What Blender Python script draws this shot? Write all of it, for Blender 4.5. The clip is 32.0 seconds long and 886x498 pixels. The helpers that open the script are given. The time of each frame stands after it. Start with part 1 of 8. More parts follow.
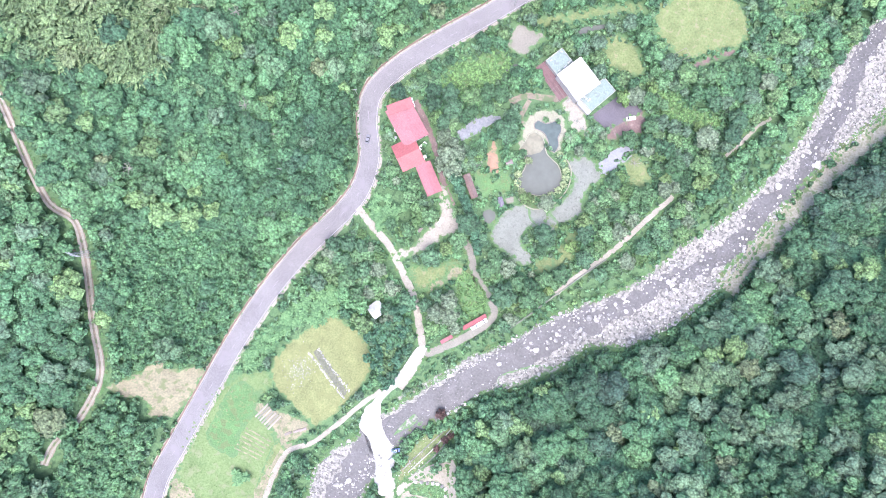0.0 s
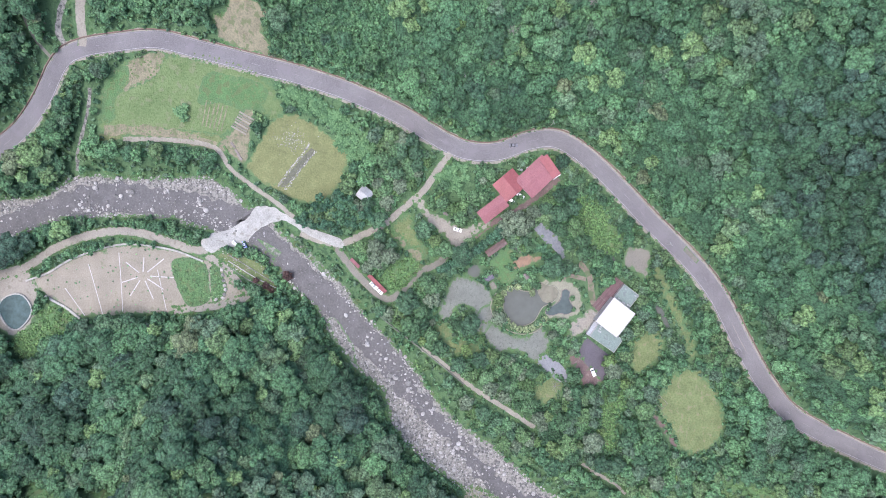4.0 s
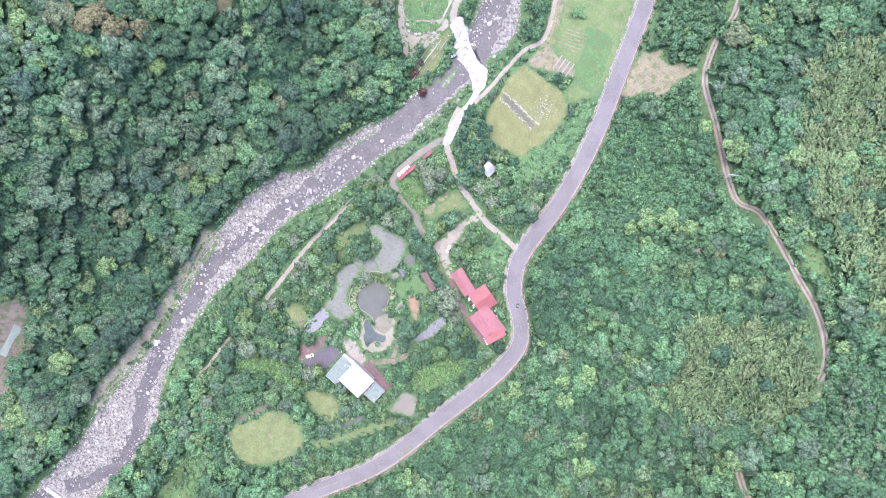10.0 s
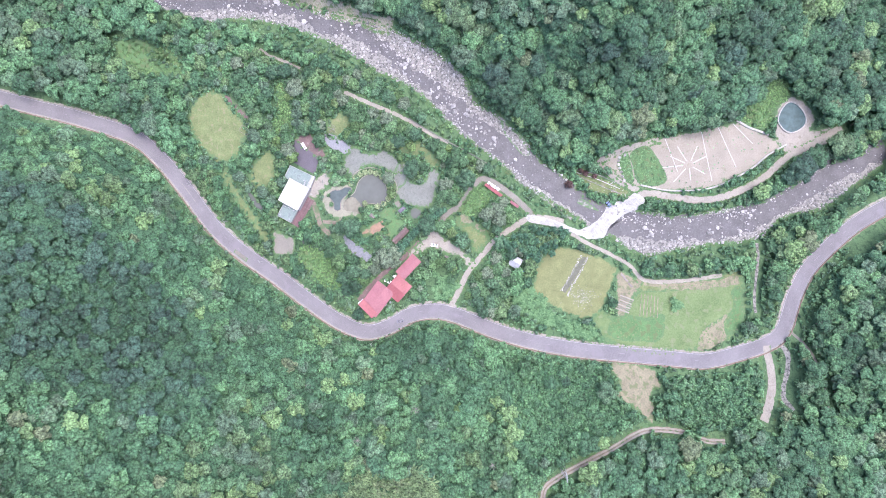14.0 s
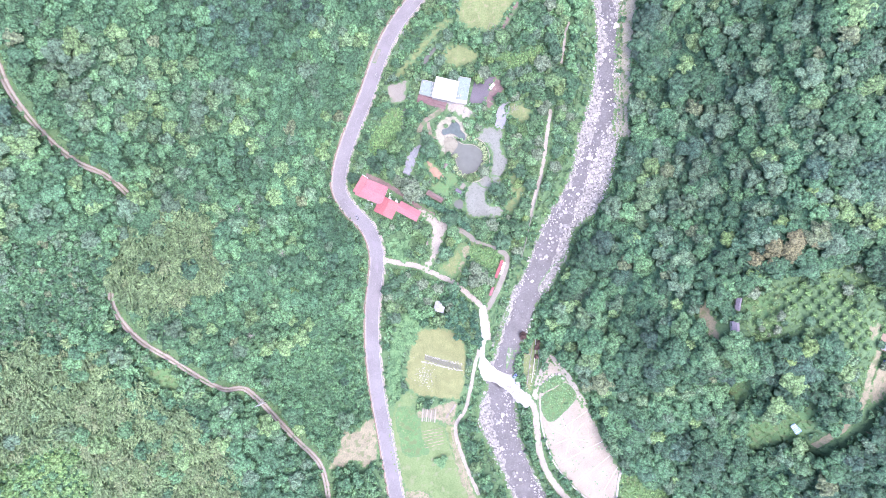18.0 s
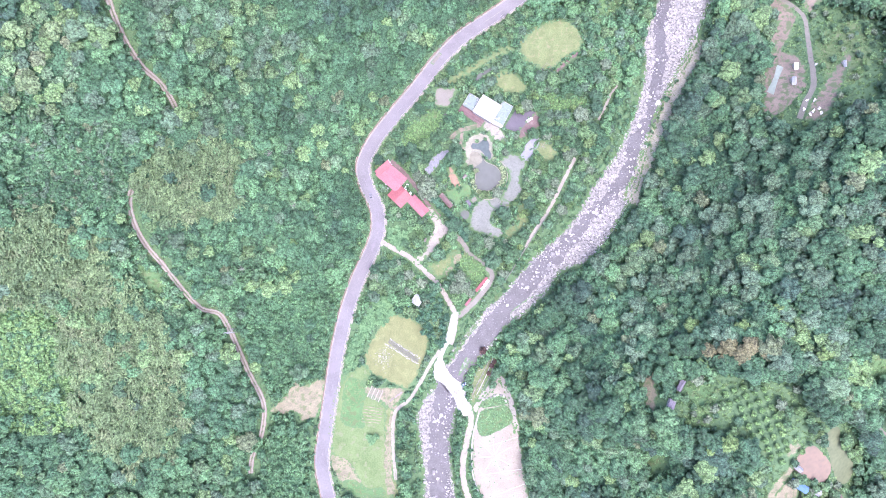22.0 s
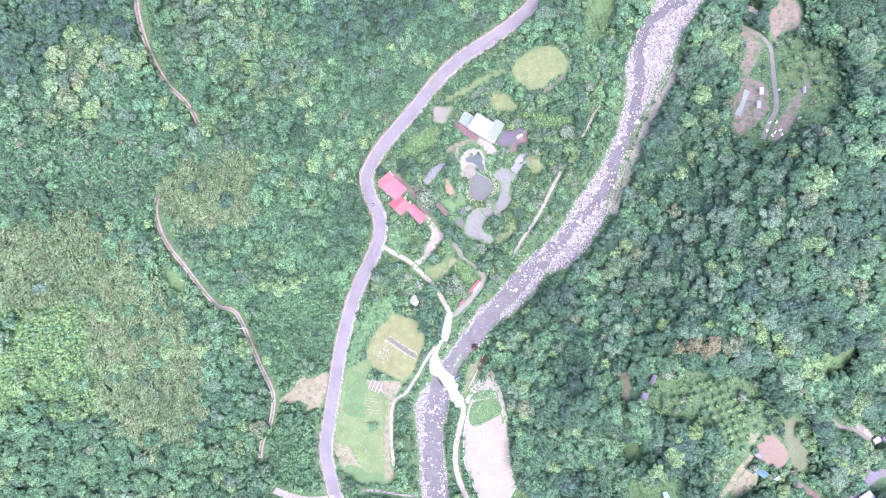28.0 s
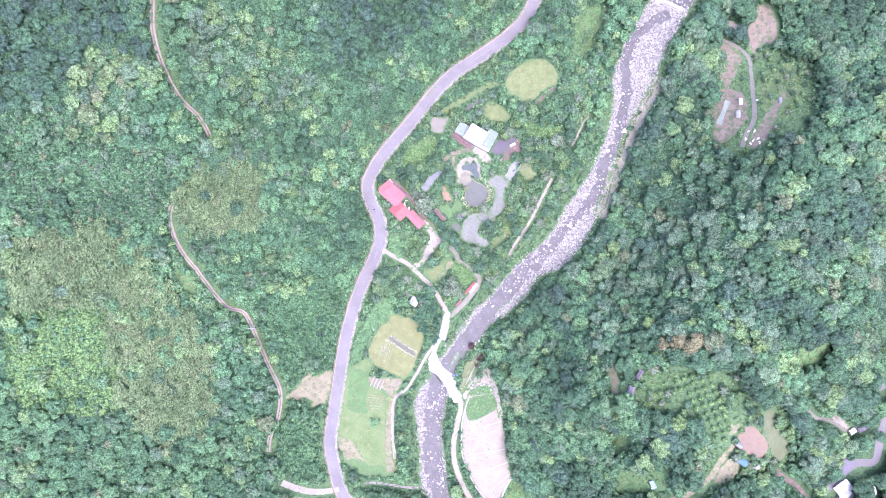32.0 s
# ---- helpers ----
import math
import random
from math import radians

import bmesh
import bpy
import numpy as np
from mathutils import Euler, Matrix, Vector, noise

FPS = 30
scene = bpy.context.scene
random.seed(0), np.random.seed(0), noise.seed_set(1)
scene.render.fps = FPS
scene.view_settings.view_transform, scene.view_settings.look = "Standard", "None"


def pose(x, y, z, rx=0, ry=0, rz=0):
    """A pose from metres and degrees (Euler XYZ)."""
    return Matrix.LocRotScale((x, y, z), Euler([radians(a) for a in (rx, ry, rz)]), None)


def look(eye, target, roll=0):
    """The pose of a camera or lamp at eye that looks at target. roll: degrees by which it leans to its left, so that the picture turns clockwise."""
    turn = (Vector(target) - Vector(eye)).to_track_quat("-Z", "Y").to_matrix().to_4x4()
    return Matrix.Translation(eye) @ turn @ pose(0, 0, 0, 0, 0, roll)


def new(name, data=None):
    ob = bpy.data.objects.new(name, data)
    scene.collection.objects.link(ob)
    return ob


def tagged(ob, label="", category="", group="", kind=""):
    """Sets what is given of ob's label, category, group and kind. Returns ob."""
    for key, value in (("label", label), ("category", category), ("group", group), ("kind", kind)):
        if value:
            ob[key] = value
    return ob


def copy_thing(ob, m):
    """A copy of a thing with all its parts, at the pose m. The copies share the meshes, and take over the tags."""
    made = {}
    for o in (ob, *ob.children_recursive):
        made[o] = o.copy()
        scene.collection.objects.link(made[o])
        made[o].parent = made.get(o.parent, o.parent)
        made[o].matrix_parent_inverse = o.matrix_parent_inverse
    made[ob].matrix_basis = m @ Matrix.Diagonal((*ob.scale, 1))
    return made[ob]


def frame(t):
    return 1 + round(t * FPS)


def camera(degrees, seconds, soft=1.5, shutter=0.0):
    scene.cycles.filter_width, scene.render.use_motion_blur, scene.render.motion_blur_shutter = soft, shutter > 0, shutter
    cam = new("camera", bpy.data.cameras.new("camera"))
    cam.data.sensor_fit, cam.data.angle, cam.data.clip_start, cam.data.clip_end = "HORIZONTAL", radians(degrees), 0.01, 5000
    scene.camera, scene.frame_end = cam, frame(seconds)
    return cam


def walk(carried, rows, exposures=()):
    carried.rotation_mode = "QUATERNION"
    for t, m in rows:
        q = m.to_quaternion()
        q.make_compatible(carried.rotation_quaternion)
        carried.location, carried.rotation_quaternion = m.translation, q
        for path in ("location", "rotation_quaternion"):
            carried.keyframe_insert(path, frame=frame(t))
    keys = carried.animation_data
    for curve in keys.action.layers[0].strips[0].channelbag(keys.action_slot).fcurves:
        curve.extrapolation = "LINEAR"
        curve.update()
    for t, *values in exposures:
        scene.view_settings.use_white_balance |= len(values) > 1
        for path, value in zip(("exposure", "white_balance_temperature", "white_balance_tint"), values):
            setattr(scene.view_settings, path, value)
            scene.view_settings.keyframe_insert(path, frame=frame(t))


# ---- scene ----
cam = camera(71.5, 32.0, soft=0.8)
PATH = [
    (0, 33.569, 73.808, 281.723, -0.631, -0.107, 19.743),
    (1.5, 31.817, 77.522, 290.002, -1.557, 0.074, 49.03),
    (3.5, 30.375, 77.208, 304.64, -1.791, 0.263, 85.923),
    (6, 25.662, 75.298, 317.844, -2.427, 0.957, 127.827),
    (7.5, 24.453, 73.856, 327.896, -2.277, 1.352, 152.272),
    (9, 25.446, 71.603, 337.257, -1.992, 1.47, 175.922),
    (11, 22.264, 73.301, 350.484, -0.693, 1.929, 206.189),
    (13, 27.206, 75.03, 364.103, -0.133, 0.647, 245.548),
    (14.5, 27.844, 71.585, 372.943, -0.094, 0.698, 274.89),
    (16.5, 30.47, 68.676, 385.514, 0.044, 0.496, 311.221),
    (17, 29.835, 68.717, 387.719, 0.072, 0.307, 320.978),
    (17.8, 30.385, 70.101, 394.047, -0.151, -0.084, 335.84),
    (18, 30.813, 70.393, 394.562, -0.216, -0.045, 340.001),
    (19, 33.889, 69.725, 400.474, -0.225, 0.177, 352.864),
    (20, 33.36, 68.386, 406.804, 0.034, 0.014, 356.834),
    (21.5, 33.917, 68.402, 416.709, 0.102, -0.014, 358.343),
    (23, 34.965, 69.47, 426.978, 0.034, 0.014, 358.906),
    (25.5, 36.415, 68.956, 442.907, 0.274, -0.002, 359.159),
    (28, 32.726, 69.851, 457.784, 0.37, -0.565, 359.143),
    (30, 34.119, 69.731, 469.84, 0.509, -0.511, 358.972),
    (32, 33.489, 69.536, 482.083, 0.711, -0.66, 358.81),
]
EXPOSURES = [(0, 2.15, 5940, 18), (1, 1.83, 5940, 17), (2, 1.48, 5940, 16), (3, 1.16, 5990, 15), (3.5, 1.13, 5990, 15), (5.5, 2.08, 5940, 22), (7, 2.18, 5940, 23), (9, 1.88, 5940, 23), (11, 1.80, 5940, 22),
             (14, 1.73, 5890, 22), (14.5, 1.73, 5890, 22), (16.5, 2.08, 5790, 24), (18, 2.15, 5790, 27), (25, 2.15, 5760, 30), (32, 2.15, 5710, 33)]
walk(cam, [(t, pose(*place)) for t, *place in PATH], EXPOSURES)


# ---- world and sun: bright overcast ----
world = bpy.data.worlds.new("sky")
scene.world = world
world.use_nodes = True
sky = world.node_tree.nodes.new("ShaderNodeTexSky")
sky.sky_type, sky.sun_disc = "NISHITA", False
sky.sun_elevation, sky.sun_rotation = radians(74), radians(150)
sky.air_density, sky.dust_density, sky.ozone_density = 1.0, 4.0, 1.0
world.node_tree.nodes["Background"].inputs[1].default_value = 0.16
world.node_tree.links.new(sky.outputs[0], world.node_tree.nodes["Background"].inputs[0])
sun = new("sun", bpy.data.lights.new("sun", "SUN"))
sun.data.energy, sun.data.angle, sun.data.color = 1.15, radians(60), (1.0, 0.97, 0.93)
sun.matrix_world = look((28, -47, 190), (0, 0, 0))


# ---- materials ----
def links(m):
    return m.node_tree.nodes, m.node_tree.links


def mat(name, dark, light, big=9.0, small=0.7, rough=0.85, bump=0.3, metal=0.0, vary=0.0, spots=None, spec=0.3, overgrown=False):
    """A surface between two colours, mottled at two sizes in metres, with fine relief. vary: how far single pieces differ.
    spots: (colour, size in metres, share) of a third colour in patches. overgrown: weeds creep in raggedly from the piece's rim."""
    m = bpy.data.materials.new(name)
    m.use_nodes = True
    n, l = links(m)
    b = n["Principled BSDF"]
    place = n.new("ShaderNodeNewGeometry")

    def noise_at(size, detail=3.0):
        t = n.new("ShaderNodeTexNoise")
        t.inputs["Scale"].default_value, t.inputs["Detail"].default_value = 1.0 / size, detail
        l.new(place.outputs["Position"], t.inputs["Vector"])
        return t.outputs["Fac"]

    def maths(op, a, c):
        q = n.new("ShaderNodeMath")
        q.operation = op
        for k, v in ((0, a), (1, c)):
            if isinstance(v, (int, float)):
                q.inputs[k].default_value = v
            else:
                l.new(v, q.inputs[k])
        return q.outputs[0]

    def mix(f, a, c, blend="MIX"):
        q = n.new("ShaderNodeMix")
        q.data_type, q.blend_type = "RGBA", blend
        l.new(f, q.inputs[0])
        for k, v in ((6, a), (7, c)):
            if isinstance(v, tuple):
                q.inputs[k].default_value = (*v, 1)
            else:
                l.new(v, q.inputs[k])
        return q.outputs[2]

    coarse, fine = noise_at(big), noise_at(small, 5.0)
    f = maths("ADD", maths("MULTIPLY", coarse, 1.5), maths("MULTIPLY", fine, 1.9))
    f = maths("SUBTRACT", f, 1.2)
    if vary:
        info = n.new("ShaderNodeObjectInfo")
        r = maths("ADD", info.outputs["Random"], place.outputs["Random Per Island"])
        f = maths("ADD", f, maths("MULTIPLY", maths("SUBTRACT", maths("FRACT", r, 0), 0.5), vary))
    q = n.new("ShaderNodeClamp")
    l.new(f, q.inputs[0])
    colour = mix(q.outputs[0], dark, light)
    if spots:
        t = n.new("ShaderNodeMapRange")
        l.new(noise_at(spots[1], 4.0), t.inputs[0])
        edge = 0.72 - 0.4 * spots[2]
        t.inputs[1].default_value, t.inputs[2].default_value = edge - 0.04, edge + 0.06
        colour = mix(t.outputs[0], colour, spots[0])
    if overgrown:
        rim = n.new("ShaderNodeAttribute")
        rim.attribute_name = "rim"
        edge = maths("ADD", rim.outputs["Fac"], maths("MULTIPLY", maths("SUBTRACT", noise_at(2.6, 5.0), 0.5), 2.2))
        creep = n.new("ShaderNodeMapRange")
        creep.inputs[1].default_value, creep.inputs[2].default_value = 0.5, 0.85
        l.new(edge, creep.inputs[0])
        touched = maths("MULTIPLY", creep.outputs[0], maths("GREATER_THAN", rim.outputs["Fac"], 0.02))
        colour = mix(touched, colour, mix(fine, (0.048, 0.092, 0.040), (0.104, 0.172, 0.076)))
    l.new(colour, b.inputs["Base Color"])
    b.inputs["Roughness"].default_value, b.inputs["Metallic"].default_value = rough, metal
    b.inputs["Specular IOR Level"].default_value = spec
    if bump:
        u = n.new("ShaderNodeBump")
        u.inputs["Strength"].default_value, u.inputs["Distance"].default_value = bump, small * 0.35
        l.new(fine, u.inputs["Height"])
        l.new(u.outputs[0], b.inputs["Normal"])
    return m


def leaf_mat(name, dark, light, other, big=60.0, kinds=None):
    """Foliage: tree by tree between two greens, some towards a third colour, clump by clump lighter or darker, with the
    shade between leaf tufts put into the colour.
    kinds: colours of the kinds of tree, in even steps of the number that each tree carries."""
    m = bpy.data.materials.new(name)
    m.use_nodes = True
    n, l = links(m)
    b = n["Principled BSDF"]
    place, info = n.new("ShaderNodeNewGeometry"), n.new("ShaderNodeObjectInfo")
    tree = n.new("ShaderNodeAttribute")
    tree.attribute_name = "tree"

    def maths(op, a, c=0.0):
        q = n.new("ShaderNodeMath")
        q.operation = op
        for k, v in ((0, a), (1, c)):
            if isinstance(v, (int, float)):
                q.inputs[k].default_value = v
            else:
                l.new(v, q.inputs[k])
        return q.outputs[0]

    def mix(f, a, c, blend="MIX"):
        q = n.new("ShaderNodeMix")
        q.data_type, q.blend_type = "RGBA", blend
        l.new(f, q.inputs[0])
        for k, v in ((6, a), (7, c)):
            if isinstance(v, tuple):
                q.inputs[k].default_value = (*v, 1)
            else:
                l.new(v, q.inputs[k])
        return q.outputs[2]

    t = n.new("ShaderNodeTexNoise")
    t.inputs["Scale"].default_value, t.inputs["Detail"].default_value = 1.0 / big, 2.0
    l.new(place.outputs["Position"], t.inputs["Vector"])
    g = n.new("ShaderNodeTexNoise")
    g.inputs["Scale"].default_value, g.inputs["Detail"].default_value, g.inputs["Roughness"].default_value = 0.9, 4.0, 0.68
    l.new(place.outputs["Position"], g.inputs["Vector"])
    one = maths("FRACT", maths("ADD", tree.outputs["Fac"], info.outputs["Random"]))
    f = maths("ADD", maths("MULTIPLY", one, 0.65), maths("MULTIPLY", maths("SUBTRACT", t.outputs["Fac"], 0.36), 1.3))
    c = n.new("ShaderNodeClamp")
    l.new(f, c.inputs[0])
    colour = mix(c.outputs[0], dark, light)
    rare = maths("GREATER_THAN", maths("FRACT", maths("MULTIPLY", one, 17.3)), 0.84)
    colour = mix(maths("MULTIPLY", rare, 0.5), colour, other)
    if kinds:
        ramp = n.new("ShaderNodeValToRGB")
        while len(ramp.color_ramp.elements) < len(kinds):
            ramp.color_ramp.elements.new(0.5)
        for k, (stop, rgb) in enumerate(zip(ramp.color_ramp.elements, kinds)):
            stop.position, stop.color = k / (len(kinds) - 1), (*rgb, 1)
        l.new(tree.outputs["Fac"], ramp.inputs[0])
        patchy = n.new("ShaderNodeMapRange")
        patchy.inputs[1].default_value, patchy.inputs[2].default_value, patchy.inputs[3].default_value, patchy.inputs[4].default_value = 0.3, 0.7, 0.84, 1.16
        l.new(t.outputs["Fac"], patchy.inputs[0])
        tone = n.new("ShaderNodeHueSaturation")
        l.new(maths("MULTIPLY", patchy.outputs[0], maths("ADD", maths("MULTIPLY", maths("FRACT", maths("MULTIPLY", tree.outputs["Fac"], 41.3)), 0.36), 0.82)), tone.inputs["Value"])
        l.new(ramp.outputs[0], tone.inputs["Color"])
        colour = tone.outputs[0]
    bend = n.new("ShaderNodeVectorMath")
    bend.operation, bend.inputs["Scale"].default_value = "SCALE", 1.1
    l.new(g.outputs["Color"], bend.inputs[0])
    shift = n.new("ShaderNodeVectorMath")
    l.new(place.outputs["Position"], shift.inputs[0])
    l.new(bend.outputs[0], shift.inputs[1])
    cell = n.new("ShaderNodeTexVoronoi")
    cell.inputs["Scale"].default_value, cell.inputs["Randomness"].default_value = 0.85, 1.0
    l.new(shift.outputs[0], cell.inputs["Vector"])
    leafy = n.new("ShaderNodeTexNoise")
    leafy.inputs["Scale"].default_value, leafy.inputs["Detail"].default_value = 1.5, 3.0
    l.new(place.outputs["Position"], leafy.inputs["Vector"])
    # tuft middles light, gaps between them dark: self-shade of leaves put into the colour
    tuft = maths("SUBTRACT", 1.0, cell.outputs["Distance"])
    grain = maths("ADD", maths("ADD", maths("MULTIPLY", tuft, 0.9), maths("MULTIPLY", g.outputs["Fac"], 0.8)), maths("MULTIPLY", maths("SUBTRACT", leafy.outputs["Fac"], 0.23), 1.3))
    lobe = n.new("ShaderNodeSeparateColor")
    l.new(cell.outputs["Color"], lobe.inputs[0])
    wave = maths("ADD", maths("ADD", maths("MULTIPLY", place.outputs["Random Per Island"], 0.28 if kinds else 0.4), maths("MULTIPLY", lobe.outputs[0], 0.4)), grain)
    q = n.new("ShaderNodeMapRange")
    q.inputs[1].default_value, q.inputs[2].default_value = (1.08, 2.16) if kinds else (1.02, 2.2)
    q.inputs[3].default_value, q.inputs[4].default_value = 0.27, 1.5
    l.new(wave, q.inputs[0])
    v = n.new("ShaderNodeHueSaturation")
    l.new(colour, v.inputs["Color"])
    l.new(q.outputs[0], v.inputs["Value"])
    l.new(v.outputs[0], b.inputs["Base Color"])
    b.inputs["Roughness"].default_value, b.inputs["Specular IOR Level"].default_value = 0.55, 0.35
    u = n.new("ShaderNodeBump")
    u.inputs["Strength"].default_value, u.inputs["Distance"].default_value = 0.9, 0.8
    l.new(grain, u.inputs["Height"])
    l.new(u.outputs[0], b.inputs["Normal"])
    through_leaf, blend = n.new("ShaderNodeBsdfTranslucent"), n.new("ShaderNodeMixShader")
    l.new(v.outputs[0], through_leaf.inputs["Color"])
    blend.inputs[0].default_value = 0.22
    l.new(b.outputs[0], blend.inputs[1])
    l.new(through_leaf.outputs[0], blend.inputs[2])
    l.new(blend.outputs[0], n["Material Output"].inputs["Surface"])
    return m


M_UNDER = mat("undergrowth", (0.050, 0.094, 0.042), (0.084, 0.146, 0.066), 9, 0.8, 0.9, 0.8, spots=((0.034, 0.070, 0.032), 2.0, 0.4))
M_MEADOW = mat("meadow_grass", (0.076, 0.118, 0.044), (0.130, 0.176, 0.078), 13, 0.9, 0.9, 0.8, spots=((0.132, 0.154, 0.082), 4, 0.3), overgrown=True)
M_GRASS = mat("bright_grass", (0.055, 0.108, 0.042), (0.092, 0.174, 0.068), 6, 0.7, 0.9, 0.9, spots=((0.085, 0.115, 0.05), 3.0, 0.4), overgrown=True)
M_YELLOW = mat("dry_grass", (0.096, 0.110, 0.048), (0.172, 0.182, 0.082), 6, 0.8, 0.9, 0.6, spots=((0.130, 0.140, 0.062), 4, 0.35), overgrown=True)
M_ASPHALT = mat("asphalt", (0.106, 0.101, 0.104), (0.164, 0.156, 0.159), 16, 0.5, 0.85, 0.1, spots=((0.150, 0.139, 0.147), 9, 0.3))
M_DARKPAD = mat("dark_asphalt", (0.063, 0.057, 0.066), (0.097, 0.087, 0.100), 6, 0.4, 0.8, 0.1)
M_PAINT = mat("road_paint", (0.240, 0.232, 0.240), (0.366, 0.354, 0.366), 1.5, 0.4, 0.7, 0.0)
M_RUST = mat("weathered_wall", (0.120, 0.084, 0.068), (0.183, 0.128, 0.104), 4, 0.6, 0.9, 0.4)
M_DIRT = mat("pale_dirt", (0.178, 0.163, 0.138), (0.262, 0.243, 0.203), 6, 0.6, 0.92, 0.3, spots=((0.165, 0.152, 0.124), 3, 0.25), overgrown=True)
M_CONCRETE = mat("bleached_concrete", (0.205, 0.203, 0.188), (0.345, 0.342, 0.315), 5, 0.6, 0.85, 0.25, spots=((0.19, 0.185, 0.16), 2.2, 0.25))
M_TRACK = mat("track_concrete", (0.123, 0.116, 0.097), (0.182, 0.171, 0.144), 6, 0.5, 0.9, 0.2, spots=((0.11, 0.105, 0.08), 3, 0.2), overgrown=True)
M_SOIL = mat("bare_soil", (0.126, 0.116, 0.079), (0.212, 0.193, 0.129), 5, 0.8, 0.95, 0.6, spots=((0.105, 0.125, 0.065), 3, 0.38), overgrown=True)
M_BROWN = mat("reddish_soil", (0.105, 0.074, 0.070), (0.160, 0.112, 0.104), 5, 0.6, 0.95, 0.4, spots=((0.180, 0.144, 0.132), 2.5, 0.25), overgrown=True)
M_SAND = mat("park_sand", (0.170, 0.153, 0.122), (0.248, 0.226, 0.180), 8, 0.6, 0.95, 0.2, spots=((0.155, 0.150, 0.105), 4, 0.18), overgrown=True)
M_GRAVEL = mat("grey_gravel", (0.106, 0.113, 0.097), (0.163, 0.171, 0.149), 6, 0.4, 0.9, 0.4, spots=((0.1, 0.105, 0.09), 1.4, 0.3), overgrown=True)
M_BED = mat("river_gravel", (0.108, 0.105, 0.094), (0.270, 0.258, 0.232), 3.5, 0.9, 0.9, 0.9, spots=((0.080, 0.079, 0.074), 1.5, 0.42), overgrown=True)
M_ROCK = mat("pale_boulder", (0.120, 0.117, 0.110), (0.345, 0.335, 0.316), 3, 0.5, 0.85, 0.5, vary=1.1)
M_WATER = mat("river_water", (0.062, 0.060, 0.060), (0.108, 0.105, 0.104), 5, 0.9, 0.4, 0.25, spec=0.1, spots=((0.30, 0.30, 0.31), 1.1, 0.1))
M_POND = mat("pond_water", (0.081, 0.086, 0.077), (0.098, 0.106, 0.094), 14, 3.0, 0.3, 0.03, spec=0.06)
M_SHALLOW = mat("green_pond_water", (0.052, 0.066, 0.064), (0.075, 0.097, 0.094), 5, 2.0, 0.25, 0.03, spec=0.06)
M_TANK = mat("pool_water", (0.046, 0.070, 0.069), (0.070, 0.107, 0.105), 8, 2.0, 0.25, 0.02, spec=0.05)
M_SLATE = mat("slate_paving", (0.113, 0.117, 0.127), (0.182, 0.188, 0.201), 1.5, 0.4, 0.7, 0.3, vary=0.5)
M_REDROOF = mat("red_sheet_metal", (0.178, 0.056, 0.059), (0.245, 0.080, 0.083), 4, 0.8, 0.5, 0.05)
M_PINKROOF = mat("faded_red_sheet_metal", (0.192, 0.078, 0.087), (0.252, 0.108, 0.118), 4, 0.8, 0.55, 0.05)
M_WHITEROOF = mat("white_sheet_metal", (0.327, 0.327, 0.327), (0.499, 0.499, 0.499), 4, 0.6, 0.5, 0.03)
M_GREENROOF = mat("pale_green_coating", (0.112, 0.142, 0.127), (0.170, 0.216, 0.194), 2.5, 0.5, 0.7, 0.1, spots=((0.116, 0.136, 0.129), 2.5, 0.3))
M_WALL = mat("plastered_wall", (0.272, 0.260, 0.248), (0.415, 0.397, 0.378), 3, 0.5, 0.9, 0.1)
M_WOOD = mat("reddish_deck_wood", (0.104, 0.064, 0.066), (0.159, 0.098, 0.101), 2, 0.4, 0.8, 0.2, vary=0.7)
M_GREYWOOD = mat("weathered_wood", (0.136, 0.116, 0.108), (0.207, 0.177, 0.165), 2, 0.4, 0.9, 0.3, vary=0.6)
M_BARK = mat("bark", (0.09, 0.07, 0.05), (0.2, 0.16, 0.12), 1, 0.15, 0.95, 0.6)
M_GLASS = mat("dark_window_glass", (0.02, 0.025, 0.03), (0.04, 0.045, 0.05), 3, 1, 0.08, 0.0, spec=0.5)
M_STEEL = mat("galvanised_steel", (0.200, 0.208, 0.214), (0.320, 0.330, 0.338), 2, 0.4, 0.45, 0.05, metal=0.3)
M_BLUE = mat("blue_sheet", (0.070, 0.135, 0.270), (0.105, 0.195, 0.345), 2, 0.4, 0.5, 0.05)
M_DARKROOF = mat("dark_roof_tiles", (0.09, 0.08, 0.1), (0.17, 0.16, 0.19), 3, 0.4, 0.7, 0.3)
M_TYRE = mat("rubber", (0.02, 0.02, 0.02), (0.04, 0.04, 0.04), 1, 0.1, 0.8, 0.1)
M_ORANGE = mat("orange_clay", (0.162, 0.105, 0.072), (0.247, 0.160, 0.109), 3, 0.7, 0.9, 0.5, spots=((0.150, 0.112, 0.090), 1.5, 0.3), overgrown=True)
M_ROUGH = mat("rough_meadow_grass", (0.084, 0.110, 0.045), (0.148, 0.178, 0.078), 6, 0.9, 0.9, 0.9, spots=((0.160, 0.156, 0.088), 3, 0.3), overgrown=True)
M_BEACH = mat("pale_sand", (0.164, 0.159, 0.119), (0.240, 0.235, 0.177), 4, 0.6, 0.9, 0.2, overgrown=True)
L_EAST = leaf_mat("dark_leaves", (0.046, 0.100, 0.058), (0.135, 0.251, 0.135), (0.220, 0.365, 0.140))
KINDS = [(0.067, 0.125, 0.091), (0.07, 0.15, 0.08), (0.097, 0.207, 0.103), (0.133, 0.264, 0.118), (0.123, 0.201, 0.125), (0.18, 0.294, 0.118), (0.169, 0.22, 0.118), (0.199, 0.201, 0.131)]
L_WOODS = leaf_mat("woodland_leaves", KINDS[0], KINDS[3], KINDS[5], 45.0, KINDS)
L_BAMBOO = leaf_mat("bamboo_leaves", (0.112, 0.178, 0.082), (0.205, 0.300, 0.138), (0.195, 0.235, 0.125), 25)
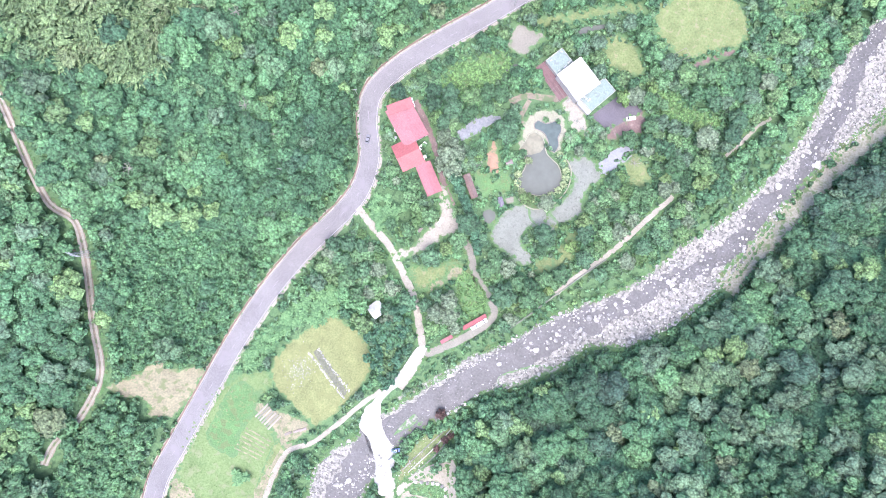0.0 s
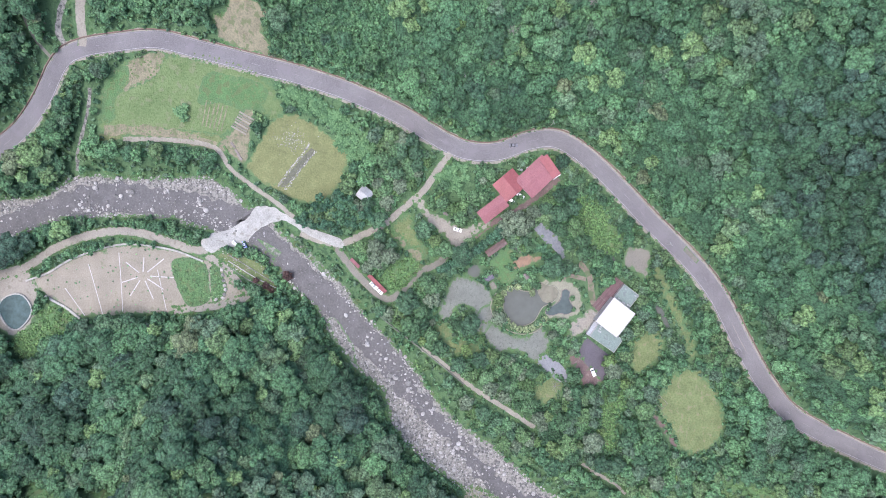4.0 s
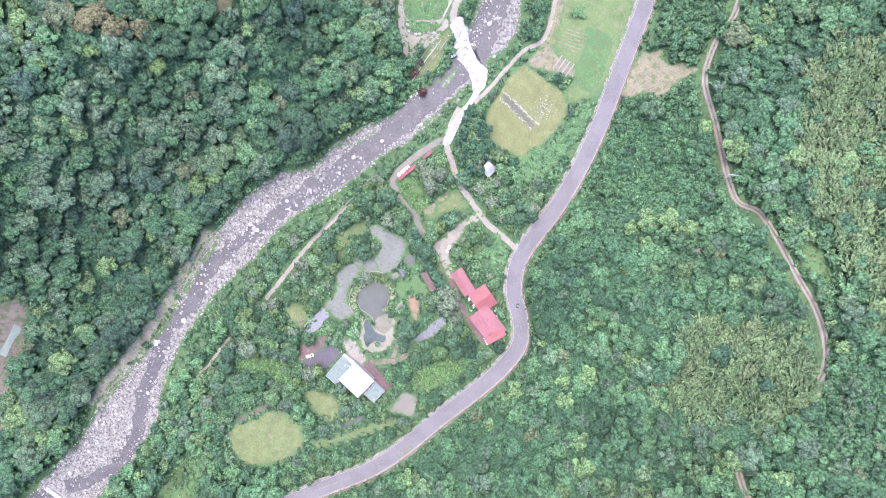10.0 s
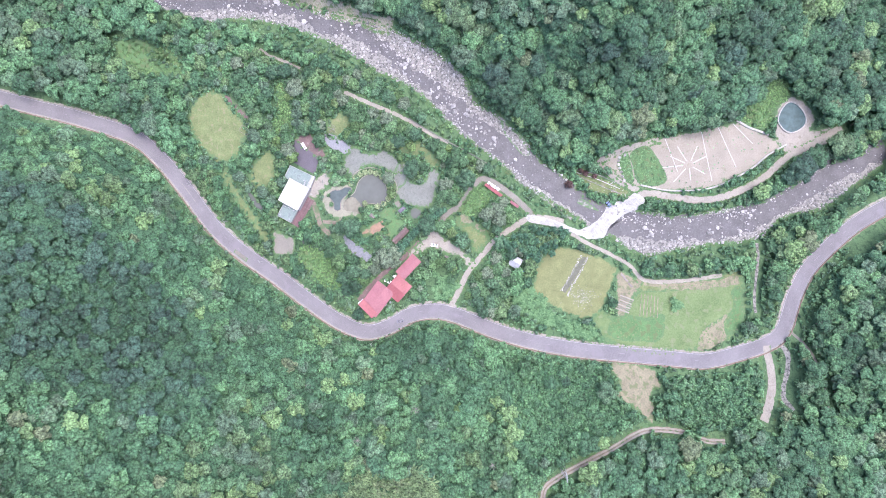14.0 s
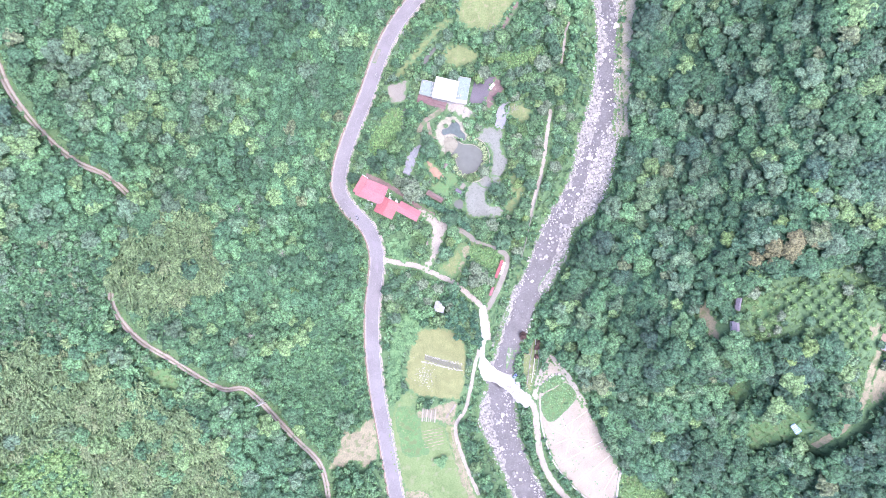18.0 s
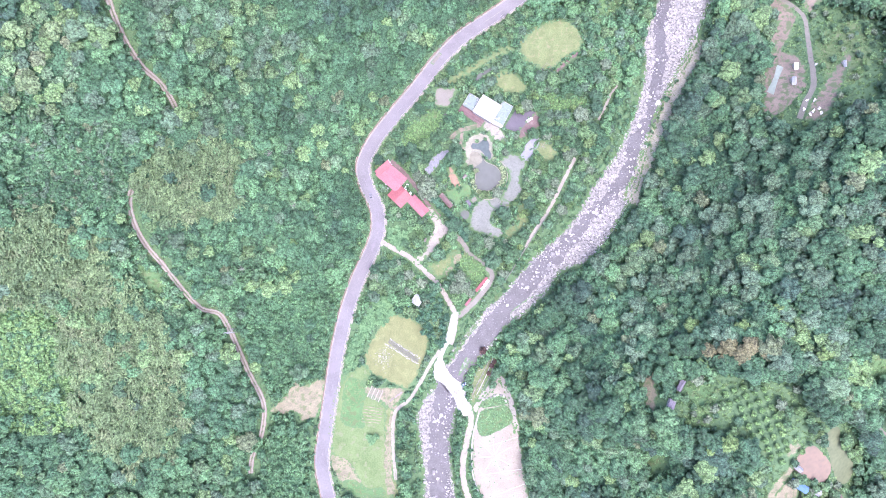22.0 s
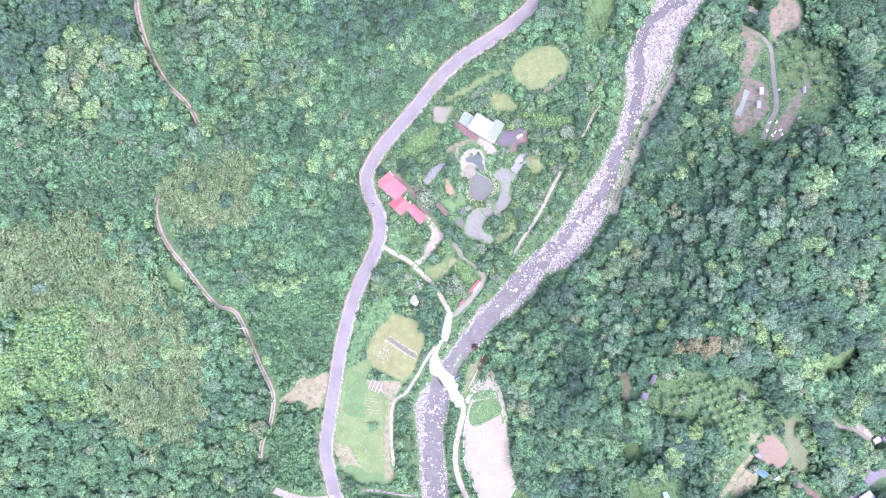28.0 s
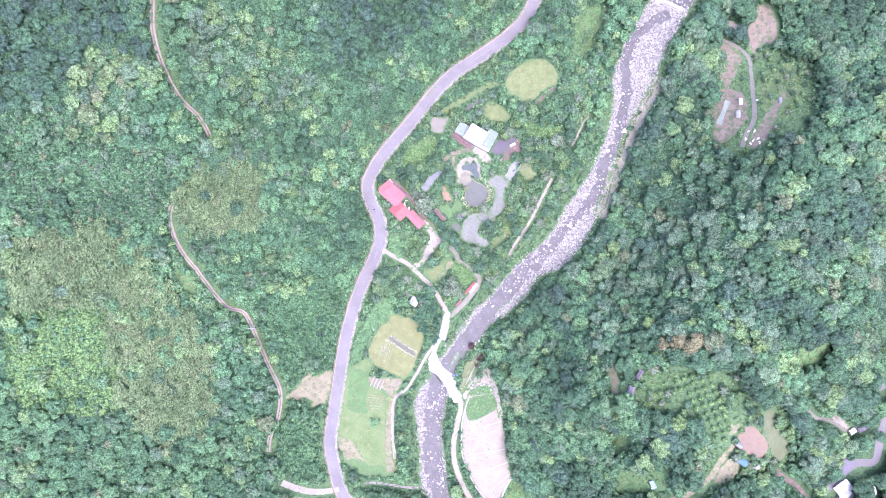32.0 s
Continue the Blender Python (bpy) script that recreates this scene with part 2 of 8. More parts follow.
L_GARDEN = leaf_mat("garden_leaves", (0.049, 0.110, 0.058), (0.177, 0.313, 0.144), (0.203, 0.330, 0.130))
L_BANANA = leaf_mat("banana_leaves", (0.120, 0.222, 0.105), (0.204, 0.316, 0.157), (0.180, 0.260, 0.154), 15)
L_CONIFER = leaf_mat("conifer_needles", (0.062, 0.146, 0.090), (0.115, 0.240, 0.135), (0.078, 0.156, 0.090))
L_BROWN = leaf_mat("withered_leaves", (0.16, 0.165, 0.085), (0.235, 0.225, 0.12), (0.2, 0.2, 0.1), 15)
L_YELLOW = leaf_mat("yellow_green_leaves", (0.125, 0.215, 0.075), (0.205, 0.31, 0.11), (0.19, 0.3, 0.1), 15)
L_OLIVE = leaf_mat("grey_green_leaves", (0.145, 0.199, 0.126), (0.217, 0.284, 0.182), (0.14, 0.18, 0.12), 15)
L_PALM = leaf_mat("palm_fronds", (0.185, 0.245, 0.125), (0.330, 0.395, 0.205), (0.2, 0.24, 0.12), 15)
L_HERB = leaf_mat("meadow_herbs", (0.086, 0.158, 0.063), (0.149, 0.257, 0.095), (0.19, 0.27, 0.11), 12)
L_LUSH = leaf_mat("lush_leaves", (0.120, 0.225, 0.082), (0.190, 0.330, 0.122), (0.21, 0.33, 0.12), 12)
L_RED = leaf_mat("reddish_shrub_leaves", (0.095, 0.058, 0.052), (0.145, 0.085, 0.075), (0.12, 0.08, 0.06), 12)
M_BANANA = mat("banana_leaf", (0.050, 0.104, 0.046), (0.104, 0.192, 0.082), 5, 0.7, 0.55, 0.2, vary=0.9, spec=0.2)
M_FADED = mat("worn_road_paint", (0.165, 0.154, 0.162), (0.225, 0.212, 0.222), 1.5, 0.4, 0.8, 0.0)
M_OCHRE = mat("ochre_shallow_water", (0.120, 0.116, 0.088), (0.180, 0.172, 0.130), 4, 1.5, 0.3, 0.03, spec=0.06)
M_BANK = mat("sandy_bank", (0.150, 0.150, 0.098), (0.290, 0.268, 0.220), 5, 0.9, 0.95, 0.6, spots=((0.105, 0.145, 0.065), 2.5, 0.38), overgrown=True)
M_CLAY = mat("pinkish_soil", (0.118, 0.096, 0.078), (0.198, 0.162, 0.130), 5, 0.7, 0.95, 0.4, spots=((0.085, 0.112, 0.058), 3, 0.44), overgrown=True)
M_MUD = mat("muddy_pond_water", (0.139, 0.110, 0.087), (0.181, 0.133, 0.098), 12, 3.0, 0.35, 0.02, spec=0.05)
M_OLIVE = mat("olive_pond_water", (0.086, 0.100, 0.056), (0.120, 0.136, 0.078), 9, 2.0, 0.35, 0.03, spec=0.05)
M_TRENCH = mat("grey_dry_grass", (0.075, 0.080, 0.058), (0.125, 0.128, 0.096), 2, 0.5, 0.95, 0.5)
M_LIME = mat("milky_pool_water", (0.178, 0.212, 0.176), (0.238, 0.281, 0.237), 6, 2.0, 0.35, 0.02, spec=0.05)
ROAD = [(148.0, 361.0), (141.0, 341.0), (133.9, 321.4), (122.9, 289.1), (109.5, 258.0), (94.6, 242.4), (75.5, 228.8), (51.7, 213.7), (35.7, 198.8), (17.9, 177.3), (1.5, 159.0), (-11.4, 142.7), (-18.6, 127.6), (-16.7, 113.9), (-10.5, 100.0), (-9.2, 86.6), (-12.6, 73.4), (-24.3, 49.4), (-33.4, 24.3), (-39.9, -2.0), (-44.0, -25.7), (-48.6, -52.7), (-51.7, -73.1), (-48.8, -92.6), (-44.1, -111.0), (-36.7, -120.5), (-18.3, -128.2), (-3.9, -136.5), (7.4, -147.8), (21.0, -165.9), (31.4, -186.9), (38.5, -211.0)]
RIVER = [(228.4, 280.7), (216.7, 263.4), (203.9, 235.5), (191.2, 203.7), (181.7, 170.7), (169.8, 152.6), (161.8, 131.0), (150.7, 108.5), (137.9, 91.0), (123.1, 75.1), (113.8, 65.3), (99.4, 52.8), (85.2, 36.4), (71.0, 20.1), (58.6, 5.7), (44.2, -14.1), (30.9, -24.0), (25.5, -37.3), (23.4, -53.5), (24.2, -79.7), (26.4, -110.7), (41.1, -134.7), (52.6, -161.0), (62.0, -190.2)]
BANK_EAST = [(262.0, 306.0), (248.0, 278.0), (234.9, 254.7), (219.1, 228.2), (206.4, 196.6), (188.2, 167.5), (175.9, 135.8), (166.9, 106.5), (156.9, 88.7), (145.4, 71.7), (129.3, 56.8), (115.0, 51.5), (105.2, 38.2), (89.8, 23.0), (76.0, 14.6), (63.3, -1.8), (48.9, -15.5), (38.3, -55.4), (36.3, -64.5), (37.7, -91.1), (40.9, -117.6), (49.7, -136.4), (58.1, -151.6), (63.6, -174.2), (70.2, -189.1)]
BANK_WEST = [(236.0, 316.0), (220.0, 292.0), (205.7, 268.1), (189.2, 241.8), (175.6, 210.6), (176.2, 191.6), (170.1, 164.5), (156.0, 133.7), (139.5, 111.5), (125.2, 88.3), (109.1, 73.4), (93.1, 58.5), (76.5, 40.1), (60.5, 25.3), (46.8, 5.7), (36.2, -7.9), (26.6, -18.2), (27.4, -23.2), (14.5, -39.5), (14.2, -57.4), (16.5, -84.0), (17.9, -110.6), (29.2, -127.5), (33.3, -153.8), (45.6, -172.2), (56.1, -190.3)]
def spline(points, step):
    """A smooth line through the points, one point every step metres."""
    p = np.asarray(points, float)
    p = np.vstack((2 * p[0] - p[1], p, 2 * p[-1] - p[-2]))
    out = []
    for a, b, c, d in zip(p, p[1:], p[2:], p[3:]):
        n = max(1, int(np.hypot(*(c - b)[:2]) / step))
        s = (np.arange(n) / n)[:, None]
        out.append(0.5 * (2 * b + (c - a) * s + (2 * a - 5 * b + 4 * c - d) * s ** 2 + (3 * b - a - 3 * c + d) * s ** 3))
    return np.vstack(out + [p[-2:-1]])

def side(line, x, y):
    """Distance from a line, positive on its right-hand side."""
    x, y = np.asarray(x, float), np.asarray(y, float)
    best, sign = np.full(x.shape, 1e9), np.ones(x.shape)
    for (ax, ay), (bx, by) in zip(line, line[1:]):
        ux, uy = bx - ax, by - ay
        s = np.clip(((x - ax) * ux + (y - ay) * uy) / (ux * ux + uy * uy), 0, 1)
        dx, dy = x - ax - s * ux, y - ay - s * uy
        d = np.hypot(dx, dy)
        near = d < best
        best = np.where(near, d, best)
        sign = np.where(near, np.where(ux * (y - ay) - uy * (x - ax) > 0, -1, 1), sign)
    return best * sign

def ease(a, b, v):
    s = np.clip((v - a) / (b - a), 0, 1)
    return s * s * (3 - 2 * s)

def waves(x, y):
    return (np.sin(x / 41 + 1.3 * np.sin(y / 57)) + np.sin(y / 37 + 1.7 * np.sin(x / 63 + 1)) + 0.5 * np.sin(x / 17 + y / 23) + 0.35 * np.sin(x / 11 - y / 9 + 2)) / 2.85

def height(x, y):
    """The ground's height: hill west of the road, terrace, river bed, hill east of the river."""
    w, e = side(ROAD_FAR, x, y), -side(RIVER_FAR, x, y)
    rise = 0.5 * (w - 6 + np.sqrt((w - 6) ** 2 + 4))
    west = 95 * (1 - np.exp(-rise / 110)) * np.clip(1 + 0.0025 * (y - 80), 0.6, 1.5)
    shift = 62 * ease(-25, -75, y)
    east = (12 + 53 * ease(235, 130, y)) * ease(18 + shift, 125 + shift, e) * (1 - 0.65 * ease(155, 270, e))
    bed = -3.2 * ease(21, 11, np.abs(e))
    rough = np.clip((np.abs(w) * (w > 0)) / 60 + np.maximum(e - 30, 0) / 80, 0, 1)
    return west + east + bed + (1.0 - ease(0, 40, -w)) * (w < 0) + (w >= 0) * 1.0 + 5 * rough * waves(x, y)


def far(line):
    a = np.array(line)
    u, v = a[0] - a[2], a[-1] - a[-3]
    return np.vstack((a[0] + u / np.hypot(*u) * 3000, a, a[-1] + v / np.hypot(*v) * 3000))


ROAD_FAR, RIVER_FAR = far(ROAD), far(RIVER)
DRIVE = [(-7.6, 75.9), (1.8, 69.8), (11.1, 64.4), (21.8, 54.3), (31.0, 44.6), (37.2, 33.4), (41.8, 24.4), (41.4, 17.4), (38.5, 5.4), (33.7, -3.1)]
YARD = [(14.2, 62.7), (21.7, 68.5), (23.4, 74.1), (25.7, 79.2), (28.1, 85.9), (23.2, 96.5), (26.6, 98.4), (33.6, 90.3), (39.9, 83.4), (33.9, 75.6), (27.5, 67.0), (22.1, 62.9), (17.8, 59.6)]
LANE = [(32.6, 91.1), (26.3, 98.0), (21.7, 104.8), (16.4, 112.9), (8.8, 122.2), (0.3, 130.3)]
SHED_LANE = [(43.5, 22.8), (49.8, 27.9), (57.5, 35.5), (65.9, 46.0), (66.8, 52.3), (60.8, 58.6), (52.4, 65.2), (48.3, 72.6), (40.7, 80.2)]
FORD = [(43.7, 25.6), (38.8, 8.7), (32.4, -3.7), (33.4, -10.0), (38.0, -18.0), (46.2, -25.2), (48.0, -34.5), (51.5, -39.4), (46.8, -45.3), (41.7, -40.8), (39.3, -33.2), (32.8, -24.0), (26.6, -19.5), (26.2, -10.9), (30.3, -1.8), (36.0, 13.4), (39.3, 24.8)]
LAWN_FIELD = [(-18.0, -11.7), (-20.8, -2.0), (-14.7, 10.3), (-3.9, 25.6), (6.0, 23.9), (15.1, 20.2), (23.1, 11.0), (19.3, -6.0), (9.6, -24.7), (4.5, -24.8), (-5.3, -19.6), (-13.3, -16.6)]
STONES_A = [(-6.9, 5.8), (2.5, -0.4), (9.2, -4.9), (15.3, -8.5)]
STONES_B = [(-3.8, 9.4), (5.1, 2.6), (12.0, -1.7), (17.1, -5.0)]
PLOTS = [(-22.0, -26.6), (-21.0, -22.6), (-16.2, -24.0), (-7.8, -23.7), (-0.6, -24.4), (6.2, -25.9), (2.2, -33.7), (-1.8, -40.6), (-9.3, -34.5), (-16.4, -30.3)]
MEADOW = [(-39.1, -89.1), (-46.5, -60.9), (-44.3, -37.9), (-38.0, -18.6), (-21.9, -8.2), (-16.8, -14.5), (-21.9, -22.4), (-20.7, -27.1), (-3.3, -39.9), (-2.0, -54.8), (-2.2, -79.7), (-1.9, -97.9), (-23.5, -99.9)]
BANK_PATH = [(30.2, 0.3), (23.3, -10.1), (16.4, -22.1), (8.6, -33.1), (0.4, -39.0), (-2.5, -47.1), (-3.2, -64.4), (-1.7, -87.3)]
SLIDE = [(-79.0, -31.1), (-73.0, -25.8), (-69.2, -20.2), (-65.8, -16.5), (-60.6, -19.9), (-53.2, -17.1), (-48.5, -16.8), (-49.3, -24.0), (-50.8, -32.9), (-53.4, -40.7), (-55.9, -43.2), (-64.3, -43.8), (-63.7, -40.3), (-68.2, -36.7), (-74.0, -37.2), (-82.4, -34.8)]
VEG_BED = [(45.6, 57.3), (50.7, 65.2), (63.4, 54.2), (56.9, 45.0)]
BARE_SPOT = [(33.1, 50.2), (35.2, 55.1), (40.1, 59.8), (42.1, 64.8), (45.1, 66.8), (48.6, 63.8), (44.7, 60.1), (39.7, 53.1), (35.3, 49.6)]
GREEN_W = [(9.4, 138.9), (8.8, 148.1), (17.4, 158.0), (30.9, 165.6), (37.0, 158.7), (30.3, 147.0), (16.9, 137.6)]
PLAZA = [(30.9, 168.8), (31.2, 174.7), (32.4, 179.2), (37.4, 179.1), (45.5, 178.5), (48.6, 177.3), (44.0, 173.6), (42.0, 168.4), (38.2, 165.3)]
ROAD_VERGE = [(38.6, 183.3), (48.8, 190.2), (65.9, 200.0), (83.2, 207.9), (85.6, 202.6), (73.7, 196.9), (58.7, 188.9), (44.2, 181.0)]
OVAL = [(73.7, 176.9), (71.4, 183.4), (75.8, 190.1), (84.7, 189.5), (92.3, 184.1), (94.8, 175.7), (87.8, 172.9), (80.6, 173.9)]
BIG_MEADOW = [(88.7, 203.4), (94.1, 214.3), (105.8, 221.8), (118.5, 224.4), (130.4, 217.9), (133.6, 205.5), (120.1, 196.0), (108.4, 188.6), (97.2, 193.9)]
RUIN = [(113.6, 189.3), (118.4, 194.0), (130.0, 203.3), (132.2, 201.8), (123.2, 193.4), (116.3, 187.5)]
DECK = [(46.9, 163.2), (50.4, 168.2), (55.2, 164.8), (66.3, 158.2), (62.3, 152.5), (55.0, 157.4)]
PATIO = [(62.7, 152.1), (66.7, 157.9), (74.0, 153.0), (77.0, 148.3), (80.0, 143.7), (79.0, 141.4), (72.1, 142.7), (67.6, 147.6)]
ASPHALT_PAD = [(78.1, 150.9), (86.6, 163.5), (94.8, 163.5), (99.7, 161.1), (87.8, 147.5)]
BROWN_YARD = [(87.5, 147.1), (99.7, 161.1), (102.4, 157.4), (102.7, 151.6), (98.2, 148.4), (93.7, 145.3), (90.1, 142.0)]
POND_LOW = [(56.2, 135.7), (60.0, 135.0), (62.7, 132.4), (65.0, 128.5), (68.3, 126.7), (71.9, 125.0), (74.5, 121.8), (75.9, 117.5), (75.1, 113.0), (72.5, 110.3), (68.3, 108.6), (62.6, 107.9), (57.7, 109.8), (56.1, 112.8), (57.4, 117.4), (57.1, 121.5), (54.6, 123.5), (52.3, 125.7), (53.5, 129.7), (54.0, 133.5)]
POND_UP = [(56.0, 136.8), (54.9, 139.1), (56.0, 141.1), (60.2, 141.0), (64.0, 143.6), (66.9, 142.3), (67.9, 139.6), (67.5, 136.5), (69.1, 133.5), (68.2, 129.5), (65.9, 129.6), (63.9, 132.8), (61.3, 135.9), (58.4, 136.8)]
BEACH = [(49.5, 125.9), (51.6, 130.2), (50.0, 136.2), (51.9, 142.5), (56.9, 146.9), (63.2, 147.7), (67.9, 145.4), (70.5, 140.6), (70.4, 135.8), (71.1, 132.4), (69.9, 129.9), (67.7, 128.6), (63.4, 132.1), (57.0, 133.4), (53.9, 128.7), (52.5, 125.2)]
GRAVEL_E = [(75.4, 124.2), (76.4, 130.3), (84.6, 132.8), (89.7, 130.5), (93.2, 126.4), (88.1, 118.5), (88.5, 112.9), (89.3, 106.9), (80.7, 98.6), (74.6, 103.0), (80.0, 113.2), (80.3, 121.7)]
GRAVEL_W = [(52.7, 85.0), (55.1, 96.0), (60.3, 102.0), (67.1, 103.2), (74.5, 102.8), (73.9, 97.3), (67.9, 92.0), (67.7, 86.9), (73.4, 83.3), (75.8, 79.1), (72.3, 75.8), (65.1, 77.8), (56.8, 80.4)]
STREAM = [(88.5, 130.4), (90.8, 135.5), (95.2, 142.2), (101.4, 144.0), (102.5, 141.2), (99.2, 135.3), (95.2, 130.0), (93.1, 127.5)]
SMALL_POND = [(46.9, 91.4), (46.8, 93.7), (48.9, 95.3), (51.8, 95.0), (52.9, 91.8), (51.2, 89.1), (48.6, 89.3)]
TINY_POND = [(34.4, 111.4), (33.8, 113.6), (35.0, 115.8), (37.2, 115.9), (38.5, 114.1), (37.5, 111.8)]
ROCK_GARDEN = [(43.3, 110.7), (39.1, 116.8), (39.7, 121.6), (39.8, 125.7), (42.3, 124.6), (45.6, 118.2), (48.3, 114.1), (46.6, 111.4)]
STONE_TERRACE = [(22.9, 124.0), (26.2, 128.8), (30.6, 133.4), (38.2, 136.6), (39.7, 135.0), (34.1, 129.0), (27.7, 120.7), (25.2, 122.3)]
POND_WALL = [(72.7, 129.5), (76.2, 127.1), (78.4, 123.8), (79.4, 118.2), (78.3, 112.4), (75.0, 106.7), (69.3, 102.6), (64.0, 102.3), (59.7, 104.3)]
GARDEN_LAWN = [(35.3, 108.5), (40.7, 111.9), (46.0, 109.8), (50.0, 114.4), (55.5, 111.4), (54.6, 105.2), (48.6, 101.5), (44.7, 99.0)]
RIVERSIDE = [(90.8, 69.1), (96.1, 78.4), (104.6, 90.4), (111.6, 101.9), (119.0, 116.6), (126.1, 129.2)]
RIVERSIDE_N = [(142.4, 154.6), (147.2, 162.9), (151.2, 171.6), (156.0, 178.0)]
RETAINING = [(74.5, 43.9), (83.0, 56.2), (91.0, 68.9), (99.2, 81.1), (107.0, 91.9)]
RED_A = [(55.1, 40.7), (63.0, 49.9), (64.9, 48.3), (56.9, 39.1)]
RED_B = [(47.9, 31.2), (51.9, 35.8), (53.5, 34.3), (49.5, 29.7)]
HUT = [(11.2, 34.2), (15.1, 39.5), (20.7, 36.3), (17.0, 30.4)]
TANK = [(10.4, 31.2)]
WOODPILE = [(21.6, 76.0)]
ROOF_MID = [(-10.4, 121.6), (-1.2, 129.4), (10.9, 117.9), (3.4, 107.2)]
ROOF_FAR = [(-10.1, 122.3), (-1.1, 129.6), (1.7, 126.6), (-7.1, 119.1)]
ROOF_S = [(-2.4, 107.1), (5.5, 114.4), (14.4, 105.6), (6.3, 97.1)]
ROOF_LOW = [(10.7, 102.0), (16.1, 107.0), (25.9, 95.7), (20.5, 91.0)]
ROOF_A = [(49.8, 166.5), (55.0, 174.5), (61.9, 170.1), (57.0, 162.2)]
ROOF_W = [(56.6, 161.1), (63.7, 172.7), (76.6, 164.4), (69.1, 153.4)]
ROOF_B = [(70.1, 156.1), (77.6, 168.7), (84.2, 164.4), (77.0, 151.7)]
ROOF_B2 = [(69.9, 154.0), (71.0, 156.5), (77.3, 152.1), (76.0, 149.8)]
PARK = [(71.3, -19.7), (76.9, -30.1), (80.1, -47.8), (83.4, -61.3), (87.3, -91.5), (89.1, -105.1), (82.9, -115.9), (74.7, -128.5), (72.2, -130.3), (59.3, -107.7), (50.9, -85.3), (50.9, -60.8), (54.4, -41.8), (61.9, -29.3), (66.6, -24.0)]
PARK_GREEN = [(75.1, -38.3), (78.3, -49.7), (59.9, -59.0), (54.8, -54.3), (56.9, -42.6), (67.8, -39.4)]
PARK_BED = [(68.7, -29.9), (75.2, -33.2), (75.0, -36.9), (58.3, -39.7), (59.0, -35.6)]
PARK_WALL = [(55.9, -43.3), (51.2, -60.8), (50.9, -85.3), (59.3, -107.7), (67.9, -120.5), (73.0, -131.6)]
PARK_WALL_B = [(89.7, -103.3), (84.8, -110.6), (80.8, -119.5), (79.6, -121.6)]
PARK_TRACK = [(47.8, -36.1), (50.7, -47.2), (47.5, -61.3), (43.9, -79.3), (46.0, -96.0), (53.9, -115.8), (65.4, -131.3), (70.7, -144.5), (80.1, -163.6)]
PARK_LOOP = [(52.7, -41.9), (58.7, -31.4), (66.6, -23.7), (71.3, -19.7), (76.3, -30.2), (82.2, -56.2)]
TANK_POOL = [(86.3, -127.8), (92.5, -129.2), (97.7, -134.0), (96.7, -138.9), (90.3, -143.6), (84.2, -143.5), (80.3, -138.1), (80.5, -132.4)]
TANK_APRON = [(80.2, -124.6), (93.8, -127.8), (101.2, -135.7), (97.2, -144.9), (87.5, -150.0), (80.4, -146.6), (81.9, -165.1), (76.9, -164.6), (67.4, -145.5), (68.1, -130.7)]
FLOWER_BED = [(66.9, -3.8), (69.0, -8.7), (60.1, -26.4), (53.3, -36.3), (49.7, -34.3), (54.2, -17.0)]
PARK_RAYS = [(65.6, -73.2), (71.5, -62.3), (77.0, -67.0), (76.4, -79.0), (69.9, -83.7), (59.5, -82.2), (56.4, -73.3), (56.2, -63.1), (65.2, -56.7), (81.3, -97.2), (85.1, -90.0)]
EAST_GREEN = [(90.5, -104.9), (112.5, -126.2), (109.7, -133.3), (101.5, -135.9), (94.0, -126.7), (83.3, -121.0)]
SIDE_ROAD = [(-45.5, -110.2), (-56.8, -109.9), (-65.9, -108.1), (-75.0, -104.5), (-85.9, -98.2)]
SIDE_TRACK = [(-37.5, -124.1), (-44.8, -130.0), (-53.5, -133.6), (-63.9, -134.9), (-80.0, -133.5)]
CREEK = [(15.7, -111.3), (2.0, -108.7), (-15.3, -105.5), (-25.6, -105.3)]
CREEK_B = [(-44.9, -118.1), (-50.9, -120.7), (-60.3, -118.3), (-72.7, -111.9), (-80.8, -115.3)]
MEADOW_SAND = [(-45.8, -68.8), (-33.5, -73.0), (-27.6, -82.7), (-25.2, -90.4), (-35.4, -90.1), (-42.9, -82.2)]
MEADOW_SAND2 = [(-2.4, -38.1), (-3.8, -62.1), (-4.0, -79.2), (1.1, -99.3), (-3.9, -99.5), (-8.3, -69.3), (-8.1, -40.3)]
HILL_TRACK = [(-139.0, 232.5), (-141.5, 213.7), (-138.8, 194.6), (-131.4, 176.4), (-123.2, 166.7), (-117.5, 152.8), (-120.9, 135.8), (-133.1, 120.3), (-142.6, 105.9), (-143.5, 90.1), (-139.3, 76.8), (-131.1, 63.0), (-122.7, 46.7), (-114.6, 36.2), (-105.7, 32.9), (-101.2, 23.0), (-97.0, 7.7), (-92.1, -7.5), (-87.2, -21.0), (-85.2, -32.3), (-87.8, -49.4), (-93.6, -63.6), (-94.9, -74.0)]
NE_PATH = [(261.1, 236.0), (270.3, 230.7), (279.5, 219.8), (278.9, 205.0), (275.2, 189.0), (272.5, 178.7), (268.1, 165.1), (261.5, 154.6), (256.4, 144.3)]
NE_SOIL = [(282.4, 248.0), (291.7, 263.4), (299.7, 260.4), (304.6, 241.8), (301.9, 230.6), (288.9, 226.7), (285.9, 219.7), (280.7, 227.3), (278.8, 239.0)]
NE_SOIL2 = [(289.8, 184.2), (293.7, 182.9), (282.0, 165.9), (272.8, 150.8), (266.6, 142.7), (259.0, 143.7), (268.9, 160.5)]
NE_SOIL3 = [(252.2, 192.1), (263.8, 193.3), (270.1, 183.5), (264.9, 166.5), (256.1, 155.2), (245.0, 147.6), (243.7, 158.3)]
NE_SAND = [(264.8, 249.2), (271.3, 250.6), (275.8, 242.9), (271.5, 240.5)]
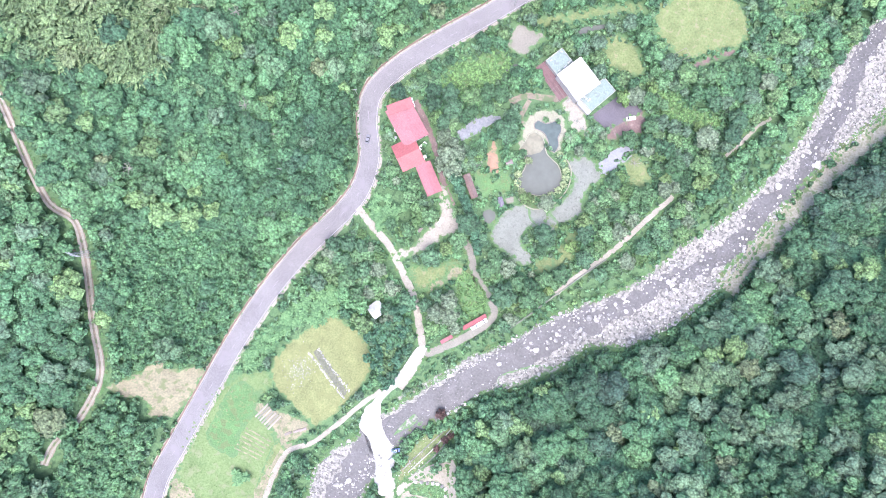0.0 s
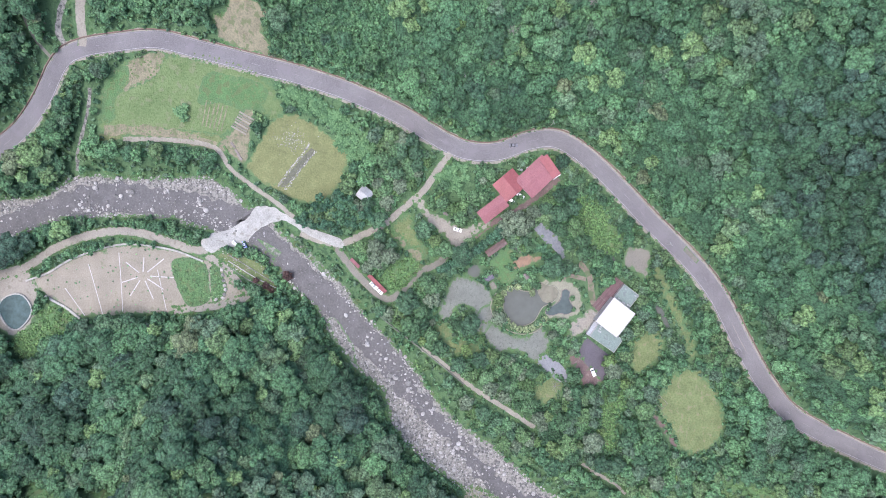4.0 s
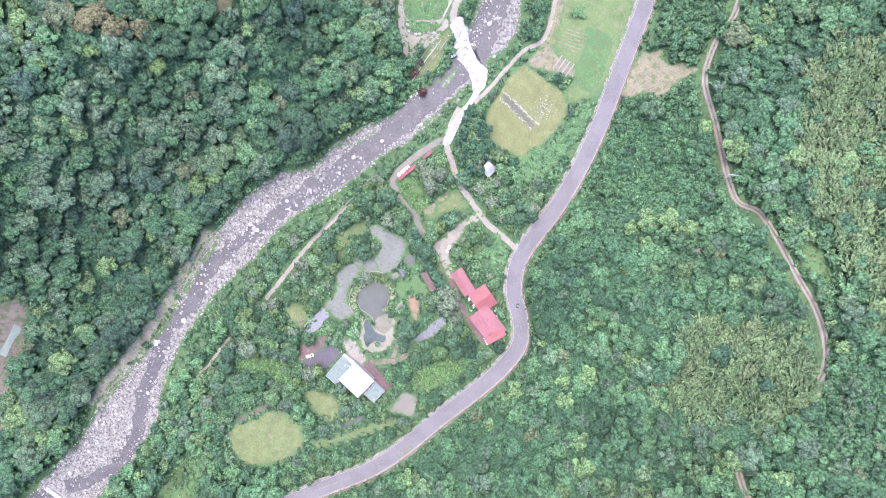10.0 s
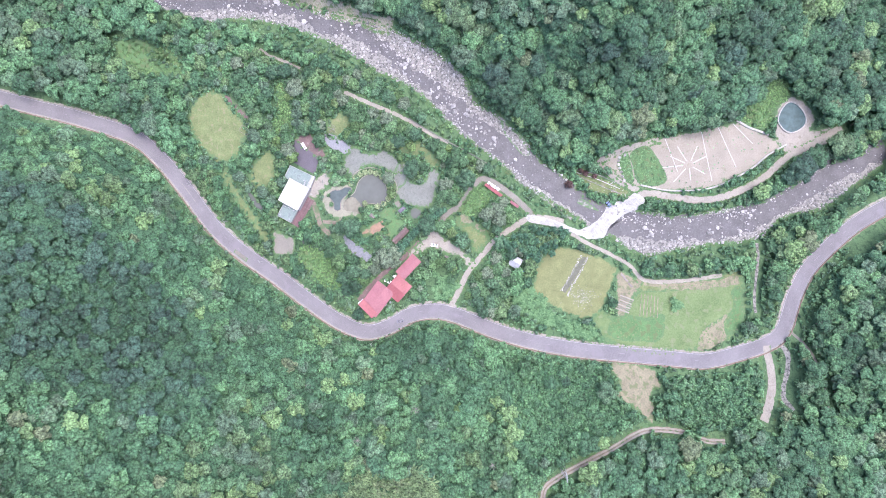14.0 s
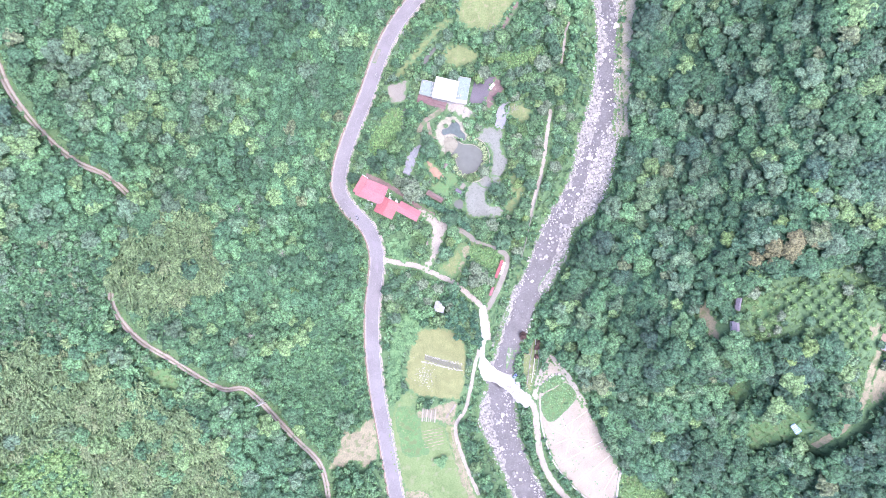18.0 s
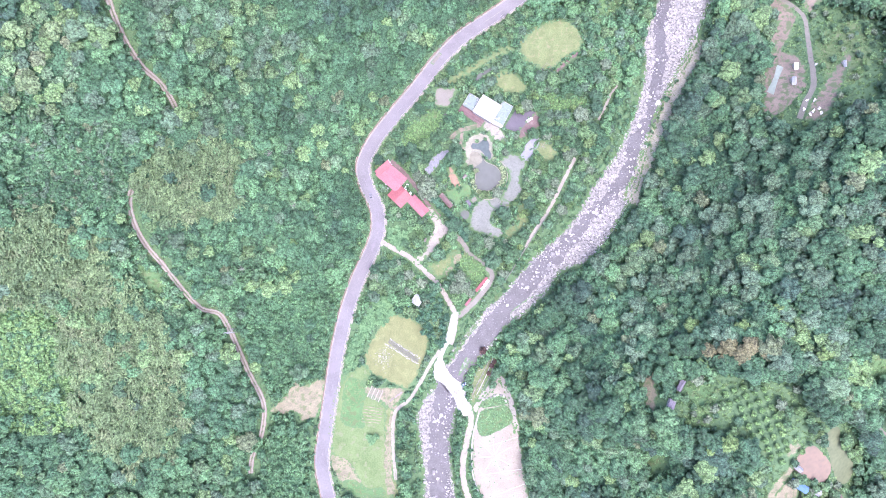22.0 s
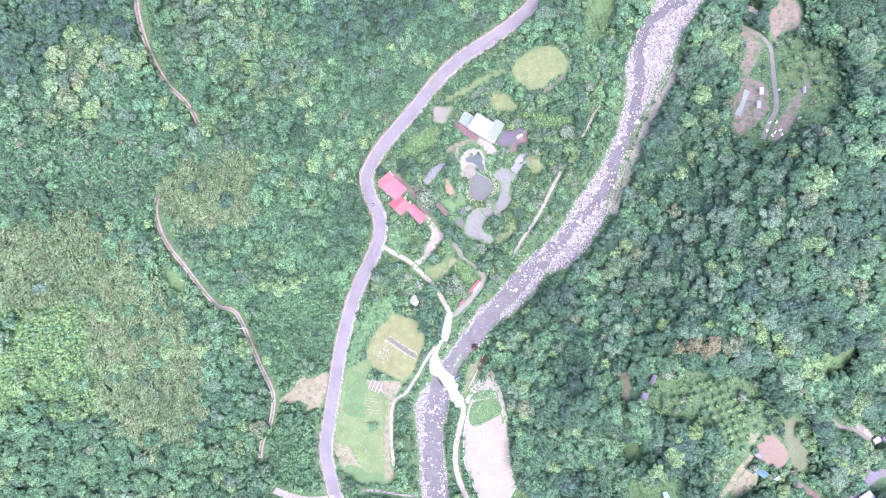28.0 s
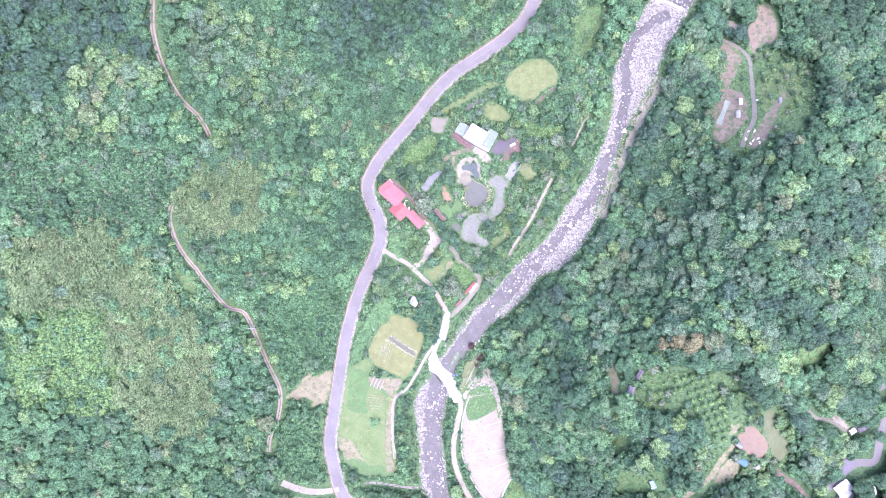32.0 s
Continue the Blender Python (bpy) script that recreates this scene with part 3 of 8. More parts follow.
NE_SOIL4 = [(257.3, 234.2), (271.6, 229.1), (273.9, 220.9), (269.7, 206.7), (260.2, 195.7), (256.0, 207.7), (263.3, 216.7)]
NE_POOL = [(256.9, 184.8), (259.4, 182.4), (249.5, 163.2), (247.1, 166.0)]
NE_GRASS = [(281.6, 200.1), (308.1, 212.8), (307.0, 191.1), (293.2, 166.9), (279.1, 164.0), (274.7, 174.8)]
SE_POND = [(237.1, -64.6), (246.5, -51.9), (255.8, -56.9), (264.5, -67.8), (263.1, -76.8), (257.5, -77.3)]
SE_FIELD = [(230.1, -52.5), (237.4, -48.4), (241.2, -51.9), (234.3, -58.2)]
SE_LAWN = [(255.6, -48.6), (261.0, -41.7), (266.0, -42.9), (267.9, -52.2), (282.1, -67.5), (283.8, -79.2), (276.3, -82.0), (265.8, -69.5), (260.1, -57.5)]
SE_PATH = [(190.0, -108.0), (203.7, -97.5), (211.5, -91.1), (219.1, -85.9), (224.4, -78.6), (230.8, -71.3), (236.0, -65.0)]
SE_SOIL = [(233.0, -72.6), (242.9, -81.1), (239.5, -89.4), (223.8, -92.0), (220.8, -86.1), (226.6, -78.8)]
SE_ROAD = [(320.0, -110.7), (333.9, -99.7), (345.5, -92.0), (359.5, -90.1), (364.5, -71.3), (368.3, -58.4)]
SE_ROAD2 = [(363.7, -36.3), (358.8, -25.3), (361.9, -16.9), (368.2, -8.8)]
SE_YARD = [(319.7, -46.1), (328.9, -53.8), (337.4, -61.2), (343.3, -68.4), (332.9, -65.2), (321.6, -57.4)]
SE_DRIVE = [(271.9, -84.2), (281.1, -94.6), (297.2, -105.7), (306.1, -116.8)]
SE_LANE = [(288.0, -30.0), (291.3, -37.5), (298.1, -46.4), (307.1, -53.2), (321.6, -57.4), (338.3, -67.9)]
SE_ROOFS = [(239.3, -75.9), (255.4, -85.9), (262.7, -88.2), (334.6, -93.7), (349.0, -64.4), (341.2, -67.0), (332.0, -108.5), (352.3, -111.8), (332.9, -114.9), (166.0, -26.2), (173.1, -15.1), (324.5, -55.6)]
SE_PLAZA = [(321.6, -101.4), (330.2, -91.4), (337.2, -88.5), (347.9, -90.0), (333.9, -99.7)]
ORCHARD = [(197.2, -16.3), (220.0, -16.6), (225.0, -28.8), (232.7, -52.4), (231.5, -64.5), (218.7, -57.6), (210.8, -43.7), (200.4, -28.6)]
GRASS_A = [(175.9, -14.7), (190.4, -13.5), (191.9, -25.9), (188.9, -36.2), (177.9, -37.3), (174.1, -25.4)]
GRASS_B = [(158.7, -59.7), (169.0, -60.0), (169.7, -71.1), (158.8, -76.8)]
GRASS_C = [(274.8, 0.6), (291.6, 7.7), (307.2, 2.6), (300.0, -9.3), (278.9, -15.7)]
GRASS_D = [(162.4, -89.0), (191.1, -81.4), (188.9, -99.4), (163.8, -107.9)]
SOIL_E = [(155.5, -11.9), (161.1, -7.9), (159.4, -25.9), (155.3, -32.0), (153.8, -22.8)]
BAMBOO_A = [(-183.0, 48.8), (-158.2, 63.1), (-134.9, 31.2), (-127.0, -1.4), (-128.7, -41.6), (-154.1, -59.1), (-177.5, -37.0), (-184.2, 3.0)]
BAMBOO_B = [(-139.1, 118.0), (-122.6, 133.3), (-96.4, 138.3), (-83.7, 115.9), (-94.6, 88.6), (-114.9, 88.7), (-137.4, 96.2)]
BAMBOO_C = [(-237.6, 79.3), (-202.2, 93.0), (-167.1, 89.0), (-157.2, 70.6), (-186.6, 45.2), (-224.3, 43.1), (-243.6, 47.3)]
VINE_SLOPE = [(-234.5, 61.5), (-204.6, 49.7), (-181.0, 33.6), (-177.6, -20.9), (-199.3, -36.0), (-237.9, -30.1), (-256.2, -13.3), (-243.0, 50.9)]
SCRUB_SLOPE = [(-227.2, 160.6), (-192.8, 164.5), (-167.5, 145.2), (-141.3, 139.7), (-143.7, 96.1), (-172.9, 92.7), (-216.2, 100.0), (-233.7, 110.4)]
PALE_SLOPE = [(-119.8, 214.8), (-96.4, 226.8), (-73.2, 207.5), (-54.7, 189.4), (-77.6, 165.6), (-102.7, 177.3), (-116.7, 189.1)]
DARK_SLOPE = [(-218.1, 223.7), (-144.7, 227.3), (-150.5, 193.2), (-190.6, 180.8), (-226.8, 163.8)]
DARK_NORTH = [(80.2, 304.9), (67.8, 272.3), (32.7, 240.8), (2.9, 217.0), (-24.8, 196.8), (-50.0, 212.0), (-41.4, 230.5), (8.3, 306.8)]
OLIVE_SLOPE = [(-186.6, 190.8), (-161.1, 201.8), (-155.4, 179.9), (-167.1, 148.7), (-191.5, 147.9)]
FERN_SLOPE = [(-99.6, 29.4), (-74.3, 42.0), (-40.8, 45.7), (-38.7, 7.7), (-48.6, -17.7), (-60, -12), (-81.6, -31.0), (-82.3, -9.5)]
FERN_SLOPE_S = [(-89.9, -47.1), (-62.1, -46.6), (-58.0, -77.8), (-60.2, -102.1), (-83.2, -94.0)]
TRACKSIDE = [(-140.2, 99.8), (-137.2, 66.4), (-117.2, 30.4), (-137.5, 39.3), (-147.5, 66.6)]
GREY_WOODS = [(148.1, 0.0), (193.0, 24.3), (241.3, 25.5), (248.8, 70.2), (228.5, 115.7), (205.5, 105.2), (162.8, 47.2)]
POLES = [(-25.1, 124.0), (28.5, 185.9), (53.7, 205.0), (77.2, 224.1), (111.9, 254.1), (-40.0, 79.6)]
PYLON = [(-98.1, 21.5)]
BANANA_STRIP = [(-35.6, -13.7), (-30.1, 2.8), (-23.6, 18.3), (-15.2, 32.1), (-6.3, 38.3), (0.2, 25.4), (-19.4, 11.0), (-24.9, -5.5)]
CYPRESS_ROW = [(26.4, 104.2), (32.8, 99.4), (39.1, 92.6), (44.7, 84.9), (50.0, 74.6)]
GROVE = [(15.5, 22.7), (22.2, 34.5), (29.2, 42.6), (37.5, 31.7), (38.6, 16.4), (32.9, 3.3), (22.0, 9.8)]
LONG_SHELTER = [(32.1, 105.4), (34.6, 107.5), (42.3, 99.0), (39.7, 96.8)]
GREY_SHELTER = [(49.9, 100.9), (52.0, 102.5), (55.1, 99.2), (52.9, 97.6)]
STEP_PAD = [(53.3, 102.0), (56.5, 105.3), (59.7, 102.9), (55.7, 99.9)]
PUDDLE_A = [(34.7, 156.4), (35.6, 159.8), (39.0, 162.1), (39.4, 160.1), (37.2, 156.8)]
PUDDLE_B = [(58.5, 183.7), (60.1, 186.8), (65.3, 190.0), (71.2, 192.7), (70.6, 190.8), (64.8, 187.0), (61.0, 183.4)]
LAYBY_PAD = [(28.6, 195.9), (35.3, 203.0), (37.1, 201.9), (30.9, 194.8)]
GLADE = [(104.4, 165.7), (104.8, 172.3), (111.3, 173.7), (118.6, 170.0), (127.7, 170.3), (135.4, 169.0), (131.2, 162.1), (118.9, 162.1), (110.4, 160.5)]
GLADE_N = [(148.9, 227.1), (152.8, 237.6), (156.6, 244.1), (163.8, 238.1), (158.2, 229.7), (154.0, 222.8)]
DEADPATCH = [(99.2, 133.4), (100.6, 141.0), (108.1, 141.6), (114.3, 134.5), (112.0, 127.8), (105.0, 127.8)]
TRENCH = [(-4.9, 6.6), (-3.5, 8.9), (5.2, 2.7), (15.9, -5.4), (15.5, -7.5), (7.4, -2.9)]
HILLCLEAR_B = [(-144.7, 65.3), (-133.2, 59.1), (-133.1, 47.2), (-141.4, 49.5)]
GLADE_FARN = [(168.2, 264.5), (167.3, 246.3), (154.4, 226.1), (143.8, 227.2), (146.1, 248.5), (157.6, 265.6)]
WATER_S = [(35.0, -21.1), (32.0, -40.2), (28.9, -57.3), (28.6, -72.0), (27.5, -88.1), (30.5, -104.3), (36.4, -119.9), (43.0, -133.9), (50.8, -149.2), (58.5, -164.9), (64.3, -180.4), (68.5, -191.5)]
WATER_N = [(223.1, 259.1), (207.4, 251.1), (194.8, 239.8), (188.2, 223.9), (187.4, 207.3), (186.9, 192.4), (182.9, 175.4), (178.4, 154.8), (168.0, 138.8), (164.1, 123.7), (156.8, 110.2)]
ROCK_A = [(61.6, 153.3), (54.2, 151.5), (47.4, 149.7), (41.2, 144.5)]
ROCK_B = [(49.3, 148.4), (48.8, 144.4), (48.3, 140.5), (49.5, 137.2)]
SHALLOWS = [(52.7, 126.1), (53.8, 129.6), (54.4, 133.4), (56.4, 135.3), (59.5, 134.7), (61.8, 132.7), (62.6, 129.4), (60.2, 126.2), (56.5, 124.8), (54.4, 124.7)]
FRESH_A = [(-37.7, -47.2), (-37.2, -36.0), (-32.9, -17.8), (-22.7, -19.3), (-20.5, -24.6), (-21.9, -34.8), (-23.3, -39.7), (-21.9, -50.2), (-27.4, -51.4)]
FRESH_B = [(-35.2, -94.2), (-37.3, -87.2), (-30.0, -86.3), (-20.7, -92.6), (-12.1, -92.0), (-9.0, -96.4), (-13.0, -98.6), (-25.4, -98.4)]
TRODDEN = [(-5.3, -97.2), (-6.7, -81.1), (-6.2, -65.8), (-4.6, -53.1), (-1.8, -40.9)]
ROUGH_T = [(22.5, 56.3), (26.5, 53.1), (29.6, 49.5), (36.3, 51.9), (42.4, 58.8), (48.2, 63.7), (45.8, 67.6), (40.2, 67.4), (36.6, 64.3), (30.5, 60.2), (24.9, 60.0)]
ROUGH_G = [(68.1, 86.9), (70.9, 89.8), (74.4, 82.5), (83.6, 85.8), (84.9, 92.9), (87.8, 100.5), (91.1, 98.0), (92.9, 86.3), (87.4, 80.6), (81.9, 74.8), (76.0, 75.5), (76.2, 80.3), (69.3, 83.5)]
BAR_N = [(42.4, -18.6), (45.0, -11.4), (48.6, -5.3), (51.1, -6.8), (49.6, -10.7), (45.4, -15.1)]
BAR_W = [(79.3, 23.9), (85.0, 29.3), (92.7, 34.5), (101.5, 36.7), (99.2, 32.1), (91.8, 26.5), (85.7, 21.9), (80.5, 20.5)]
BAR_E = [(36.0, -7.5), (41.2, -0.8), (49.0, 6.8), (57.2, 16.0), (60.8, 22.1), (58.8, 22.3), (50.5, 13.6), (43.0, 5.2), (36.3, -2.9)]
BANK_STRIP = [(164, 97), (170, 112), (176, 127), (184.5, 148), (191.5, 164), (199.5, 179), (208.5, 194), (214, 208)]
NE_CLEAR = [(256.5, 215.8), (273.0, 225.5), (302.4, 221.5), (321.2, 209.2), (308, 178), (290.8, 152), (275.4, 146.8), (263.8, 143.5), (256.3, 137.9), (249.0, 136.0), (239.9, 143.7), (243.5, 156.1), (247.0, 175.9), (255.6, 192.4)]
NE_LANE = [(274.4, 220.0), (269.1, 209.7), (263.5, 201.6), (260.1, 194.3), (259.9, 188.5)]
NE_TRACK = [(293.4, 184.4), (287.4, 177.4), (281.7, 171.3), (276.3, 164.1), (273.3, 159.3)]
NE_BITS = [(274.9, 181.1), (262.2, 155.7), (259.7, 149.8), (261.6, 146.0), (266.1, 149.3), (266.0, 146.1), (263.1, 148.2), (265.6, 155.4)]
SE_CLEAR = [(174, -10), (192, -9), (222, -11), (234, -8), (240, -28), (256, -36), (270, -38), (288, -68), (290, -84), (276, -88), (262, -90), (245, -86), (228, -90), (212, -88), (216, -74), (222, -60), (210, -46), (190, -38), (172, -38)]
GRAVEL_MID = [(66, 103.5), (75, 103.5), (81, 99.5), (79, 94), (72, 95.5), (67, 98)]
BANANA_YARD = [(-4, 86), (8, 88), (16, 81), (12, 71), (2, 70), (-3, 76)]

# ---- builders ----
def mesh_of(name, verts, faces, material, smooth=False):
    me = bpy.data.meshes.new(name)
    me.from_pydata([tuple(v) for v in verts], [], [tuple(f) for f in faces])
    me.materials.append(material)
    if smooth:
        me.polygons.foreach_set("use_smooth", [True] * len(me.polygons))
    me.update()
    return me


def set_rim(me, values):
    """How near each corner lies to the rim of its piece of ground, from 0 to 1."""
    me.attributes.new("rim", "FLOAT", "POINT").data.foreach_set("value", np.ascontiguousarray(values, np.float32))


def part(name, bm, material, parent=None, label=""):
    me = bpy.data.meshes.new(name)
    bm.to_mesh(me)
    bm.free()
    me.materials.append(material)
    ob = new(name, me)
    ob.parent = parent
    return tagged(ob, label)


def thing(name, place, label, category, group="", turn=0.0):
    ob = new(name)
    ob.empty_display_size = 0.5
    ob.matrix_world = pose(*place, 0, 0, turn)
    return tagged(ob, label, category, group)


def ground_at(x, y):
    return float(height(np.array([x]), np.array([y]))[0])


def box(bm, size, centre=(0, 0, 0), bevel=0.0, turn=0.0):
    """Adds a block to a bmesh."""
    made = bmesh.ops.create_cube(bm, size=1, matrix=pose(*centre, 0, 0, turn) @ Matrix.Diagonal((*size, 1)))["verts"]
    if bevel:
        edges = {e for v in made for e in v.link_edges}
        bmesh.ops.bevel(bm, geom=list(edges), offset=bevel, segments=1, affect="EDGES")
    return bm


def tube(bm, a, b, r, r2=None, n=8):
    a, b = Vector(a), Vector(b)
    q = (b - a).to_track_quat("Z", "Y").to_matrix().to_4x4()
    bmesh.ops.create_cone(bm, cap_ends=True, segments=n, radius1=r, radius2=r if r2 is None else r2, depth=(b - a).length,
                          matrix=Matrix.Translation((a + b) / 2) @ q)
    return bm


def closed(points, step=1.5, ragged=0.0, seed=0):
    """A smooth closed outline through the points, ragged by so many metres."""
    p = list(points)
    line = spline(p[-2:] + p + p[:2], step)
    a = np.argmin(np.hypot(*(line - np.array(p[0])).T))
    b = len(line) - 1 - np.argmin(np.hypot(*(line[::-1] - np.array(p[0])).T))
    line = line[a:b] if b > a + 3 else line
    if ragged:
        c = line.mean(0)
        out = (line - c) / np.hypot(*(line - c).T)[:, None]
        k = np.arange(len(line))
        w = np.array([noise.noise((x * 0.35, y * 0.35, seed)) + 0.6 * noise.noise((x * 0.9, y * 0.9, seed + 5)) for x, y in line])
        line = line + out * (w * ragged)[:, None]
    return line


def inside(poly, x, y):
    hit = np.zeros(np.shape(x), bool)
    p = np.asarray(poly)
    for (ax, ay), (bx, by) in zip(p, np.roll(p, -1, 0)):
        hit ^= ((ay > y) != (by > y)) & (x < (bx - ax) * (y - ay) / (by - ay + 1e-12) + ax)
    return hit


def patch(name, outline, material, label, category="ground cover", lift=0.12, step=3.5, ragged=0.5, level=None, kind="structure", smooth=True, rim=2.4):
    """A piece of ground of its own inside an outline, laid on the land (or level, as water)."""
    from mathutils import geometry
    line = closed(outline, 1.6, ragged, len(name)) if smooth else np.array(outline)
    lo, hi = line.min(0), line.max(0)
    gx, gy = np.meshgrid(np.arange(lo[0], hi[0], step), np.arange(lo[1], hi[1], step))
    gx, gy = gx.ravel() + 0.37, gy.ravel() + 0.41
    near = np.min(np.hypot(gx[:, None] - line[:, 0], gy[:, None] - line[:, 1]), 1) if len(gx) else gx
    keep = inside(line, gx, gy) & (near > 0.6)
    pts = [Vector(p) for p in line] + [Vector(p) for p in zip(gx[keep], gy[keep])]
    n = len(line)
    v, _, f, *_ = geometry.delaunay_2d_cdt(pts, [(k, (k + 1) % n) for k in range(n)], [list(range(n))], 1, 1e-4)
    xy = np.array([tuple(p) for p in v])
    z = height(xy[:, 0], xy[:, 1]) + lift if level is None else np.full(len(xy), level)
    me = mesh_of(name, np.column_stack((xy, z)), f, material, True)
    gap = np.min(np.hypot(xy[:, :1] - line[:, 0], xy[:, 1:] - line[:, 1]), 1)
    set_rim(me, np.clip(1 - gap / rim, 0, 1))
    return tagged(new(name, me), label, category, "", kind)


def ribbon(name, points, width, material, label, category="path", lift=0.12, step=2.0, wobble=0.0, offset=0.0, level=None, across=3, parent=None, kind="structure", ends=(0, 1)):
    """A strip of even width along a line, laid on the land. offset: metres to the left of the line."""
    line = spline(points, step)
    line = line[int(ends[0] * len(line)):max(2, int(ends[1] * len(line)))]
    d = np.gradient(line, axis=0)
    d /= np.hypot(*d.T)[:, None]
    left = np.column_stack((-d[:, 1], d[:, 0]))
    rows = []
    for k in range(across + 1):
        s = (k / across - 0.5) * width
        w = 1 + (wobble * np.array([noise.noise((x * 0.22, y * 0.22, 3.0 * (k > across / 2))) for x, y in line]) if wobble else 0)
        rows.append(line + left * np.reshape(s * w + offset, (-1, 1)))
    xy = np.stack(rows, 1)
    z = height(xy[..., 0], xy[..., 1]) + lift
    if level is not None:
        z = np.minimum(z, level) * 0 + level
    v = np.concatenate((xy, z[..., None]), 2).reshape(-1, 3)
    m, n = len(line), across + 1
    f = [(i * n + k, i * n + k + 1, (i + 1) * n + k + 1, (i + 1) * n + k) for i in range(m - 1) for k in range(across)]
    f = [q[::-1] for q in f]
    me = mesh_of(name, v, f, material, True)
    if across > 1:
        set_rim(me, np.tile(np.where(np.isin(np.arange(n), (0, across)), 0.6, 0.03), m))
    ob = new(name, me)
    ob.parent = parent
    return tagged(ob, label, "" if parent else category, "", "" if parent else kind)


def wall_along(name, points, thick, tall, material, label, category="wall", step=2.0, offset=0.0, sink=0.5, parent=None, kind="structure"):
    """A wall of even height along a line."""
    line = spline(points, step)
    d = np.gradient(line, axis=0)
    d /= np.hypot(*d.T)[:, None]
    left = np.column_stack((-d[:, 1], d[:, 0]))
    v, f = [], []
    for (x, y), (lx, ly) in zip(line, left):
        x, y = x + lx * offset, y + ly * offset
        z = ground_at(x, y)
        t = tall * (1 + 0.05 * noise.noise((x * 0.3, y * 0.3, 0)))
        for s, h in ((1, -sink), (1, t), (-1, t), (-1, -sink)):
            v.append((x + lx * thick / 2 * s, y + ly * thick / 2 * s, z + h))
    for i in range(len(line) - 1):
        for k in range(4):
            f.append((4 * i + k, 4 * i + (k + 1) % 4, 4 * i + 4 + (k + 1) % 4, 4 * i + 4 + k))
    f += [(3, 2, 1, 0), tuple(4 * len(line) - 4 + k for k in range(4))]
    ob = new(name, mesh_of(name, v, f, material))
    ob.parent = parent
    return tagged(ob, label, "" if parent else category, "", "" if parent else kind)


# ---- ground ----
def axis(centre, half, cell, reach):
    fine = np.arange(-half, half + 0.1, cell)
    out = half + np.cumsum(cell * 1.18 ** np.arange(1, 40))
    out = out[out < reach]
    return centre + np.concatenate((-out[::-1], fine, out))


gx, gy = axis(40, 330, 3.0, 3000), axis(70, 330, 3.0, 3000)
X, Y = np.meshgrid(gx, gy)
Z = np.minimum(height(X, Y), 190)
nx = len(gx)
cells = (np.arange(len(gy) - 1)[:, None] * nx + np.arange(nx - 1)).ravel()
quads = np.column_stack((cells, cells + 1, cells + nx + 1, cells + nx))


def big_mesh(name, verts, faces, material, smooth=False, tree=None):
    """A large mesh out of arrays; tree: a number for each face that sets trees apart."""
    me = bpy.data.meshes.new(name)
    k = faces.shape[1]
    me.vertices.add(len(verts))
    me.vertices.foreach_set("co", np.ascontiguousarray(verts, np.float32).ravel())
    me.loops.add(faces.size)
    me.loops.foreach_set("vertex_index", np.ascontiguousarray(faces, np.int32).ravel())
    me.polygons.add(len(faces))
    me.polygons.foreach_set("loop_start", np.arange(0, faces.size, k, dtype=np.int32))
    me.polygons.foreach_set("use_smooth", np.full(len(faces), smooth))
    if tree is not None:
        at = me.attributes.new("tree", "FLOAT", "FACE")
        at.data.foreach_set("value", np.ascontiguousarray(tree, np.float32))
    me.materials.append(material)
    me.update(calc_edges=True)
    return me


ground = tagged(new("ground", big_mesh("ground", np.column_stack((X.ravel(), Y.ravel(), Z.ravel())), quads, M_UNDER, True)),
                "green undergrowth on the slopes of a river valley", "ground", "", "structure")

# ---- river ----
bed_line = np.vstack((spline(BANK_EAST, 2.5), spline(BANK_WEST, 2.5)[::-1]))
bed_line = bed_line + np.array([(1.2 * noise.noise((x * 0.15, y * 0.15, 0)), 1.2 * noise.noise((x * 0.15, y * 0.15, 9))) for x, y in bed_line])
river_bed = patch("river_bed", bed_line, M_BED, "pale gravel and sand of the river bed", "river bed", 0.1, 2.5, 0, smooth=False)
water = ribbon("water", WATER_N + [p for p in RIVER if 60 < p[1] < 108], 8.0, M_WATER, "shallow grey river water running between boulders", "water", 0.24, 1.2, 0.95, across=5)
water_m = ribbon("water", [(113.8, 65.3)] + [p for p in RIVER if -35 < p[1] < 60], 13.5, M_WATER, "slow grey river water above the ford", "water", 0.22, 1.5, 0.3, across=5)
water_s = ribbon("water", WATER_S, 15.0, M_WATER, "shallow grey river water below the ford", "water", 0.22, 1.5, 0.35, across=5)

patch("weir_pool", [(226, 268), (240, 263), (252, 284), (258, 302), (240, 308), (232, 290)], M_WATER, "still grey water above the weir", "water", 0.24, 3, 0.8)

# ---- road ----
ribbon("road_shoulder", ROAD, 11.4, M_DIRT, "pale gravel shoulders of the road half overgrown with weeds", "shoulder", 0.1, 2.0, 0.12, across=5)
road = ribbon("road", ROAD, 9.0, M_ASPHALT, "worn grey asphalt mountain road with faded markings", "road", 0.14, 2.0, across=6)
ribbon("edge_line", ROAD, 0.16, M_PAINT, "", lift=0.18, offset=4.0, across=1, parent=road)
ribbon("edge_line", ROAD, 0.16, M_FADED, "", lift=0.18, offset=-3.7, across=1, parent=road)
for k in range(0, 60, 1):
    ribbon("centre_line", ROAD, 0.16, M_FADED, "", lift=0.18, offset=0.2, across=1, parent=road, ends=((k + 0.1) / 60, (k + 0.5) / 60))
wall_along("roadside_wall", ROAD, 0.5, 0.7, M_RUST, "low weathered brown wall along the uphill side of the road", "wall", 2.5, -5.0)
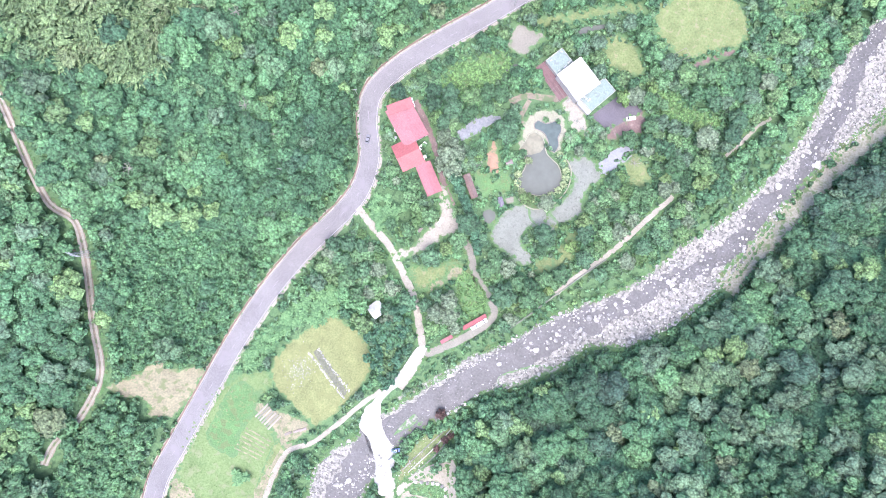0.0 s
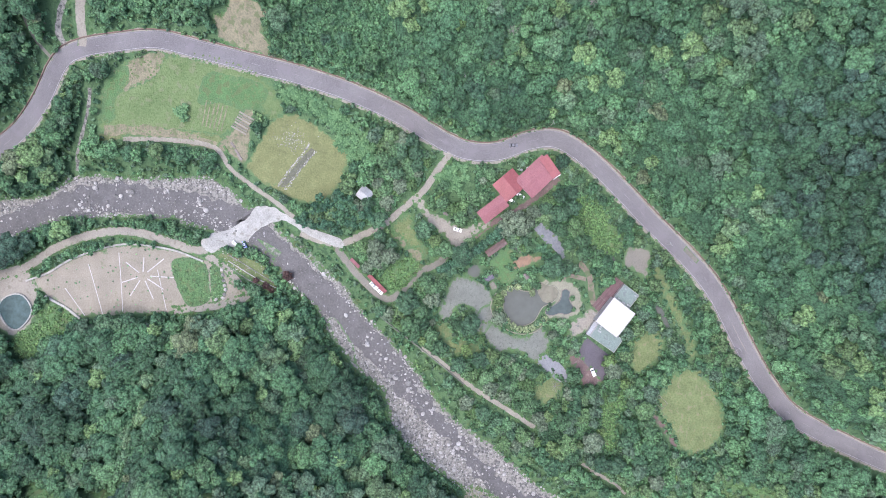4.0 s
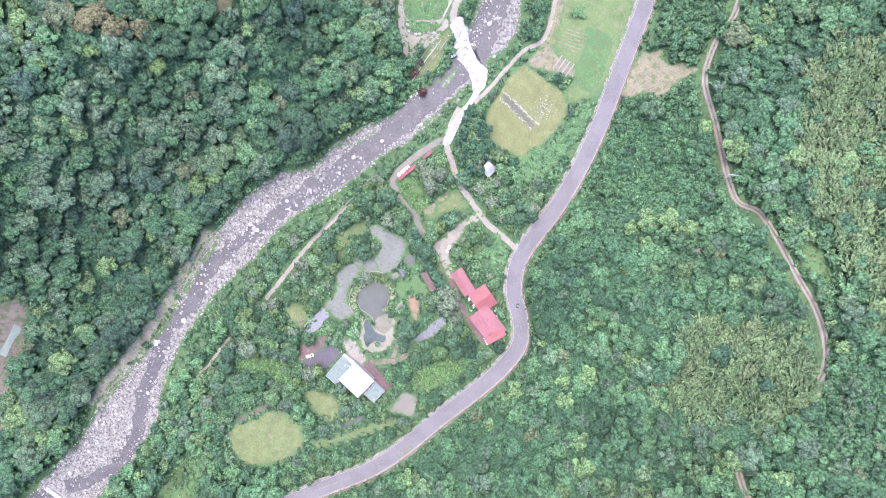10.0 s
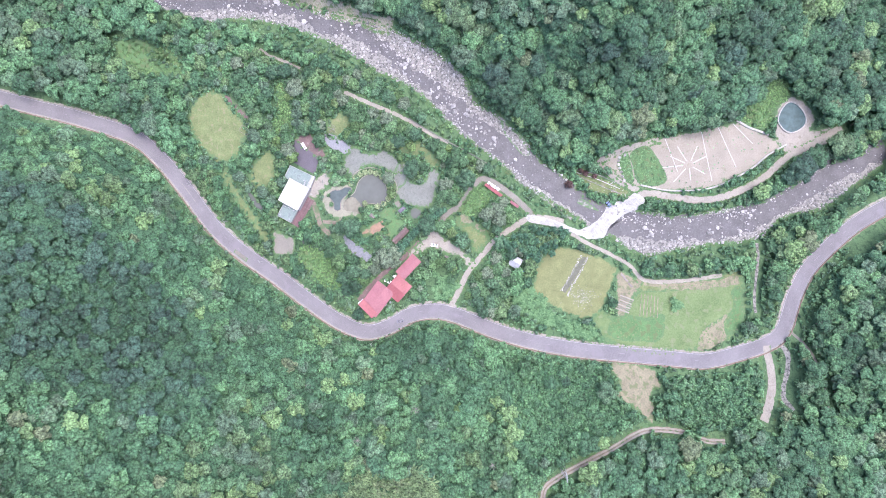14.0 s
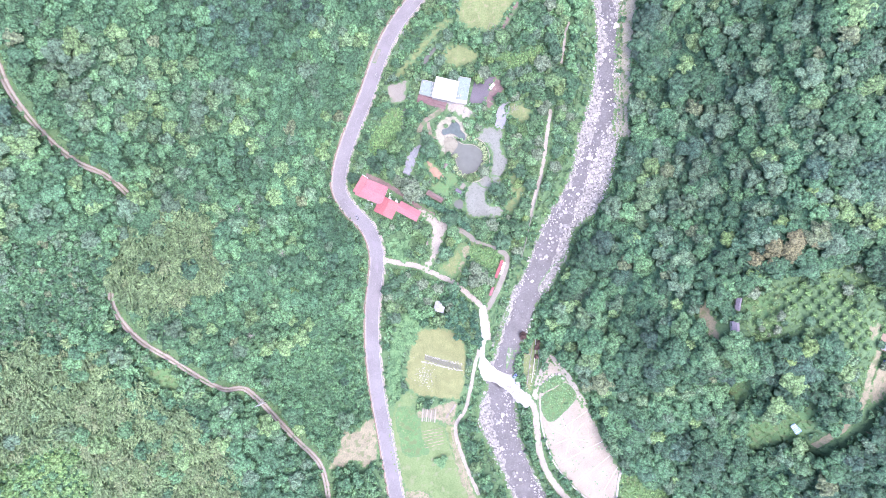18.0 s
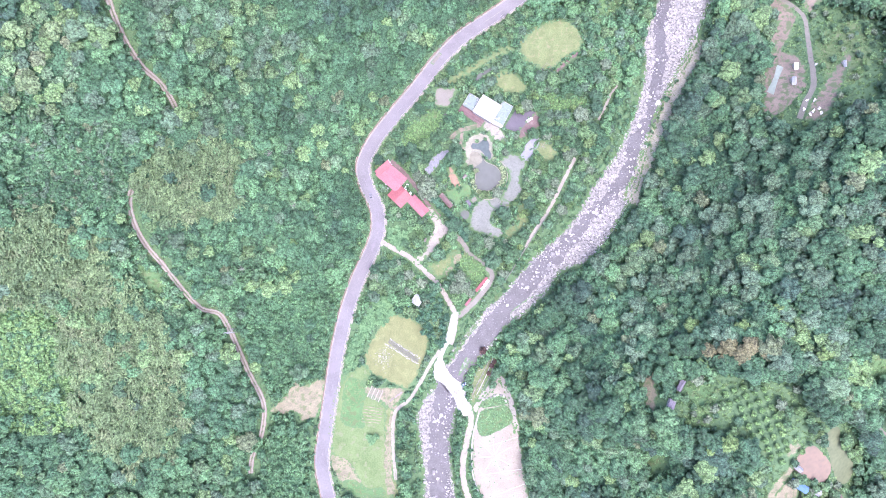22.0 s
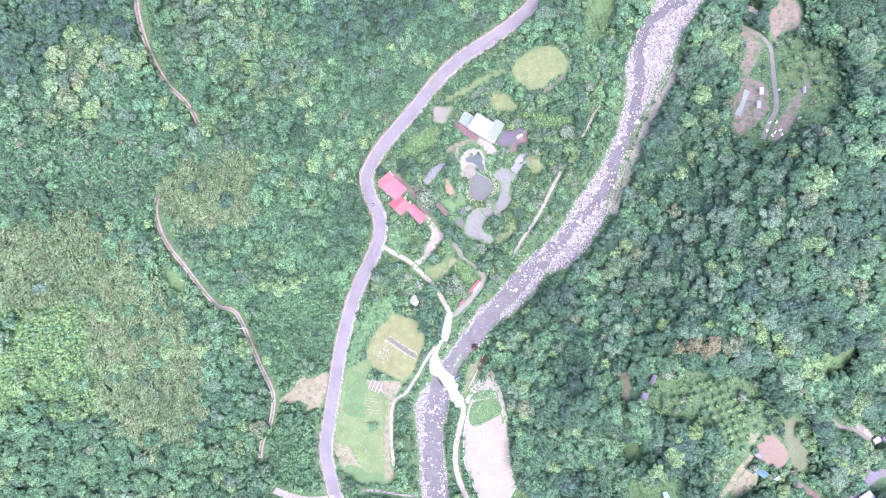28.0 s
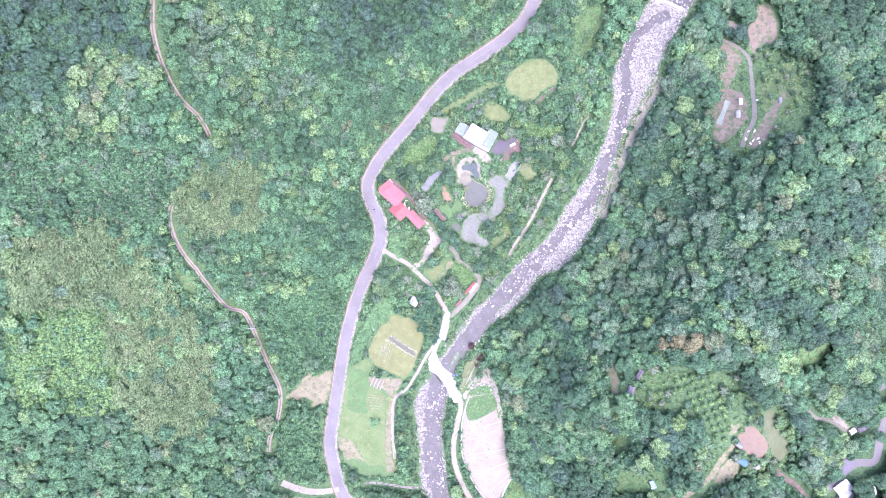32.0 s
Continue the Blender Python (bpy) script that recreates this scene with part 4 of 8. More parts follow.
side_road = ribbon("side_road", SIDE_ROAD, 4.4, M_DIRT, "pale concrete side road under the trees", "road", 0.2, 2.0)
ribbon("side_track", SIDE_TRACK, 1.6, M_TRACK, "narrow overgrown foot track", "path", 0.2)
ribbon("creek", CREEK, 1.8, M_BED, "stony creek bed below the road", "creek", 0.2, 1.5, 0.5)
ribbon("creek", CREEK_B, 2.6, M_BED, "stony creek bed above the road", "creek", 0.2, 1.5, 0.5)
for off in (-0.85, 0.85):
    ribbon("hill_track", HILL_TRACK, 0.9, M_DIRT, "concrete wheel strip of a narrow hillside track", "path", 0.6, 2.0, 0.1, off, across=1)
ribbon("hill_track_verge", HILL_TRACK, 3.2, M_CLAY, "reddish soil of a narrow hillside track", "path", 0.22, 2.0, 0.25)

# ---- ways and yards of the terrace ----
patch("ford", FORD, M_CONCRETE, "bleached white concrete ford over the river", "ford", 0.5, 3.0, 0.6)
ribbon("drive", DRIVE, 3.4, M_DIRT, "pale dirt drive from the road to the ford", "drive", 0.16, 1.5, 0.2, ends=(0, 0.93))
patch("yard", YARD, M_DIRT, "pale dirt parking yard", "yard", 0.14, 3, 0.5)
ribbon("lane", LANE, 3.0, M_BROWN, "brown lane beside the red-roofed house", "lane", 0.13, 1.5, 0.2)
ribbon("shed_lane", SHED_LANE, 3.6, M_TRACK, "dirt lane by the red sheds", "lane", 0.15, 1.5, 0.25)
ribbon("bank_path", BANK_PATH, 2.4, M_DIRT, "pale path on the river bank", "path", 0.25, 1.5, 0.3)
ribbon("riverside_path", RIVERSIDE, 2.4, M_DIRT, "pale dirt path above the river", "path", 0.3, 1.5, 0.35)
ribbon("riverside_path", RIVERSIDE_N, 1.8, M_DIRT, "overgrown dirt path above the river", "path", 0.3, 1.5, 0.35)
patch("lawn_field", LAWN_FIELD, M_YELLOW, "round field of dry yellow grass", "field", 0.14, 3, 0.6)
patch("meadow", MEADOW, M_MEADOW, "patchy green meadow beside the road", "meadow", 0.09, 3.5, 1.5, rim=5.0)
patch("meadow_soil", MEADOW_SAND, M_SOIL, "bare sandy patch in the meadow", "ground cover", 0.14, 3, 1.5, rim=1.8)
patch("meadow_soil", MEADOW_SAND2, M_ROUGH, "dry trodden strip across the meadow", "ground cover", 0.13, 3, 1.8, rim=1.8)
patch("fresh_grass", FRESH_A, M_GRASS, "bright green fresh grass in the meadow", "grass", 0.15, 3, 1.5, rim=4.0)
patch("fresh_grass", FRESH_B, M_GRASS, "bright green fresh grass at the meadow's end", "grass", 0.15, 3, 1.2, rim=4.0)
ribbon("trodden_strip", TRODDEN, 5.0, M_SOIL, "pale trodden strip along the meadow", "path", 0.18, 1.5, 0.5, across=5)
for k in range(6):
    ribbon("plant_row", [(-24.0 + 0.4 * k, -47.0 + 2.1 * k), (-11.5 + 0.5 * k, -48.5 + 1.9 * k)], 0.7, M_SOIL, "narrow bare planting row in the meadow", "garden bed", 0.17, 1.2, 0.4)
patch("landslide_scar", SLIDE, M_SOIL, "bare sandy slope above the road", "slope", 0.4, 2.0, 1.6, rim=1.8)
patch("vegetable_bed", VEG_BED, M_GRASS, "bright green square vegetable plot", "garden bed", 0.15, 3, 0.2)
patch("bare_ground", BARE_SPOT, M_SOIL, "bare soil between the trees", "ground cover", 0.14, 3, 1.0, rim=1.8)
patch("meadow_west", GREEN_W, M_GRASS, "bright green grass clearing", "meadow", 0.1, 3, 1.2, rim=5.0)
patch("plaza", PLAZA, M_TRACK, "pinkish concrete parking area by the road", "yard", 0.16, 3, 0.15)
patch("road_verge", ROAD_VERGE, M_ROUGH, "dry grass verge below the road", "verge", 0.12, 3, 0.8, rim=5.0)
patch("lawn", OVAL, M_ROUGH, "small oval lawn behind the house", "lawn", 0.12, 3, 0.5, rim=5.0)
patch("big_meadow", BIG_MEADOW, M_ROUGH, "rough meadow with dry grass", "meadow", 0.12, 3, 1.4, rim=5.0)
patch("garden_lawn", GARDEN_LAWN, M_GRASS, "garden lawn near the pond", "lawn", 0.12, 3, 0.8, rim=5.0)
patch("patio", PATIO, M_DIRT, "pale stone patio beside the house", "patio", 0.16, 3, 0.2)
patch("asphalt_pad", ASPHALT_PAD, M_DARKPAD, "dark purple-grey paved court", "yard", 0.18, 3, 0.1, smooth=False)
patch("brown_yard", BROWN_YARD, M_BROWN, "reddish brown paved yard", "yard", 0.14, 3, 0.4)
patch("beach", BEACH, M_BEACH, "pale sandy edge of the garden pond", "beach", 0.14, 2.5, 0.3)
patch("gravel_terrace", GRAVEL_E, M_GRAVEL, "grey gravel terrace beside the pond", "terrace", 0.13, 3, 0.5)
patch("gravel_terrace", GRAVEL_W, M_GRAVEL, "wide grey gravel terrace under the garden", "terrace", 0.135, 3, 0.6)
patch("gravel_terrace", GRAVEL_MID, M_GRAVEL, "grey gravel strip between the terraces", "terrace", 0.14, 3, 0.4)
patch("slate_stream", STREAM, M_SLATE, "bluish slate cascade bed", "stream", 0.2, 2, 0.6)
patch("rock_garden", ROCK_GARDEN, M_ORANGE, "orange clay mound in the garden", "rock garden", 0.35, 1.5, 0.7)
ribbon("rock_path", ROCK_A, 3.0, M_CLAY, "reddish stone path in the garden", "path", 0.2, 0.8, 0.25)
ribbon("rock_path", ROCK_B, 2.2, M_CLAY, "reddish stone branch of the garden path", "path", 0.19, 1.2, 0.35)
patch("rough_grass", ROUGH_T, M_ROUGH, "rough dry grass beside the dirt yard", "grass", 0.11, 3, 1.0, rim=5.0)
patch("rough_grass", ROUGH_G, M_ROUGH, "rough yellowish grass beside the gravel terrace", "grass", 0.11, 3, 1.0, rim=5.0)
ribbon("river_bank", BANK_STRIP, 11, M_BANK, "sandy bank with thin yellowish grass along the river", "bank", 0.14, 2.0, 0.3, across=5)
patch("gravel_bar", BAR_N, M_BED, "pale gravel bar in the river above the ford", "gravel bar", 0.3, 2, 0.6)
patch("gravel_bar", BAR_W, M_BED, "pale gravel bar along the river", "gravel bar", 0.3, 2, 0.8)
patch("gravel_bar", BAR_E, M_BED, "bleached stony edge of the river", "gravel bar", 0.3, 2, 0.8)
patch("pond", POND_LOW, M_POND, "still grey garden pond", "pond", level=0.32, ragged=0.1)
patch("pond_shallows", SHALLOWS, M_OCHRE, "ochre shallow end of the garden pond", "pond", level=0.335, ragged=0.6)
patch("pond_upper", POND_UP, M_SHALLOW, "small greenish garden pond", "pond", level=0.36, ragged=0.1)
patch("pond_small", SMALL_POND, M_POND, "tiny grey pond beside the gravel", "pond", level=0.3, ragged=0.1)
patch("pond_tiny", TINY_POND, M_POND, "round garden basin with a low rim", "pond", level=0.5, ragged=0.0)
patch("ruin_floor", RUIN, M_BROWN, "crumbling brown floor at the meadow's edge", "ruin", 0.2, 2, 0.4)

# ---- park over the river ----
patch("park", PARK, M_SAND, "sandy garden park with pale rays", "park", 0.14, 3.5, 0.6)
patch("park_lawn", PARK_GREEN, M_GRASS, "rectangular green bed in the park", "lawn", 0.24, 3, 0.3)
patch("park_bed", PARK_BED, M_GRASS, "narrow green bed with shrubs", "garden bed", 0.22, 3, 0.3)
ribbon("park_track", PARK_TRACK, 4.2, M_DIRT, "pale dirt track along the river", "track", 0.28, 2, 0.2)
ribbon("park_loop", PARK_LOOP, 3.4, M_DIRT, "dirt path round the park", "path", 0.2, 2, 0.2)
wall_along("park_wall", PARK_WALL, 0.9, 0.8, M_CONCRETE, "low white curved wall along the park", "wall")
wall_along("park_wall_upper", PARK_WALL_B, 1.2, 0.8, M_CONCRETE, "short white retaining wall by the pool", "wall")
patch("tank_apron", TANK_APRON, M_DIRT, "pale dirt round the pool", "yard", 0.2, 3, 0.5)
patch("pool_water", TANK_POOL, M_TANK, "blue-green water of a round storage pool", "pool", level=0.75, ragged=0.05)
patch("slope_meadow", EAST_GREEN, M_GRASS, "bright green overgrown slope", "meadow", 0.3, 3, 1.5, rim=5.0)
patch("flower_bed", FLOWER_BED, M_ROUGH, "terraced flower beds by the ford", "garden bed", 0.2, 2.5, 0.4)

# ---- clearings of the eastern side ----
patch("hamlet_meadow", NE_CLEAR, M_UNDER, "light green overgrown meadow round the long pool", "meadow", 0.2, 3.5, 2.5, rim=5.0)
patch("farm_meadow", SE_CLEAR, M_UNDER, "light green meadow round the farm ponds and orchard", "meadow", 0.2, 3.5, 2.5, rim=5.0)
ribbon("clearing_path", NE_LANE, 2.4, M_CLAY, "pinkish dirt path to the long pool", "path", 0.42, 2, 0.3)
ribbon("clearing_path", NE_TRACK, 2.4, M_CLAY, "pinkish dirt track through the clearing", "path", 0.42, 2, 0.3)
patch("clearing_soil", NE_SOIL4, M_CLAY, "reddish bare soil beside the clearing path", "ground cover", 0.3, 3, 1.5, rim=4.0)
patch("village_yard", SE_YARD, M_DIRT, "pale dirt yard between the village houses", "yard", 0.34, 3, 0.6)
patch("clearing_soil", NE_SOIL, M_CLAY, "reddish bare soil in a clearing", "ground cover", 0.3, 3, 2.0, rim=4.0)
patch("clearing_soil", NE_SOIL2, M_CLAY, "reddish bare soil by a hamlet", "ground cover", 0.3, 3, 1.5, rim=1.8)
patch("clearing_soil", NE_SOIL3, M_CLAY, "reddish bare soil round a long pool", "ground cover", 0.3, 3, 1.5, rim=1.8)
patch("clearing_sand", NE_SAND, M_DIRT, "sandy turning place", "ground cover", 0.35, 3, 0.6)
ribbon("clearing_path", NE_PATH, 2.6, M_TRACK, "pale path through the clearing", "path", 0.4, 2, 0.2)
patch("clearing_grass", NE_GRASS, M_MEADOW, "grassy clearing", "meadow", 0.25, 3.5, 2.5, rim=5.0)
patch("long_pool", NE_POOL, M_LIME, "long narrow greenish pool", "pool", 0.5, 3, 0.1, smooth=False)
patch("mud_pond", SE_POND, M_MUD, "muddy orange pond among fields", "pond", 0.35, 3.5, 0.3)
patch("small_field", SE_FIELD, M_SOIL, "small brown field", "field", 0.3, 3, 0.3)
patch("olive_pond", SE_LAWN, M_OLIVE, "olive green fish pond among the fields", "pond", 0.3, 3, 0.6)
ribbon("farm_path", SE_PATH, 4.0, M_SOIL, "pale dirt farm path", "path", 0.35, 2, 0.3)
patch("farm_soil", SE_SOIL, M_SOIL, "bare soil beside the farm path", "ground cover", 0.3, 3, 1.0, rim=1.8)
ribbon("village_road", SE_ROAD, 5.5, M_ASPHALT, "asphalt village road", "road", 0.35, 2)
ribbon("village_road", SE_ROAD2, 5.5, M_ASPHALT, "asphalt village road", "road", 0.35, 2)
ribbon("village_drive", SE_DRIVE, 3.5, M_BROWN, "brown village lane", "lane", 0.35, 2)
ribbon("village_lane", SE_LANE, 2.6, M_TRACK, "pale village lane", "lane", 0.35, 2)
patch("village_square", SE_PLAZA, M_ASPHALT, "asphalt village square", "yard", 0.3, 3, 0.2)
for k, outline in enumerate((GRASS_A, GRASS_B, GRASS_C, GRASS_D)):
    patch("forest_clearing", outline, M_GRASS, "light green grass clearing in the woods", "meadow", 0.3, 3.5, 2.5)
patch("forest_soil", SOIL_E, M_SOIL, "bare brown soil in a forest clearing", "ground cover", 0.3, 3, 1.5, rim=1.8)

# ---- further pieces of ground ----
patch("step_pad", STEP_PAD, M_TRACK, "pale stone landing beside the gravel", "terrace", 0.2, 2, 0.2)
patch("puddle", PUDDLE_A, M_POND, "dark narrow ditch of water", "pond", 0.2, 2, 0.2)
patch("puddle", PUDDLE_B, M_POND, "dark narrow ditch behind the house", "pond", 0.2, 2, 0.2)
patch("layby_pad", LAYBY_PAD, M_TRACK, "small concrete pad beside the road", "pad", 0.35, 2, 0.0, smooth=False)
patch("glade", GLADE, M_GRASS, "bright green glade between the trees", "meadow", 0.12, 3, 1.2, rim=5.0)
patch("glade", GLADE_N, M_GRASS, "bright green glade near the river path", "meadow", 0.12, 3, 1.5, rim=5.0)
patch("glade", GLADE_FARN, M_GRASS, "long green glade on the river terrace", "meadow", 0.12, 3, 2.0, rim=5.0)
patch("dead_patch", DEADPATCH, M_ROUGH, "withered brown patch under a bare tree", "ground cover", 0.14, 2.5, 1.0, rim=5.0)
patch("field_trench", TRENCH, M_TRENCH, "grey stony strip between the stones", "ground cover", 0.2, 2, 0.2)
patch("hill_clearing", HILLCLEAR_B, M_GRASS, "grassy gap beside the hillside track", "meadow", 0.4, 3, 1.5)

# ---- buildings ----
def frame_of(corners):
    """Centre, turn in degrees, length along the first edge and width of a rectangle given by its corners."""
    p = np.array(corners)
    c = p.mean(0)
    u = (p[1] - p[0] + p[2] - p[3]) / 2
    v = (p[3] - p[0] + p[2] - p[1]) / 2
    return c, math.degrees(math.atan2(u[1], u[0])), float(np.hypot(*u)), float(np.hypot(*v))


def sheet_roof(parent, a, b, eave, rise, material, label, shift=(0, 0), over=0.5, gap=0.55, one=False):
    """Ribbed sheet-metal slopes over a by b metres, with the ridge along a (or one slope that falls across b)."""
    halves = ((1, b), ) if one else ((1, b / 2), (-1, b / 2))
    for s, run in halves:
        bm = bmesh.new()
        long, deep = a + 2 * over, run + over
        n = int(long / gap)
        tilt = math.atan2(rise, run)
        half = deep / math.cos(tilt) / 2
        edge = []
        for k in range(n):
            for q, h in ((0, 0.03), (0.7, 0.03), (0.78, 0.1), (0.92, 0.1)):
                edge.append((-long / 2 + (k + q) * long / n, h))
        edge.append((long / 2, 0.03))
        rows = [[bm.verts.new((px, y, pz - low)) for px, pz in edge] for y, low in ((-half, 0), (half, 0), (half, 0.08), (-half, 0.08))]
        for k in range(len(edge) - 1):
            for i in range(4):
                bm.faces.new((rows[i][k], rows[i][k + 1], rows[(i + 1) % 4][k + 1], rows[(i + 1) % 4][k]))
        bmesh.ops.recalc_face_normals(bm, faces=bm.faces)
        mid = (-b / 2 + deep / 2) if one else deep / 2
        m = pose(shift[0], shift[1] + s * mid, eave + rise - deep / 2 * math.tan(tilt), -s * math.degrees(tilt))
        bmesh.ops.transform(bm, matrix=m, verts=bm.verts)
        part("roof_slope", bm, material, parent, label)
    if not one:
        bm = bmesh.new()
        box(bm, (a + 2 * over, 0.3, 0.08), (shift[0], shift[1], eave + rise + 0.06), 0.02)
        part("ridge_cap", bm, material, parent)


def walls(parent, a, b, tall, material, shift=(0, 0), thick=0.2, holes=3):
    """Four walls with windows and a door on a floor of a by b metres."""
    for name, size, at in (("wall", (a, thick, tall), (0, b / 2 - thick / 2)), ("wall", (a, thick, tall), (0, -b / 2 + thick / 2)),
                           ("wall", (thick, b - 2 * thick, tall), (a / 2 - thick / 2, 0)), ("wall", (thick, b - 2 * thick, tall), (-a / 2 + thick / 2, 0))):
        bm = bmesh.new()
        box(bm, (size[0], size[1], tall + 1.0), (at[0] + shift[0], at[1] + shift[1], tall / 2 - 0.5))
        w = part(name, bm, material, parent)
        along = size[0] > size[1]
        n = max(1, int((a if along else b) / 3.4))
        for k in range(n):
            q = ((k + 0.5) / n - 0.5) * (a if along else b)
            x, y = (at[0] + q, at[1] + math.copysign(thick / 2 + 0.015, at[1])) if along else (at[0] + math.copysign(thick / 2 + 0.015, at[0]), at[1] + q)
            bm = bmesh.new()
            door = k == 0 and at[1] < 0 and along
            tallness, mid = (2.05, 1.03) if door else (1.2, 1.55)
            wide = 0.95 if door else 1.3
            box(bm, (wide, 0.05, tallness) if along else (0.05, wide, tallness), (x + shift[0], y + shift[1], mid), 0.01)
            part("door" if door else "window", bm, M_GREYWOOD if door else M_GLASS, w)


def house(name, corners, eave, rise, roof, label, category="house", wall=None, one=False, long_ridge=True, group=""):
    c, turn, a, b = frame_of(corners)
    if (a < b) == long_ridge and not one:
        turn, a, b = turn + 90, b, a
    ob = thing(name, (c[0], c[1], ground_at(*c)), label, category, group, turn)
    walls(ob, a - 0.9, b - 0.9, eave, wall or M_WALL)
    sheet_roof(ob, a - 1.0, b - 1.0, eave, rise, roof, "", one=one)
    return ob


red_house = house("red_house", ROOF_S, 3.6, 1.3, M_REDROOF, "single-storey house with a red sheet-metal roof beside the road", long_ridge=False)
pink_house = house("pink_roof_house", ROOF_MID, 3.9, 1.1, M_PINKROOF, "long house with a faded pink sheet-metal roof beside the road")
c, turn, a, b = frame_of(ROOF_FAR)
bm = bmesh.new()
box(bm, (a + 0.1, b + 0.3, 0.1), (0, 0, 0), 0.02)
porch = part("porch_roof", bm, M_REDROOF, pink_house, "darker red end section of the roof")
porch.matrix_world = pose(c[0] - 0.4, c[1] + 0.4, ground_at(*c) + 5.15, 0, 0, turn)
annex = house("annex", ROOF_LOW, 3.0, 0.9, M_PINKROOF, "low annex with a pink sheet-metal roof")
shed_a = house("shed", RED_A, 2.4, 0.35, M_REDROOF, "narrow red-roofed carport beside the lane", "shed", one=True)
shed_b = house("shed", RED_B, 2.2, 0.3, M_PINKROOF, "small red-roofed shelter beside the lane", "shed", one=True)
shelter = house("long_shelter", LONG_SHELTER, 2.4, 0.5, M_BROWN, "long brown-roofed open shelter in the garden", "shelter", M_GREYWOOD)
small_shelter = house("grey_shelter", GREY_SHELTER, 2.2, 0.4, M_DARKROOF, "small grey-roofed shelter beside the gravel", "shelter", M_GREYWOOD)
hut = house("hut", HUT, 2.6, 0.8, M_STEEL, "small hut with a silvery metal roof among trees", "hut", M_GREYWOOD)


def flat_roof(parent, corners, top, material, label, base=0.0, rim=0.25):
    """A flat-roofed block with a raised rim, standing on the land."""
    c, turn, a, b = frame_of(corners)
    m = parent.matrix_world.inverted() @ pose(c[0], c[1], ground_at(*c), 0, 0, turn)
    for name, dims, at, stuff in (("block", (a - 0.5, b - 0.5, top + 1 - base), (0, 0, (top - 1 + base) / 2), M_WALL), ("roof", (a, b, 0.18), (0, 0, top + 0.09), material)):
        bm = bmesh.new()
        box(bm, dims, at, 0.02)
        bmesh.ops.transform(bm, matrix=m, verts=bm.verts)
        part(name, bm, stuff, parent, label if name == "roof" else "")
    for dims, at in (((a, 0.2), (0, b / 2 - 0.1)), ((a, 0.2), (0, -b / 2 + 0.1)), ((0.2, b - 0.4), (a / 2 - 0.1, 0)), ((0.2, b - 0.4), (-a / 2 + 0.1, 0))):
        bm = bmesh.new()
        box(bm, (*dims, rim), (*at, top + 0.18 + rim / 2), 0.02)
        bmesh.ops.transform(bm, matrix=m, verts=bm.verts)
        part("parapet", bm, M_CONCRETE, parent)
    for s in (-1, 1):
        n = int(a / 2.6)
        for k in range(n):
            bm = bmesh.new()
            box(bm, (1.5, 0.06, 1.4), (((k + 0.5) / n - 0.5) * (a - 0.6), s * (b / 2 - 0.235), base + 1.7), 0.01)
            bmesh.ops.transform(bm, matrix=m, verts=bm.verts)
            part("window", bm, M_GLASS, parent)
    return m, a, b


c, turn, a, b = frame_of(ROOF_W)
villa = thing("villa", (c[0], c[1], ground_at(*c)), "two-storey guest house with a white roof and pale green flat roofs", "house", "", turn)
flat_roof(villa, ROOF_W, 6.6, M_WHITEROOF, "bright white roof")
mA, aA, bA = flat_roof(villa, ROOF_A, 3.6, M_GREENROOF, "pale green flat roof with clutter")
mB, aB, bB = flat_roof(villa, ROOF_B, 3.5, M_GREENROOF, "stained pale green flat roof")
flat_roof(villa, ROOF_B2, 2.9, M_STEEL, "narrow glazed side roof", rim=0.1)
for m, spots in ((mA, ((-2.6, -3.2), (2.9, -3.0), (-2.8, 2.6), (0.2, -3.4), (3.2, 2.8))), (mB, ((-5.4, 1.8), (-5.2, 0.6), (-5.6, 2.9)))):
    for k, (px, py) in enumerate(spots):
        bm = bmesh.new()
        box(bm, (0.9, 0.7, 0.8), (px, py, 4.1), 0.05)
        if k % 2:
            tube(bm, (px + 0.9, py, 3.7), (px + 0.9, py, 4.6), 0.4, 0.4, 12)
        bmesh.ops.transform(bm, matrix=m, verts=bm.verts)
        part("rooftop_unit", bm, M_STEEL, villa, "grey rooftop unit")
bm = bmesh.new()
for k in range(9):
    box(bm, (1.0, 0.32, 0.18), (0, k * 0.32, 0.3 + 0.35 * k))
bmesh.ops.transform(bm, matrix=villa.matrix_world.inverted() @ pose(66.0, 153.5, 0, 0, 0, turn - 90), verts=bm.verts)
part("outside_stair", bm, M_CONCRETE, villa)

# ---- deck of planks with a pergola ----
deck = tagged(new("deck"), "reddish brown wooden deck beside the guest house", "deck", "", "structure")
p = np.array(DECK)
c, turn = p.mean(0), frame_of([DECK[5], DECK[1], DECK[3], DECK[4]])[1]
c, turn, a, b = frame_of([(46.9, 163.2), (50.6, 168.4), (66.3, 158.2), (62.5, 152.5)])
deck.matrix_world = pose(c[0], c[1], ground_at(*c) + 0.4, 0, 0, turn)
bm = bmesh.new()
box(bm, (0.27, 1, 0.06))
plank = bpy.data.meshes.new("plank")
bm.to_mesh(plank)
bm.free()
plank.materials.append(M_WOOD)
for k in range(int(a / 0.3)):
    ob = new("plank", plank)
    ob.parent, ob.location, ob.scale = deck, (-a / 2 + 0.15 + k * 0.3, 0, 0), (1, b, 1)
bm = bmesh.new()
box(bm, (a - 0.2, b - 0.2, 0.3), (0, 0, -0.2))
part("joists", bm, M_GREYWOOD, deck)
pergola = thing("pergola", (61.2, 155.8, ground_at(61.2, 155.8) + 0.4), "light timber pergola on the deck", "pergola", "", turn)
